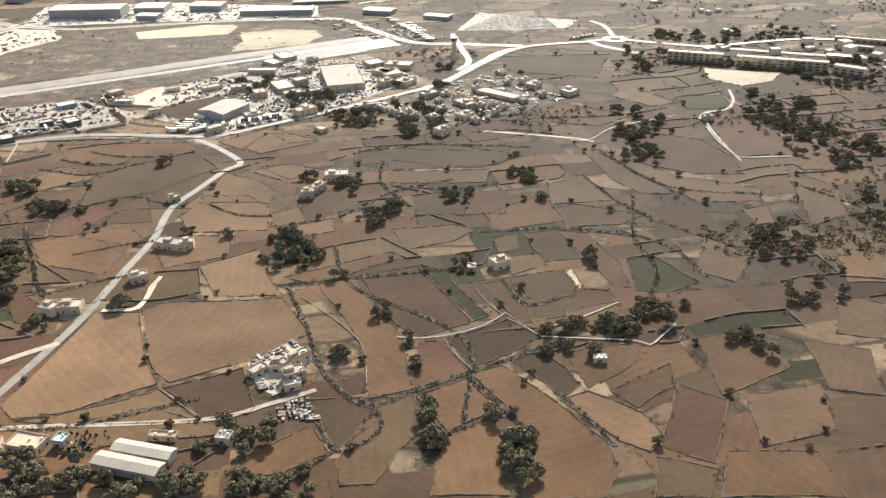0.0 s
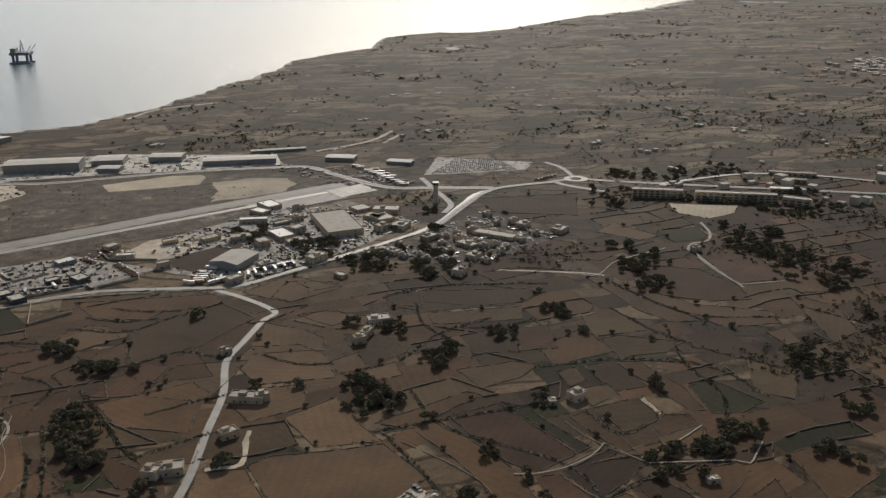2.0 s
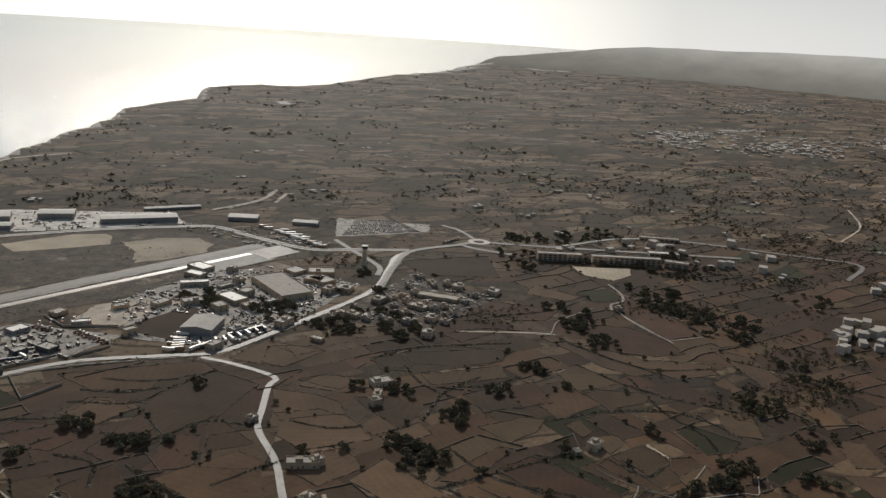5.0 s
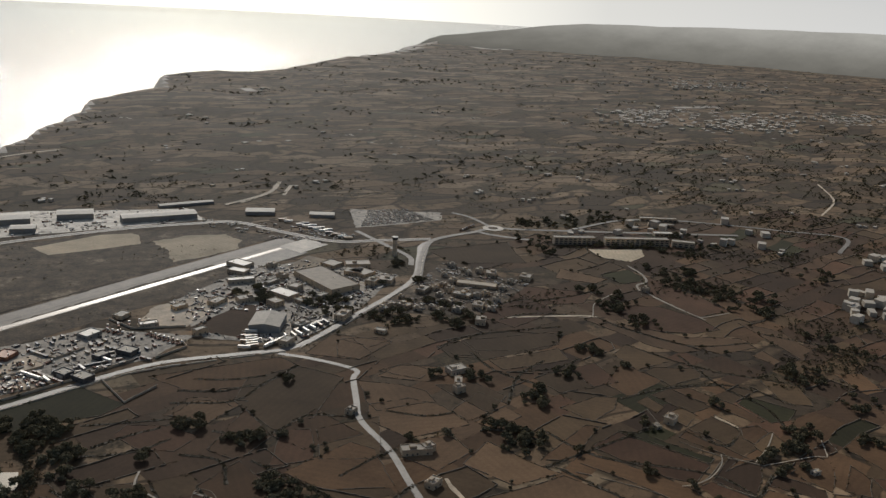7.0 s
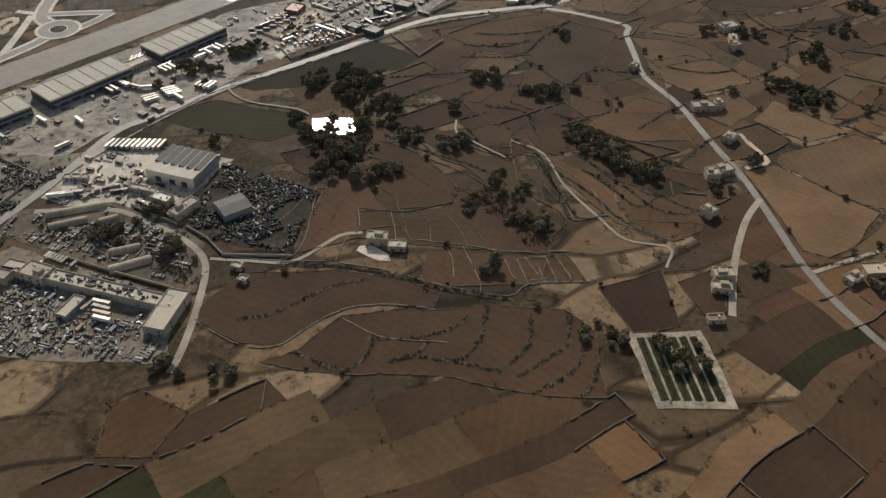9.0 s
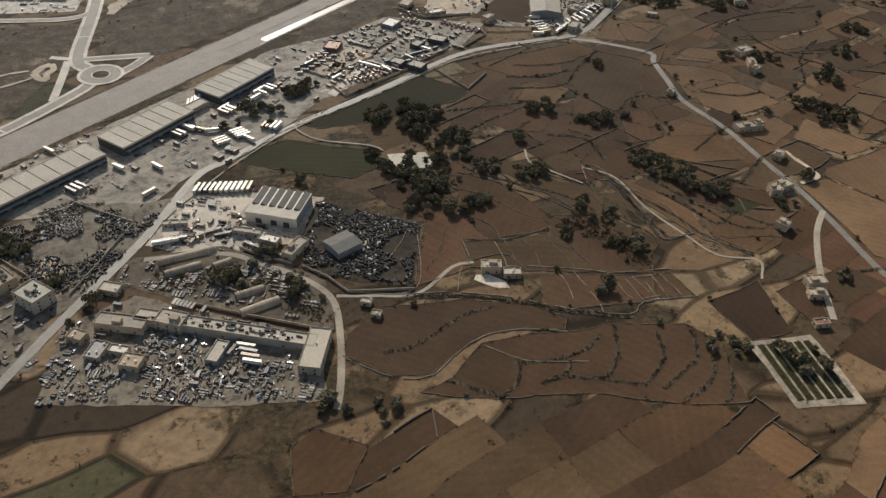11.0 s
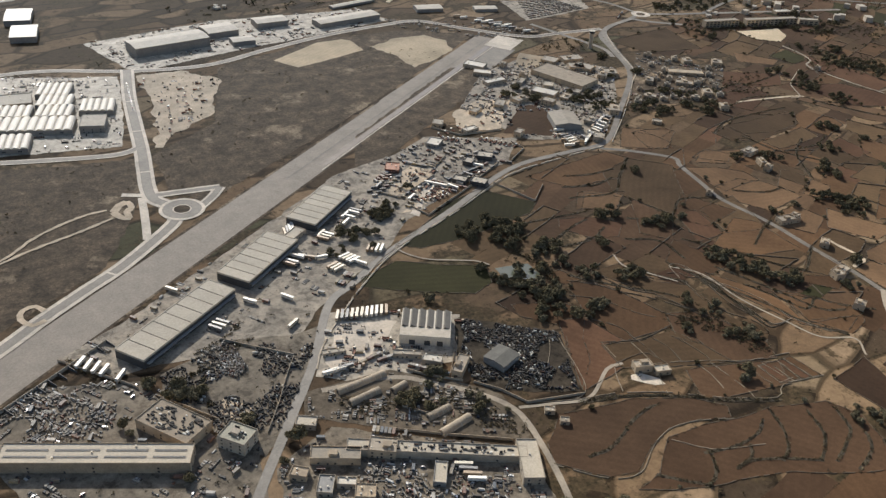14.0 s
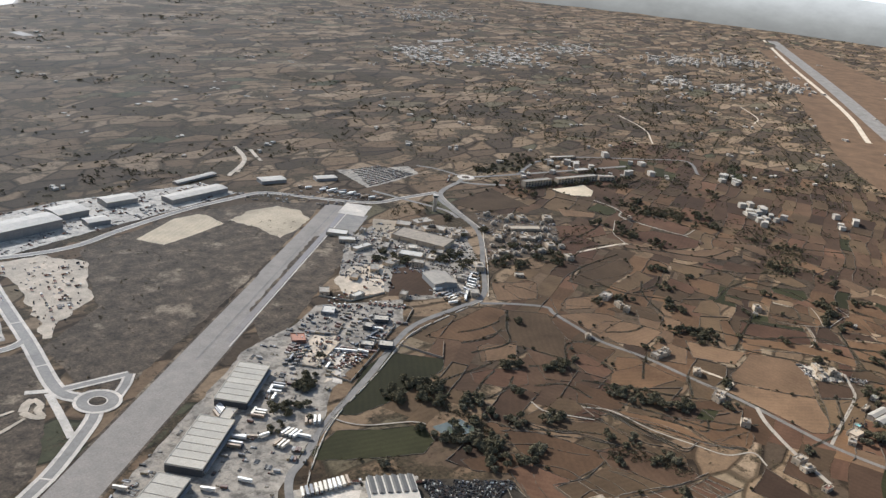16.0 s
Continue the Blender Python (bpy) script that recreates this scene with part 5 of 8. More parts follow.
def block_house(x, y, length, width, ang, h, label, wall=None, roof=None, penthouse=True, category="building", storeys=None, seed=0, windows=True):
    """A flat-roofed limestone building with parapet, windows by storey, roof room, tanks and stair head."""
    rng = random.Random(int(x * 13 + y * 7) + seed)
    claim(x, y, length, width, ang)
    t = group_at("house" if length < 18 else "building", pose(x, y, ground_z(x, y), 0, 0, ang), label, category)
    a, b = length / 2, width / 2
    wall = wall or M_STONE
    part("wall", boxes((-a, -b, -1, a, b, h), bevel=0.08), wall, t)
    part("roof", boxes((-a + 0.3, -b + 0.3, h, a - 0.3, b - 0.3, h + 0.06)), roof or M_PALE, t, "flat sun-bleached roof")
    e = 0.35
    part("parapet", boxes((-a, -b, h, a, -b + e, h + 0.9), (-a, b - e, h, a, b, h + 0.9), (-a, -b + e, h, -a + e, b - e, h + 0.9), (a - e, -b + e, h, a, b - e, h + 0.9)), wall, t)
    if windows:
        for k in range(storeys or max(1, int(h / 3.2))):
            for side, run in ((-1, length), (1, length)):
                for j in range(max(1, min(3, int(run / 5.5)))):
                    cx = -a + run * (j + 0.5) / max(1, min(3, int(run / 5.5)))
                    yy = side * b
                    part("window", boxes((cx - 0.7, yy - 0.06, 1.0 + 3.1 * k, cx + 0.7, yy + 0.06, 2.5 + 3.1 * k)), M_GLASS, t)
            for j in range(max(1, min(2, int(width / 5)))):
                cy = -b + width * (j + 0.5) / max(1, min(2, int(width / 5)))
                for s in (-1, 1):
                    part("window", boxes((s * a - 0.06, cy - 0.7, 1.0 + 3.1 * k, s * a + 0.06, cy + 0.7, 2.5 + 3.1 * k)), M_GLASS, t)
        part("door", boxes((-a * 0.3 - 0.6, -b - 0.09, 0, -a * 0.3 + 0.6, -b + 0.05, 2.2)), M_DARK, t)
    if penthouse:
        px, py = rng.uniform(-0.4, 0.4) * a, rng.uniform(-0.3, 0.3) * b
        part("roof_room", boxes((px - min(3, a * 0.4), py - min(2.5, b * 0.4), h + 0.06, px + min(3, a * 0.4), py + min(2.5, b * 0.4), h + 2.7), bevel=0.06), wall, t)
    for k in range(rng.randint(1, 3)):
        px, py = rng.uniform(-0.75, 0.75) * a, rng.uniform(-0.7, 0.7) * b
        part("water_tank", tube(bmesh.new(), 0.7, 1.3, Matrix.Translation((px, py, h + 0.7))), M_WHITE, t)
    return t


freight_shed(-812, 786, 114, 29, 25.6, 9, 8)
freight_shed(-711, 835.5, 82, 34, 28.5, 9, 7)
freight_shed(-612, 889, 78, 33, 29.5, 9, 7)
block_house(-660, 858, 22, 12, 27, 5, "low flat-roofed office between the sheds", M_PALE, M_ROOF, False)
saw_warehouse(-646, 665, 42, 37, -40.5, 10)
gable_hall(-619, 599, 22, 20, 14, 6, "small dark metal warehouse among the scrap", M_SLATE, M_METAL, 1.2, 1)
for q in ((-699.4, 579, 21, 7, 0), (-697.6, 561, 29, 7.5, 4.5), (-728, 640, 43, 7, -2.7), (-735, 625, 27, 7, 0), (-707, 619, 14, 7, 5.8)):
    quonset(*q)
block_house(-727, 546, 128, 11, -38.5, 6, "long grey flat-roofed workshop row", M_PALE, M_ROOF, False)
block_house(-680, 500, 15, 38, -34, 6.7, "plain grey flat-roofed workshop block", M_PALE, M_ROOF, False)
block_house(-757, 570, 20, 14, -42, 7, "stepped limestone workshop block", M_STONE, M_PALE)
block_house(-787, 624, 15, 10, -41, 4, "low workshop with a brown sheet roof", M_PALE, M_ROOF, False)
block_house(-836, 635, 22, 18, -60, 10, "square three-storey building with a green roof", M_PALE, M_GREEN)
block_house(-922, 672, 128, 19, -35, 9, "long pale building with a flat limestone roof", M_STONE, M_ROOF, False)


def roof_lights(x, y, ang, z, runs):
    """Long low skylights let into a flat roof."""
    t = group_at("roof_lights", pose(x, y, z, 0, 0, ang), "rows of long dark skylights on a flat roof", "skylights")
    for x0, x1, yy in runs:
        part("skylight_kerb", boxes((x0, yy - 1.0, 0.0, x1, yy + 1.0, 0.35), bevel=0.05), M_PALE, t)
        part("pane", boxes((x0 + 0.3, yy - 0.75, 0.35, x1 - 0.3, yy + 0.75, 0.45)), M_DARK, t)


roof_lights(-922, 672, -35, 9.06, [(-60, -32, 3.2), (-28, 2, 3.2), (6, 34, 3.2), (38, 60, 3.2), (-60, -32, -3.2), (-28, 2, -3.2), (6, 34, -3.2), (38, 60, -3.2)])
block_house(-866, 674, 47, 27, -66, 8, "unfinished limestone block with a rubbly roof", M_STONE, M_STONE, False)
gable_hall(-229, 917, 42, 34, 60, 8, "pale grey gable-roofed storage hall", M_PALE, M_METAL, 2.5, 2)
gable_hall(-684, 1637, 37, 59, -21, 9, "white gable-roofed hangar near the cliffs", M_WHITE, M_METAL, 2.0, 2)
gable_hall(-700, 1558, 36, 54, -20, 9, "white gable-roofed hangar near the cliffs", M_WHITE, M_METAL, 2.0, 2)
gable_hall(-542, 1416, 111, 40, -1, 14, "huge aircraft hangar with a pale curved roof", M_HANGAR, M_METAL, 1.5, 4)
gable_hall(-450, 1442, 48, 40, -3, 9, "pale metal hangar with sliding doors", M_HANGAR, M_METAL, 1.5, 2)
gable_hall(-440, 1385, 34, 22, -10, 7, "small pale metal storage hall", M_HANGAR, M_METAL, 1.2, 2)
gable_hall(-362, 1443, 52, 30, -8, 9, "pale metal hangar with sliding doors", M_HANGAR, M_METAL, 1.5, 2)
gable_hall(-246, 1400, 112, 28, -1, 8, "long pale warehouse at the estate's edge", M_HANGAR, M_METAL, 1.2, 6)
gable_hall(-88, 1387, 46, 24, -20, 6, "low pale storage hall beside the airfield road", M_HANGAR, M_METAL, 1.0, 2)
gable_hall(1, 1341, 40, 18, -25, 5, "low pale storage hall beside the airfield road", M_HANGAR, M_METAL, 1.0, 2)
gable_hall(-187, 1472, 90, 12, 4, 4, "long low shed at the foot of the hillside", M_HANGAR, M_METAL, 1.0, 2)


def vault_block(x, y, length, width, ang, n, h=8.0):
    """A factory hall under a row of white half-round roof vaults."""
    claim(x, y, length, width, ang)
    t = group_at("factory_hall", pose(x, y, 0, 0, 0, ang), "white factory hall under a row of vaulted roofs", "factory", "vaulted halls")
    a, b, w = length / 2, width / 2, length / n
    part("wall", boxes((-a, -b, 0, a, b, h - 1.5), bevel=0.1), M_METAL, t, "grey factory wall")
    for k in range(n):
        bm = bmesh.new()
        cx = -a + w * (k + 0.5)
        arch = [[bm.verts.new((cx - math.cos(math.pi * j / 8) * w * 0.44, yy, h - 1.5 + math.sin(math.pi * j / 8) * 1.9)) for j in range(9)] for yy in (-b, b)]
        for j in range(8):
            bm.faces.new((arch[0][j], arch[1][j], arch[1][j + 1], arch[0][j + 1]))
        for r in arch:
            bm.faces.new(r)
        bmesh.ops.recalc_face_normals(bm, faces=bm.faces)
        part("vault", bm, M_WHITE, t, "white half-round roof vault")
    for k in range(max(2, n // 2)):
        cx = -a + length * (k + 0.5) / max(2, n // 2)
        part("window", boxes((cx - 2, -b - 0.08, 2.5, cx + 2, -b + 0.05, 4)), M_GLASS, t)


vault_block(-734, 1325, 40, 38, -29, 5)
vault_block(-745, 1289, 41, 33, -29, 5)
vault_block(-756, 1258, 41, 34, -29, 5)
vault_block(-789, 1232, 90, 38, -27, 9)
vault_block(-798, 1279, 42, 34, -27, 5)
vault_block(-829, 1198, 50, 38, -24, 6)
vault_block(-707, 1250, 40, 36, -26, 5)
block_house(-729, 1203, 28, 35, -26, 9, "pale factory office block with a flat roof", M_METAL, M_PALE, False)
block_house(-787, 1318, 44, 34, -16, 6, "low factory annex with a cluttered flat roof", M_PALE, M_ROOF, False)
block_house(-530, 526, 15, 9, -26, 6, "limestone farmhouse in a walled yard", M_STONE, M_PALE)
block_house(-519, 514, 13, 8, -26, 4, "low limestone farm shed beside a farmhouse", M_STONE, M_ROOF, False)
gable_hall(-156, 363, 33, 8.5, -16, 5, "long grey gable-roofed farm shed", M_SHED, M_PALE, 1.2, 1)
gable_hall(-161, 352.5, 37, 9.5, -17, 5, "long grey gable-roofed farm shed", M_SHED, M_PALE, 1.2, 1)


def barrack(ax, ay, bx, by, depth, h, label, bays, roof=None):
    """A long flat-roofed terrace block from corner to corner of its front: piers between tall dark window bays, a coping, roof vents."""
    length = math.hypot(bx - ax, by - ay)
    ang = math.degrees(math.atan2(by - ay, bx - ax))
    nx, ny = -math.sin(radians(ang)), math.cos(radians(ang))
    cx, cy = (ax + bx) / 2 + nx * depth / 2, (ay + by) / 2 + ny * depth / 2
    claim(cx, cy, length, depth, ang)
    t = group_at("terrace_block", pose(cx, cy, 0, 0, 0, ang), label, "building", "long terrace blocks")
    a, b = length / 2, depth / 2
    part("wall", boxes((-a, -b, -1, a, b, h), bevel=0.1), M_STONE, t)
    part("roof", boxes((-a + 0.4, -b + 0.4, h, a - 0.4, b - 0.4, h + 0.1)), roof or M_PALE, t, "flat pale roof")
    part("coping", boxes((-a - 0.1, -b - 0.1, h, a + 0.1, -b + 0.4, h + 0.8), (-a - 0.1, b - 0.4, h, a + 0.1, b + 0.1, h + 0.8)), M_STONE, t)
    for k in range(bays):
        x = -a + length * (k + 0.5) / bays
        w = length / bays * 0.3
        for z in [1.0 + 3.4 * q for q in range(max(1, int(h / 3.4)))]:
            part("window", boxes((x - w, -b - 0.06, z, x + w, -b + 0.05, z + 1.9)), M_GLASS, t)
        part("pier", boxes((x + length / bays / 2 - 0.3, -b - 0.3, 0, x + length / bays / 2 + 0.3, -b, h - 0.2)), M_STONE, t)
        if k % 2:
            part("roof_vent", boxes((x - 0.8, -0.6, h + 0.1, x + 0.8, 0.6, h + 1.1), bevel=0.1), M_ROOF, t)


barrack(281, 1083, 343, 1060, 12, 11, "long shaded limestone terrace block", 9)
barrack(356, 1052, 452, 1014, 12, 11, "long shaded limestone terrace block", 13)
barrack(456, 1012, 483, 990, 12, 9, "short shaded limestone terrace block", 4)
barrack(516, 1156, 574, 1127, 10, 5, "long low school block with a pale roof", 8, M_ROOF)
barrack(502, 1120, 542, 1098, 9, 5, "long low school block with a pale roof", 6, M_ROOF)
barrack(471, 1068, 500, 1056, 14, 5, "low hall with a bright white roof", 4, M_WHITE)


def control_tower(x, y):
    t = group_at("control_tower", pose(x, y, 0), "slim pale control tower with a glazed cab", "tower")
    part("shaft", tube(bmesh.new(), 3.6, 24, Matrix.Translation((0, 0, 12)), 12, 3.0), M_PALE, t)
    part("gallery", tube(bmesh.new(), 5.2, 0.8, Matrix.Translation((0, 0, 24.4)), 12), M_PALE, t)
    part("cab_glass", tube(bmesh.new(), 4.0, 3.4, Matrix.Translation((0, 0, 26.5)), 12, 4.6), M_GLASS, t, "dark glazed tower cab")
    part("roof", tube(bmesh.new(), 4.9, 0.6, Matrix.Translation((0, 0, 28.5)), 12, 4.2), M_WHITE, t)
    part("mast", tube(bmesh.new(), 0.15, 5, Matrix.Translation((0, 0, 31)), 6), M_METAL, t)


control_tower(20, 1108)
block_house(-679, 647, 23, 6, -38, 4, "low white yard office", M_PALE, M_PALE, False)
block_house(-667, 629, 16, 9, -47, 5, "white flat-roofed yard building", M_PALE, M_WHITE, False)
block_house(-653, 610, 9, 23, -55, 6, "small two-storey yard office", M_STONE, M_PALE, True)
block_house(-726, 683, 19, 6, -20, 3, "long low site office", M_PALE, M_ROOF, False)
block_house(-738, 528, 9, 20, -42, 4, "plain works shed with sheet roof", M_METAL, M_ROOF, False)
block_house(-808, 564, 11, 16, -40, 4, "low workshop with a dark roof", M_PALE, M_METAL, False)
block_house(-795, 558, 13, 7, -39, 4, "low workshop with a white roof", M_PALE, M_WHITE, False)
block_house(-790, 543, 14, 12, -38, 5, "low workshop with a sandy roof", M_STONE, M_STONE, False)
block_house(-817, 583, 12, 9, -47, 5, "small roadside limestone building", M_STONE, M_STONE, False)
block_house(-788, 583, 35, 12, -36, 6, "stepped limestone workshop front", M_STONE, M_PALE, True)
block_house(-629, 532, 8, 6, -40, 3, "small limestone farm store", M_STONE, M_PALE, False)
block_house(-628, 517, 7, 6, -41, 3, "small limestone farm store", M_STONE, M_PALE, False)
block_house(-114, 1032, 88, 43, -78, 7, "long workshop with a pale flat roof", M_STONE, M_STONE, False)
block_house(-180, 1004, 34, 20, -64, 5, "low workshop with a white roof", M_PALE, M_WHITE, False)
block_house(-214, 1070, 34, 12, -4, 5, "long white-roofed store by the road", M_PALE, M_WHITE, False)
block_house(-196, 1134, 31, 20, -59, 5, "white-roofed store beside the runway", M_PALE, M_WHITE, False)
block_house(-207, 1105, 25, 15, -47, 5, "white-roofed store beside the runway", M_PALE, M_WHITE, False)
block_house(-48, 1083, 33, 20, -17, 5, "flat-roofed limestone workshop by the road", M_STONE, M_PALE, True)
block_house(-80, 1096, 23, 22, -62, 4, "flat-roofed limestone workshop by the road", M_STONE, M_PALE, False)
block_house(-57, 1047, 28, 22, -69, 5, "flat-roofed limestone workshop by the road", M_STONE, M_PALE, False)
block_house(-11, 960, 12, 20, -53, 5, "square limestone village house", M_STONE, M_PALE, True)
block_house(107, 986, 14, 17, -35, 5, "square limestone village house", M_STONE, M_PALE, True)
block_house(144, 957, 15, 18, -48, 5, "limestone village house with roof room", M_STONE, M_PALE, True)
block_house(66, 956, 52, 16, -40, 3.5, "long shed with a straw-coloured roof", M_STONE, M_STONE, False)
block_house(26, 885, 13, 16, -43, 5, "limestone village house with roof room", M_STONE, M_PALE, True)
block_house(-58, 919, 17, 12, -55, 4, "low limestone village houses", M_STONE, M_PALE, True)
block_house(27, 927, 24, 13, -52, 4, "row of limestone village houses", M_STONE, M_PALE, True)
block_house(2, 839, 12, 15, -37, 6, "tall limestone village house", M_STONE, M_PALE, True)
block_house(-119, 855, 13, 9, -49, 3.5, "low limestone shed by the road", M_STONE, M_PALE, False)
block_house(-493, 927, 16, 19, -40, 4, "open shed with an orange roof", M_RUST, M_ORANGE, False)
block_house(-411, 955, 16, 20, -56, 4, "low yard store with a white roof", M_METAL, M_WHITE, False)
block_house(-371, 999, 13, 17, -46, 4, "small limestone yard store", M_STONE, M_PALE, False)
block_house(-409, 892, 14, 11, 29, 5, "dark-sided yard store by the road", M_DARK, M_ROOF, False)
block_house(-432, 847, 17, 14, -57, 5, "dark-sided yard store by the road", M_DARK, M_ROOF, False)
block_house(-447, 862, 15, 12, -57, 5, "dark-sided yard store by the road", M_DARK, M_ROOF, False)
block_house(-383, 894, 18, 14, -49, 5, "dark-sided yard store by the road", M_DARK, M_ROOF, False)
block_house(-349, 962, 20, 10, 1, 4, "long low yard store", M_PALE, M_WHITE, False)
block_house(-227, 1003, 23, 15, 6, 5, "flat-roofed limestone workshop by the road", M_STONE, M_PALE, True)
block_house(-66, 1054, 23, 19, -35, 5, "flat-roofed limestone workshop by the road", M_STONE, M_PALE, False)
block_house(-39, 1011, 19, 20, -38, 5, "flat-roofed limestone workshop by the road", M_STONE, M_PALE, True)
block_house(-110, 435, 11, 7, 48, 4, "pale limestone yard building", M_STONE, M_PALE, False)
block_house(-90, 445, 21, 6, 44, 5, "long terraced limestone farmhouse", M_STONE, M_PALE, True)
block_house(-88, 421, 10, 9, 14, 4, "limestone farm building with courtyard", M_STONE, M_PALE, False)
block_house(-220, 373, 19, 12, -16, 4, "broad pale flat-roofed farm building", M_STONE, M_STONE, False)
block_house(-117, 374, 8, 7, -12, 4, "pale green-roofed farm shed", M_PALE, M_GREEN, False)
block_house(-203, 375, 7, 7, -13, 4, "turquoise-roofed farm shed by the road", M_PALE, M_TURQ, False)
block_house(-150, 377, 15, 5, -7, 3, "low limestone animal pens", M_STONE, M_STONE, False)
block_house(-203, 603, 26, 11, -16, 5, "roadside farmhouse with dark trees", M_STONE, M_PALE, True)
block_house(-251, 513, 22, 11, 3, 5, "roadside villa with a walled garden", M_STONE, M_PALE, True)
block_house(-214, 552, 12, 9, 21, 4, "roadside limestone farm store", M_STONE, M_PALE, False)
block_house(-92, 731, 20, 13, 4, 5, "white farmhouse among trees", M_PALE, M_PALE, True)
block_house(91, 439, 8, 5, -2, 3, "small white farm hut", M_PALE, M_WHITE, False)
block_house(20, 556, 6, 7, -3, 3, "small limestone field hut", M_STONE, M_PALE, False)


block_house(-351, 371, 11, 6, -18, 3.5, "low farm building with a red-brown roof", M_STONE, M_RUST, False)


def scatter(poly, n, seed, gap, keep, road_gap=3.0):
    rng = random.Random(seed)
    xs, ys = [p[0] for p in poly], [p[1] for p in poly]
    found, tries = [], 0
    while len(found) < n and tries < n * 60:
        tries += 1
        x, y = rng.uniform(min(xs), max(xs)), rng.uniform(min(ys), max(ys))
        if not inside(poly, x, y) or not is_free(x, y, keep) or near_road(x, y, road_gap):
            continue
        if any((x - a) ** 2 + (y - b) ** 2 < gap * gap for a, b, _ in found):
            continue
        found.append((x, y, rng))
    return [(x, y, random.Random(seed * 1000 + k)) for k, (x, y, _) in enumerate(found)]


claim(362, 1003, 88, 52, -25)
claim(-264, 942, 66, 44, 48)
WORKSHOPS = [(-106, 1128), (-12, 1029), (-130, 915), (-222, 855), (-303, 908), (-314, 1024), (-209, 1106)]
for x, y, rng in scatter(WORKSHOPS, 14, 1, 22, 5):
    block_house(x, y, rng.uniform(9, 24), rng.uniform(8, 14), rng.choice((26, -62, 40)) + rng.uniform(-5, 5), rng.uniform(3.5, 8), "small flat-roofed limestone workshop building", rng.choice((M_STONE, M_PALE)), rng.choice((M_PALE, M_ROOF)), rng.random() < 0.4)
HAMLET = [(70, 1054), (138, 939), (24, 860), (-105, 916), (-20, 985)]
for x, y, rng in scatter(HAMLET, 26, 2, 12, 2.5):
    block_house(x, y, rng.uniform(6, 13), rng.uniform(5, 9), rng.choice((10, -50, 35)) + rng.uniform(-5, 5), rng.uniform(3, 5.5), "small flat-roofed limestone village house", rng.choice((M_STONE, M_PALE)), rng.choice((M_PALE, M_ROOF)))
for x, y, a in ((-192, 602, 10), (-214, 552, 30), (-260, 510, -20), (-112, 690, 10), (-330, 395, -30), (-322, 405, -20), (-98, 440, 10), (-88, 428, 25), (-240, 372, 10), (-105, 704, 60), (-290, 470, 20), (-225, 690, 30), (270, 860, 10), (40, 560, 30)):
    rr = random.Random(int(x * y))
    block_house(x, y, rr.uniform(9, 15), rr.uniform(7, 10), a, rr.uniform(3.5, 7), "small flat-roofed limestone farmhouse by fields", M_STONE, M_PALE)

# ---- vehicles ----
def wheel_set(t, spots, r, w):
    for x, y in spots:
        bm = tube(bmesh.new(), r, w, Matrix.Translation((x, y, r)) @ pose(0, 0, 0, 90), 10)
        part("wheel", bm, M_TYRE, t)


def make_car():
    t = group_at("car", pose(0, 0, -500), "small parked car, dusty paint", "car", "parked cars")
    bm = boxes((-2.1, -0.85, 0.3, 2.1, 0.85, 0.95), bevel=0.18)
    part("body", bm, M_CAR, t)
    bm = bmesh.new()
    box(bm, -1.35, -0.75, 0.9, 1.0, 0.75, 1.45, bevel=0.2)
    part("cabin", bm, M_GLASS, t, "dark glazed cabin")
    part("roof", boxes((-1.05, -0.68, 1.42, 0.7, 0.68, 1.5)), M_CAR, t)
    wheel_set(t, ((-1.3, -0.8), (-1.3, 0.8), (1.3, -0.8), (1.3, 0.8)), 0.32, 0.22)
    return t


def make_trailer():
    t = group_at("trailer", pose(0, 0, -500), "white box trailer parked on its legs", "trailer", "parked trailers")
    part("cargo_box", boxes((-6.5, -1.25, 1.15, 6.5, 1.25, 3.95), bevel=0.06), M_TRAILER, t)
    part("chassis", boxes((-6.3, -0.5, 0.85, 6.3, 0.5, 1.15)), M_DARK, t)
    wheel_set(t, ((-5.2, -1), (-5.2, 1), (-3.9, -1), (-3.9, 1)), 0.5, 0.4)
    part("leg", boxes((3.4, -0.8, 0, 3.6, -0.6, 1.1)), M_METAL, t)
    part("leg", boxes((3.4, 0.6, 0, 3.6, 0.8, 1.1)), M_METAL, t)
    return t


def make_container():
    t = group_at("container", pose(0, 0, -500), "weathered steel shipping container", "container", "containers")
    bm = bmesh.new()
    ring = [(-3.05 + 0.305 * k, -1.2 + 0.05 * (k % 2)) for k in range(21)] + [(3.05 - 0.305 * k, 1.2 - 0.05 * (k % 2)) for k in range(21)]
    low, top = [bm.verts.new((x, y, 0.1)) for x, y in ring], [bm.verts.new((x, y, 2.55)) for x, y in ring]
    for k in range(len(ring)):
        j = (k + 1) % len(ring)
        bm.faces.new((low[k], low[j], top[j], top[k]))
    bm.faces.new(low)
    bm.faces.new(top)
    bmesh.ops.recalc_face_normals(bm, faces=bm.faces)
    part("body", bm, M_BOX, t)
    part("door", boxes((3.05, -1.1, 0.25, 3.12, 1.1, 2.4), bevel=0.02), M_BOX, t)
    return t


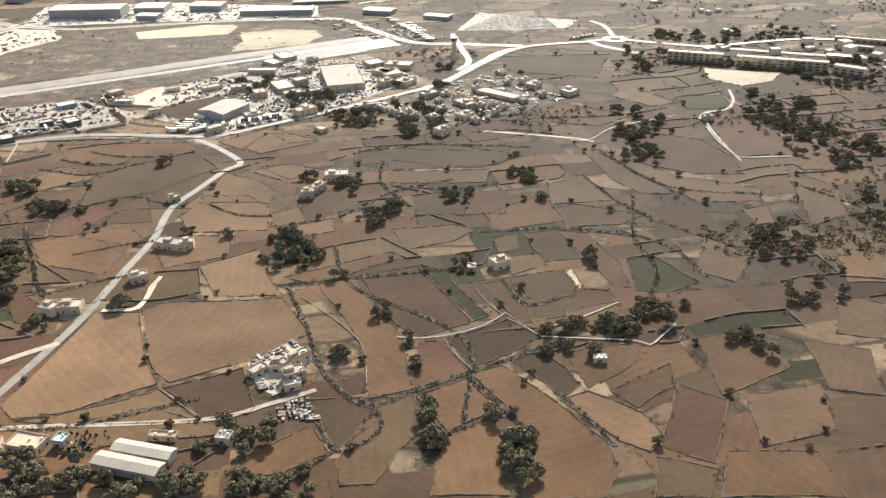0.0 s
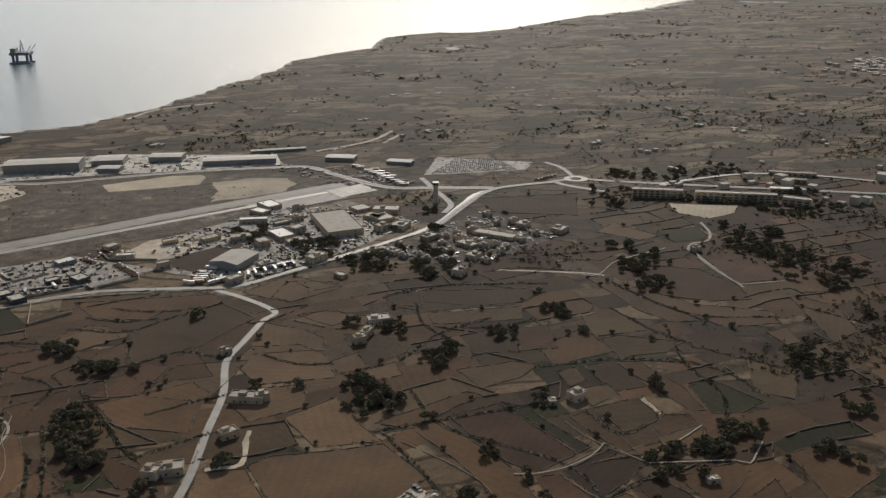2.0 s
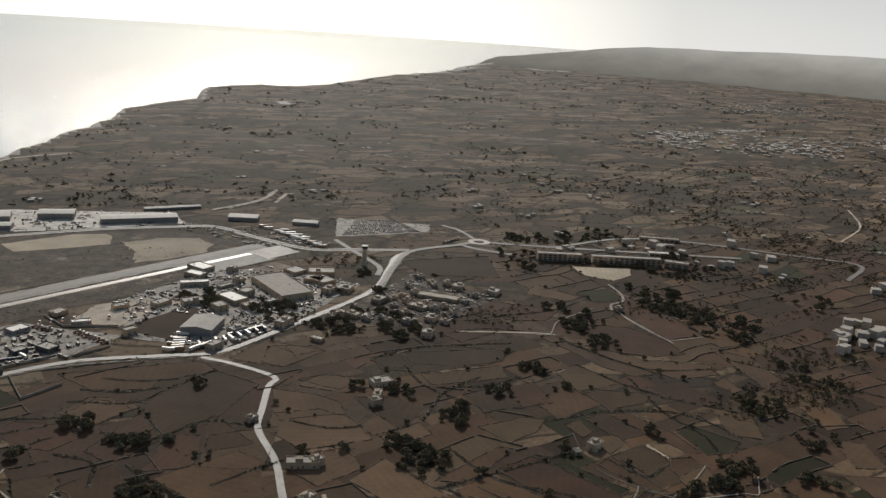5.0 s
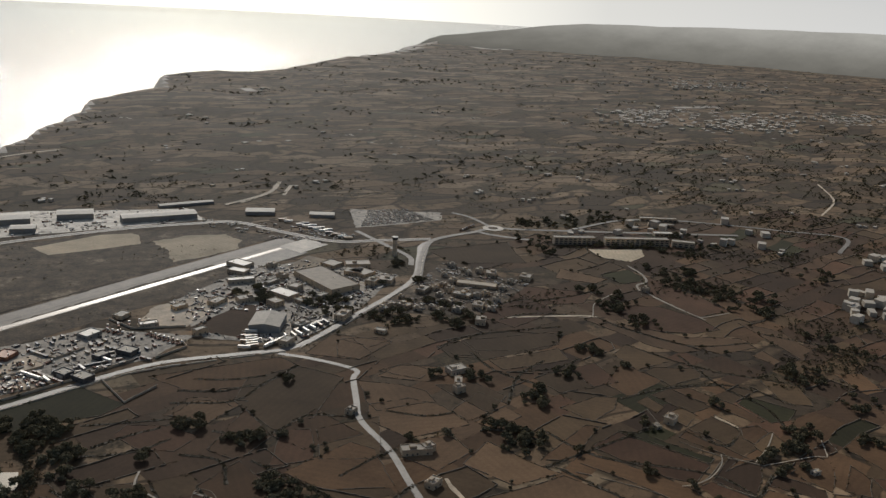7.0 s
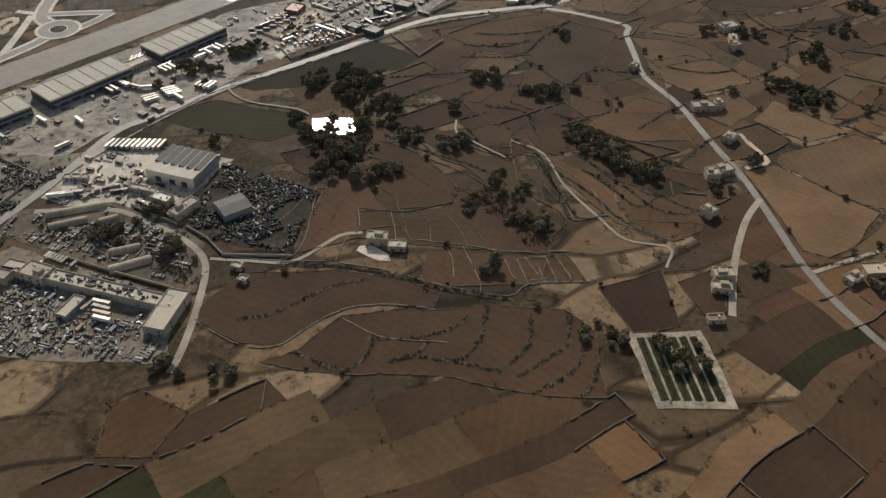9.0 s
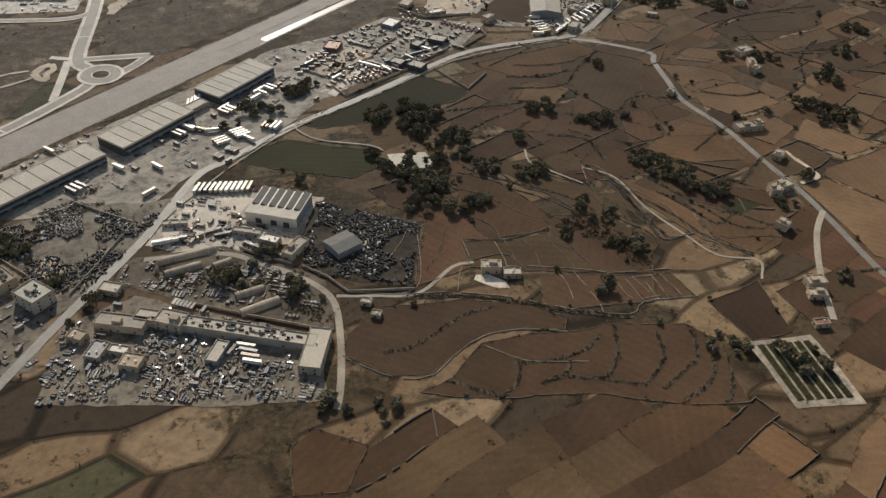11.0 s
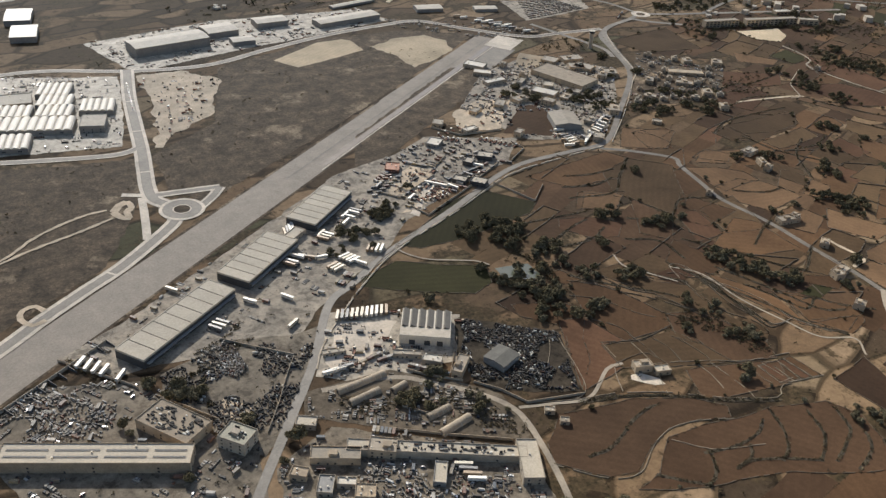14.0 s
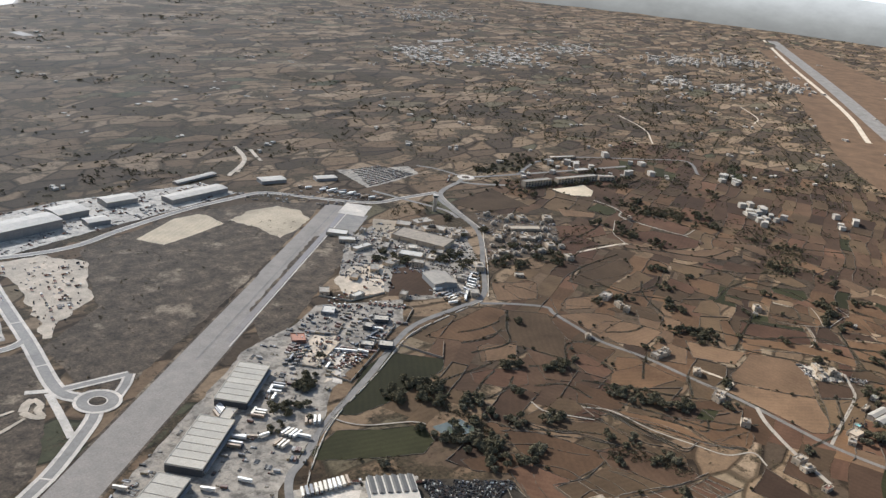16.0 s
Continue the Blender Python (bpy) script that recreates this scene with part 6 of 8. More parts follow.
def make_truck():
    t = group_at("truck", pose(0, 0, -500), "flatbed truck with a pale cab", "truck", "parked trucks")
    part("cab", boxes((2.2, -1.15, 0.6, 4.2, 1.15, 2.9), bevel=0.2), M_TRAILER, t)
    part("windscreen", boxes((4.15, -0.95, 1.7, 4.24, 0.95, 2.6)), M_GLASS, t)
    part("bed", boxes((-4.2, -1.2, 0.9, 2.0, 1.2, 1.2), (-4.2, -1.2, 1.2, 2.0, -1.1, 1.8), (-4.2, 1.1, 1.2, 2.0, 1.2, 1.8)), M_RUST, t)
    wheel_set(t, ((-3.2, -1), (-3.2, 1), (-2.1, -1), (-2.1, 1), (3.1, -1), (3.1, 1)), 0.5, 0.35)
    return t


MADE = {"car": make_car(), "trailer": make_trailer(), "container": make_container(), "truck": make_truck()}
FIRST = set()


def park(kind, x, y, ang, z=0.32):
    m = pose(x, y, ground_z(x, y) + z, 0, 0, ang)
    if kind in FIRST:
        copy_thing(MADE[kind], m)
    else:
        FIRST.add(kind)
        MADE[kind].matrix_basis = m


def park_row(kind, x, y, ang, n, gap, along):
    for k in range(n):
        rr = random.Random(int(x + y) + k)
        if rr.random() < 0.9:
            park(kind, x + k * gap * math.cos(radians(along)), y + k * gap * math.sin(radians(along)), ang + rr.uniform(-2, 2))


park_row("trailer", -697, 723, 52, 11, 4.3, -22)
park_row("container", -713, 660, 5, 5, 3.7, 5)
park_row("container", -683, 634, -55, 9, 3.5, -55)
park_row("container", -700, 654, -6, 4, 4.1, -6)
park_row("trailer", -742, 663, -10, 3, 6.9, -7)
park_row("container", -750, 591, 45, 9, 2.9, -46)
park_row("trailer", -719, 526, -39, 4, 5.4, -94)
park_row("container", -730, 526, 39, 3, 5.8, 39)
park_row("container", -545, 896, -22, 7, 8.6, 26)
park_row("container", -546, 885, -22, 7, 8.5, 25)
park_row("container", -471, 933, -57, 5, 5.9, -57)
park_row("container", -471, 878, -58, 6, 7.2, -58)
park_row("container", -454, 872, 7, 6, 10.1, 7)
park_row("container", -429, 918, -65, 5, 8.6, 27)
park_row("container", -399, 914, -55, 8, 7.9, -55)
park_row("trailer", -479, 875, -55, 3, 12.9, -55)
park_row("truck", -394, 962, 25, 6, 6.4, -48)
park_row("truck", -354, 936, 23, 8, 6.2, -57)
park_row("truck", -512, 851, -89, 7, 5.5, -4)
park_row("trailer", -209, 888, 24, 8, 6.5, 20)
park_row("trailer", -257, 888, -5, 5, 6.3, -104)
park_row("trailer", -247, 861, 36, 4, 8.0, 27)
park_row("trailer", -895, 781, 42, 6, 7.5, -59)
park_row("trailer", -680, 829, -49, 3, 9.2, -48)
park_row("trailer", -659, 810, -15, 3, 13.2, -42)
for sx, sy, n, along in ((-790, 772, 5, 25), (-757, 787, 3, 25), (-690, 824, 4, 28), (-640, 846, 3, 28), (-595, 868, 4, 29)):
    park_row("trailer", sx, sy - 8, -60, n, 5.0, along)
park_row("container", -526, 912, 102, 7, 6.2, 27)
park_row("container", -513, 918, 105, 5, 7.5, 30)
park_row("container", -471, 944, 105, 5, 9.4, 25)
park_row("container", -441, 916, 107, 5, 7.0, 27)
park_row("container", -440, 897, 109, 5, 7.7, 29)
park_row("container", -418, 908, 3, 4, 11.4, 3)
park_row("container", -422, 897, 5, 4, 12.0, 5)
park_row("container", -433, 875, 7, 4, 13.1, 7)
park_row("container", -434, 864, 8, 4, 13.8, 8)
park_row("container", -382, 886, 106, 4, 10.5, 31)
park_row("truck", -493, 856, 110, 5, 7.5, 30)
park_row("truck", -493, 845, 96, 5, 7.3, 16)
park_row("container", -475, 858, 90, 4, 7.6, 15)
park_row("trailer", -463, 855, 109, 4, 12.1, 24)
park_row("container", -530, 847, 114, 4, 8.4, 34)
park_row("trailer", -206, 880, 103, 7, 11.1, 28)
park_row("trailer", -240, 869, 92, 4, 9.4, 17)
park_row("trailer", -252, 903, -27, 4, 14.6, -117)
park_row("truck", -347, 971, 77, 6, 13.2, 2)
park_row("truck", -390, 971, 83, 4, 11.5, 8)
park_row("trailer", -69, 1333, -15, 6, 13.1, -65)
park_row("trailer", -37, 1265, -16, 6, 13.2, -66)
park_row("trailer", -43, 1302, -16, 5, 17.0, -66)
park_row("car", -646, 1312, -107, 12, 8.0, -107)
park_row("trailer", -640, 800, 8, 4, 4.0, -70)
park_row("trailer", -658, 792, 12, 3, 4.0, -75)
park_row("trailer", -612, 800, 40, 4, 4.2, -40)
park_row("trailer", -590, 905, 75, 2, 5, 28)
park_row("trailer", -665, 868, 70, 4, 4.6, 28)
park_row("container", -668, 768, 30, 6, 3.0, -60)
park_row("container", -655, 775, 30, 5, 3.0, -60)
for poly, kind, n, seed, angs in (
        ([(-906, 797), (-860, 812), (-700, 882), (-560, 948), (-310, 916), (-370, 872), (-552, 823), (-657, 765), (-738, 718), (-846, 748)], "trailer", 10, 11, (28, -62)),
        ([(-906, 797), (-860, 812), (-700, 882), (-560, 948), (-310, 916), (-370, 872), (-552, 823), (-657, 765), (-738, 718), (-846, 748)], "container", 20, 12, (28, -62)),
        ([(-540, 900), (-420, 975), (-310, 916), (-370, 872), (-520, 840)], "truck", 12, 13, (28, -62, 60)),
        ([(-540, 900), (-420, 975), (-310, 916), (-370, 872), (-520, 840)], "container", 10, 14, (28, -62, 60)),
        ([(-699, 733), (-660, 712), (-606, 668), (-650, 620), (-733, 644), (-753, 667)], "truck", 9, 15, (50, -40)),
        ([(-699, 733), (-660, 712), (-606, 668), (-650, 620), (-733, 644), (-753, 667)], "container", 8, 16, (50, -40)),
        ([(-826, 598), (-773, 612), (-668, 512), (-690, 460), (-851, 535)], "container", 8, 17, (-38, 52)),
        ([(-826, 598), (-773, 612), (-668, 512), (-690, 460), (-851, 535)], "car", 22, 18, (-38, 52)),
        ([(-985, 742), (-930, 775), (-862, 735), (-828, 618), (-848, 565), (-960, 610)], "car", 22, 19, (-38, 52, 20)),
        ([(-985, 742), (-930, 775), (-862, 735), (-828, 618), (-848, 565), (-960, 610)], "container", 26, 20, (-38, 52, 25)),
        ([(-628, 1315), (-527, 1283), (-570, 1230), (-620, 1144), (-688, 1114)], "truck", 16, 21, (-17, 73)),
        ([(-620, 1345), (-420, 1362), (-180, 1375), (-190, 1450), (-420, 1500), (-640, 1490)], "truck", 26, 22, (0, 90)),
        ([(-106, 1128), (-12, 1029), (-130, 915), (-222, 855), (-303, 908), (-314, 1024), (-209, 1106)], "car", 40, 23, (28, -62, 5)),
        ([(-106, 1128), (-12, 1029), (-130, 915), (-222, 855), (-303, 908), (-314, 1024), (-209, 1106)], "truck", 14, 24, (28, -62, 5)),
        ([(70, 1054), (138, 939), (24, 860), (-105, 916), (-20, 985)], "car", 15, 25, (28, -62, 5)),
        ([(-787, 1419), (-646, 1345), (-722, 1136), (-859, 1183)], "car", 25, 26, (-17, 73))):
    for x, y, rng in scatter(poly, n, seed, 4.2 if kind == "car" else 7.5, 2.5, 2.0):
        park(kind, x, y, rng.choice(angs) + rng.uniform(-4, 4))


def car_rows():
    """The far car park: rows of small cars, each a body with a narrower cabin."""
    rng = random.Random(41)
    verts, faces = [], []
    for row in range(11):
        for k in range(42 - row * 2):
            if rng.random() < 0.12:
                continue
            x, y = 40 + row * 5 + k * 3.1, 1268 + row * 8.6 - k * 0.35 * row / 5
            for l0, w0, z0, z1 in ((2.1, 0.9, 0.35, 1.0), (1.2, 0.75, 1.0, 1.5)):
                i = len(verts)
                for z, f in ((z0, 1.0), (z1, 0.88)):
                    verts += [(x + w0 * f * u, y + l0 * f * v, z) for u, v in ((-1, -1), (1, -1), (1, 1), (-1, 1))]
                faces += [(i, i + 1, i + 5, i + 4), (i + 1, i + 2, i + 6, i + 5), (i + 2, i + 3, i + 7, i + 6), (i + 3, i, i + 4, i + 7), (i + 4, i + 5, i + 6, i + 7)]
    sheet("parked_cars", verts, faces, M_GOODS, "long rows of small parked cars", "cars", "stuff")


car_rows()
park_row("truck", 180, 1195, 20, 6, 7, 30)


def stacks(poly, n, seed, ang, label, mat=None):
    """Goods set down in short rows between lanes: crates, pallets, pipes, old machines."""
    rng = random.Random(seed)
    verts, faces = [], []
    for x, y, r in scatter(poly, n, seed, 3.2, 1.5, 2.0):
        if noise.noise((x * 0.05, y * 0.05, seed + 0.3)) < -0.1:
            continue
        a = radians(ang + rng.choice((0, 0, 90)) + rng.uniform(-6, 6))
        l, w, h = rng.uniform(0.6, 1.6), rng.uniform(0.4, 1.0), rng.uniform(0.4, 1.6)
        if rng.random() < 0.2:
            l *= 2.4
        step = 2 * w + rng.uniform(0.2, 0.9)
        for j in range(rng.randint(1, 5)):
            cx, cy = x - math.sin(a) * j * step, y + math.cos(a) * j * step
            if not inside(poly, cx, cy) or not is_free(cx, cy, 1.2):
                continue
            hh, tip, k = h * rng.uniform(0.6, 1.2), rng.uniform(-0.12, 0.12), len(verts)
            for z, f in ((0.1, 1.0), (hh + 0.3, 0.92)):
                for u, v in ((-1, -1), (1, -1), (1, 1), (-1, 1)):
                    px, py = l * u * f, w * v * f
                    verts.append((cx + px * math.cos(a + tip) - py * math.sin(a + tip), cy + px * math.sin(a + tip) + py * math.cos(a + tip), z))
            faces += [(k, k + 1, k + 5, k + 4), (k + 1, k + 2, k + 6, k + 5), (k + 2, k + 3, k + 7, k + 6), (k + 3, k, k + 4, k + 7), (k + 4, k + 5, k + 6, k + 7)]
    sheet("stacked_goods", verts, faces, mat or M_GOODS, label, "goods", "stuff")


stacks([(-906, 797), (-860, 812), (-700, 882), (-560, 948), (-470, 957), (-409, 979), (-310, 916), (-370, 872), (-552, 823), (-657, 765), (-738, 718), (-846, 748)], 230, 51, 28, "crates, pallets and machines stacked in a freight yard")
stacks([(-540, 900), (-420, 975), (-310, 916), (-370, 872), (-520, 840)], 90, 52, -60, "timber, crates and machines in a container yard")
stacks([(-699, 733), (-660, 712), (-606, 668), (-650, 620), (-733, 644), (-753, 667)], 130, 53, 50, "crates and parts stacked in a truck yard")
stacks([(-826, 598), (-773, 612), (-668, 512), (-690, 460), (-851, 535)], 240, 54, -38, "machines and crates stacked in a works yard")
stacks([(-985, 742), (-930, 775), (-862, 735), (-828, 618), (-848, 565), (-960, 610)], 230, 55, 24, "blocks, pallets and scrap stacked in a works yard")
stacks([(-106, 1128), (-12, 1029), (-130, 915), (-222, 855), (-303, 908), (-314, 1024), (-209, 1106)], 500, 56, 28, "goods and machines between workshops")
stacks([(-775, 650), (-705, 636), (-672, 596), (-655, 560), (-662, 525), (-705, 562), (-780, 630)], 170, 64, -38, "timber, pipes and old machines round half-round huts")
stacks([(70, 1054), (138, 939), (24, 860), (-105, 916), (-20, 985)], 220, 57, 10, "garden sheds, tanks and clutter between low houses")
stacks([(-628, 1310), (-527, 1280), (-570, 1230), (-620, 1150), (-685, 1118)], 45, 58, -17, "building blocks stacked in a gravel yard")
stacks([(-620, 1345), (-420, 1362), (-180, 1375), (-190, 1450), (-420, 1500), (-640, 1490)], 400, 59, 0, "crates and vehicles round the hangars")
stacks([(-787, 1419), (-646, 1345), (-722, 1136), (-859, 1183)], 220, 60, -17, "pallets round the vaulted factory halls")
stacks([(-180, 1375), (-60, 1300), (20, 1230), (-20, 1190), (-110, 1240), (-200, 1340)], 260, 61, -40, "crates and sheds beside the airfield road")

stacks([(-101, 408), (-78, 410), (-71, 389), (-98, 390)], 60, 62, 10, "old cars and crates in a farmyard")
stacks([(-118, 445), (-94, 470), (-80, 449), (-96, 413), (-108, 419)], 30, 63, 30, "crates and feed stored in a farm courtyard")


def yard_wall(pts):
    """A blockwork wall round a yard: straight lengths with a coping."""
    t = group_at("yard_wall", pose(*pts[0], 0), "grey concrete block wall round a yard", "wall")
    for (xa, ya), (xb, yb) in zip(pts, pts[1:]):
        d = math.hypot(xb - xa, yb - ya)
        m = pose(xa - pts[0][0], ya - pts[0][1], 0, 0, 0, math.degrees(math.atan2(yb - ya, xb - xa)))
        for name, mat, box_at in (("wall_length", M_PALE, (0, -0.15, 0, d, 0.15, 2.3)), ("coping", M_STONE, (-0.1, -0.22, 2.3, d + 0.1, 0.22, 2.42))):
            ob = part(name, boxes(box_at), mat, t)
            ob.matrix_basis = m


for pts in [[(-908, 795), (-891, 766), (-873, 736), (-870, 729)],
            [(-814, 632), (-793, 654), (-771, 680), (-755, 697)],
            [(-862, 713), (-849, 689), (-837, 665)],
            [(-793, 750), (-776, 727), (-754, 699)],
            [(-718, 600), (-704, 578)],
            [(-738, 584), (-707, 555), (-673, 525)],
            [(-690, 633), (-679, 617), (-661, 597)],
            [(-630, 643), (-664, 609)],
            [(-655, 591), (-643, 571), (-636, 549), (-592, 531)],
            [(-464, 925), (-450, 905), (-420, 922)],
            [(-527, 848), (-523, 821), (-440, 849)],
            [(-437, 853), (-381, 874)],
            [(-361, 872), (-325, 889), (-327, 911)],
            [(-385, 995), (-367, 958), (-313, 945)],
            [(-539, 891), (-526, 867), (-462, 890)],
            [(-417, 840), (-406, 784), (-372, 807)]]:
    yard_wall(pts)


def storage_bays():
    """A row of open concrete bays against the runway's edge."""
    t = group_at("storage_bays", pose(-984, 748, 0, 0, 0, 22.9), "row of open grey concrete storage bays", "storage bays")
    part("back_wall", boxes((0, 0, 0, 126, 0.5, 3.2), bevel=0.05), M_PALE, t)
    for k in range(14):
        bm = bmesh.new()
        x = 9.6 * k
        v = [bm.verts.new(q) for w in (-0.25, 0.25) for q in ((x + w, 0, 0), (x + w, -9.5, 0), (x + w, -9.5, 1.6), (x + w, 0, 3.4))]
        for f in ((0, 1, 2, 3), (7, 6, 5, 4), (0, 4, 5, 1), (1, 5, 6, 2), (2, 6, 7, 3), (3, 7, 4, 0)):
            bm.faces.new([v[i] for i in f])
        part("bay_wall", bm, M_DARK, t, "dark bay wall")


storage_bays()


def roof_clutter(x, y, length, width, ang, z, n, label):
    """Rubble, boxes and stored things lying on a flat roof."""
    rng = random.Random(n)
    bm_rows = []
    for _ in range(n):
        cx, cy = rng.uniform(-0.46, 0.46) * length, rng.uniform(-0.46, 0.46) * width
        a, b, h = rng.uniform(0.4, 1.8), rng.uniform(0.3, 1.0), rng.uniform(0.3, 1.4)
        bm_rows.append((cx - a, cy - b, 0, cx + a, cy + b, h))
    ob = part("roof_clutter", boxes(*bm_rows), M_JUNK)
    ob.matrix_basis = pose(x, y, z, 0, 0, ang)
    tagged(ob, label, "clutter", kind="stuff")


roof_clutter(-866, 674, 44, 24, -66, 8.07, 80, "rubble and boxes stored on a flat roof")
roof_clutter(-727, 546, 120, 8, -38.5, 6.07, 70, "boxes and tanks on a workshop roof")
roof_clutter(-836, 635, 14, 12, -60, 10.07, 10, "plant and tanks on a green roof")

# ---- scrap, rubble, scrub ----
def junk(poly, n, seed, big, label, mat=None, heap=1.6, lanes=-0.12):
    """Scrap lying in heaps: many bent boxes and sheets."""
    verts, faces = [], []
    for x, y, rng in scatter(poly, n, seed, big * 0.5, 1.0, 1.0):
        if noise.noise((x * 0.045, y * 0.045, seed + 0.5)) < lanes:
            continue
        h = heap * max(0.15, noise.noise((x * 0.09, y * 0.09, seed)) + 0.5)
        a = rng.random() * 6.28
        l, w, t = big * rng.uniform(0.3, 1.2) * rng.choice((0.6, 1, 1, 1.7)), big * rng.uniform(0.2, 0.55), rng.uniform(0.3, 1.3)
        k, c, s, tip = len(verts), math.cos(a), math.sin(a), rng.uniform(-0.3, 0.3)
        for z in (0, t):
            for u, v in ((-1, -1), (1, -1), (1, 1), (-1, 1)):
                px, py = u * l / 2 * (0.85 if z else 1), v * w / 2 * (0.8 if z else 1)
                verts.append((x + px * c - py * s, y + px * s + py * c, 0.2 + z + h * rng.uniform(0.7, 1) + u * tip * 0.8 if z else 0.1))
        faces += [(k, k + 1, k + 5, k + 4), (k + 1, k + 2, k + 6, k + 5), (k + 2, k + 3, k + 7, k + 6), (k + 3, k, k + 4, k + 7), (k + 4, k + 5, k + 6, k + 7)]
    sheet("scrap_heap", verts, faces, mat or M_JUNK, label, "scrap", "stuff")


junk([(-610, 661), (-553, 601), (-592, 537), (-652, 580), (-648, 618), (-625, 640)], 1600, 31, 2.5, "heaps of dark crushed cars and scrap metal", None, 1.4, -0.22)
junk([(-786, 745), (-734, 720), (-720, 720), (-768, 658), (-827, 614), (-860, 700), (-850, 733)], 1500, 32, 2.8, "grey heaps of scrap metal and machine parts", M_JUNK, 1.2, 0.0)
junk([(-801, 734), (-788, 731), (-791, 705), (-804, 699), (-811, 712)], 260, 39, 2.0, "heap of bright crushed white metal", M_SCRAP, 2.2, -1.0)
junk([(-985, 742), (-935, 770), (-880, 745), (-905, 690), (-950, 700)], 520, 33, 3.0, "rubble and scrap piled in a works yard", M_SCRAP, 1.2, -0.25)
junk([(-826, 596), (-773, 610), (-700, 540), (-705, 470), (-851, 537)], 650, 34, 3.2, "timber, pipes and scrap in a works yard", M_SCRAP, 1.3, 0.02)
junk([(-120, 1120), (-20, 1029), (-130, 920), (-222, 860), (-300, 908), (-310, 1020)], 500, 35, 3.0, "clutter between workshops")
junk([(-540, 905), (-420, 970), (-318, 915), (-370, 878), (-500, 845)], 130, 36, 2.6, "machinery and timber stacked in a yard")
junk([(-628, 1310), (-527, 1280), (-570, 1230), (-620, 1150), (-685, 1118)], 70, 37, 3.0, "stacks of building materials in a gravel yard")
junk([(-240, 384), (-180, 384), (-178, 368), (-240, 366)], 60, 38, 1.8, "farmyard clutter")


# ---- trees ----
def make_tree(seed, height, spread, leaf, name, label):
    rng = random.Random(seed)
    t = group_at(name, pose(0, 0, -500), label, "tree")
    bm = bmesh.new()
    tube(bm, height * 0.045, height * 0.45, Matrix.Translation((0, 0, height * 0.2)), 7, height * 0.028)
    lobes = []
    for k in range(9):
        a = 6.28 * k / 9 + rng.random()
        tip = Vector((math.cos(a) * spread * rng.uniform(0.3, 0.7), math.sin(a) * spread * rng.uniform(0.3, 0.7), height * rng.uniform(0.36, 0.8)))
        base = Vector((0, 0, height * 0.38))
        d = tip - base
        tube(bm, height * 0.022, d.length, Matrix.Translation((base + tip) / 2) @ d.to_track_quat("Z", "Y").to_matrix().to_4x4(), 5, height * 0.008)
        lobes.append((tip, spread * rng.uniform(0.3, 0.48)))
    lobes.append((Vector((0, 0, height * 0.82)), spread * 0.45))
    part("trunk", bm, M_BARK, t)
    verts, faces = [], []
    for c, r in lobes:
        for _ in range(75):
            d = Vector((rng.gauss(0, 1), rng.gauss(0, 1), rng.gauss(0, 0.8))).normalized() * r * rng.uniform(0.5, 1.05)
            p = c + Vector((d.x, d.y, d.z * 0.75))
            s = r * rng.uniform(0.16, 0.34)
            nrm = (d.normalized() + Vector((rng.uniform(-0.6, 0.6), rng.uniform(-0.6, 0.6), rng.uniform(-0.2, 0.8)))).normalized()
            u = nrm.orthogonal().normalized()
            v = nrm.cross(u)
            k = len(verts)
            for j in range(5):
                q = p + (u * math.cos(1.257 * j) + v * math.sin(1.257 * j)) * s * rng.uniform(0.6, 1.2)
                verts.append(tuple(q))
            faces.append((k, k + 1, k + 2, k + 3, k + 4))
    me = bpy.data.meshes.new("crown")
    me.from_pydata(verts, [], faces)
    me.materials.append(leaf)
    ob = new("crown", me)
    ob.parent = t
    return t


TREES = [make_tree(1, 6.5, 5.2, M_LEAF, "carob_tree", "broad dark green carob tree"), make_tree(2, 5.0, 3.6, M_LEAF_PALE, "olive_tree", "small grey-green olive tree"),
         make_tree(3, 8.0, 4.5, M_LEAF, "carob_tree", "tall dark green carob tree"), make_tree(4, 4.0, 3.4, M_SCRUB, "shrub", "low dry brown-green shrub")]
USED = set()

FAR_TREES = ([], [])


def grow(k, m):
    """A tree past the nearer fields, joined with its neighbours."""
    for ob in TREES[k].children:
        i = len(FAR_TREES[0])
        FAR_TREES[0].extend(tuple(m @ v.co) for v in ob.data.vertices)
        FAR_TREES[1].extend(tuple(i + j for j in p.vertices) for p in ob.data.polygons)


def plant(k, x, y, s, rng):
    m = pose(x, y, ground_z(x, y), 0, 0, rng.uniform(0, 360))
    if (x > -150 or y > 730) and k != 3:
        grow(k, m @ Matrix.Diagonal((s, s, s * rng.uniform(0.85, 1.1), 1)))
        return
    if k in USED:
        ob = copy_thing(TREES[k], m)
    else:
        USED.add(k)
        ob = TREES[k]
        ob.matrix_basis = m
    ob.scale = (s, s, s * rng.uniform(0.85, 1.1))


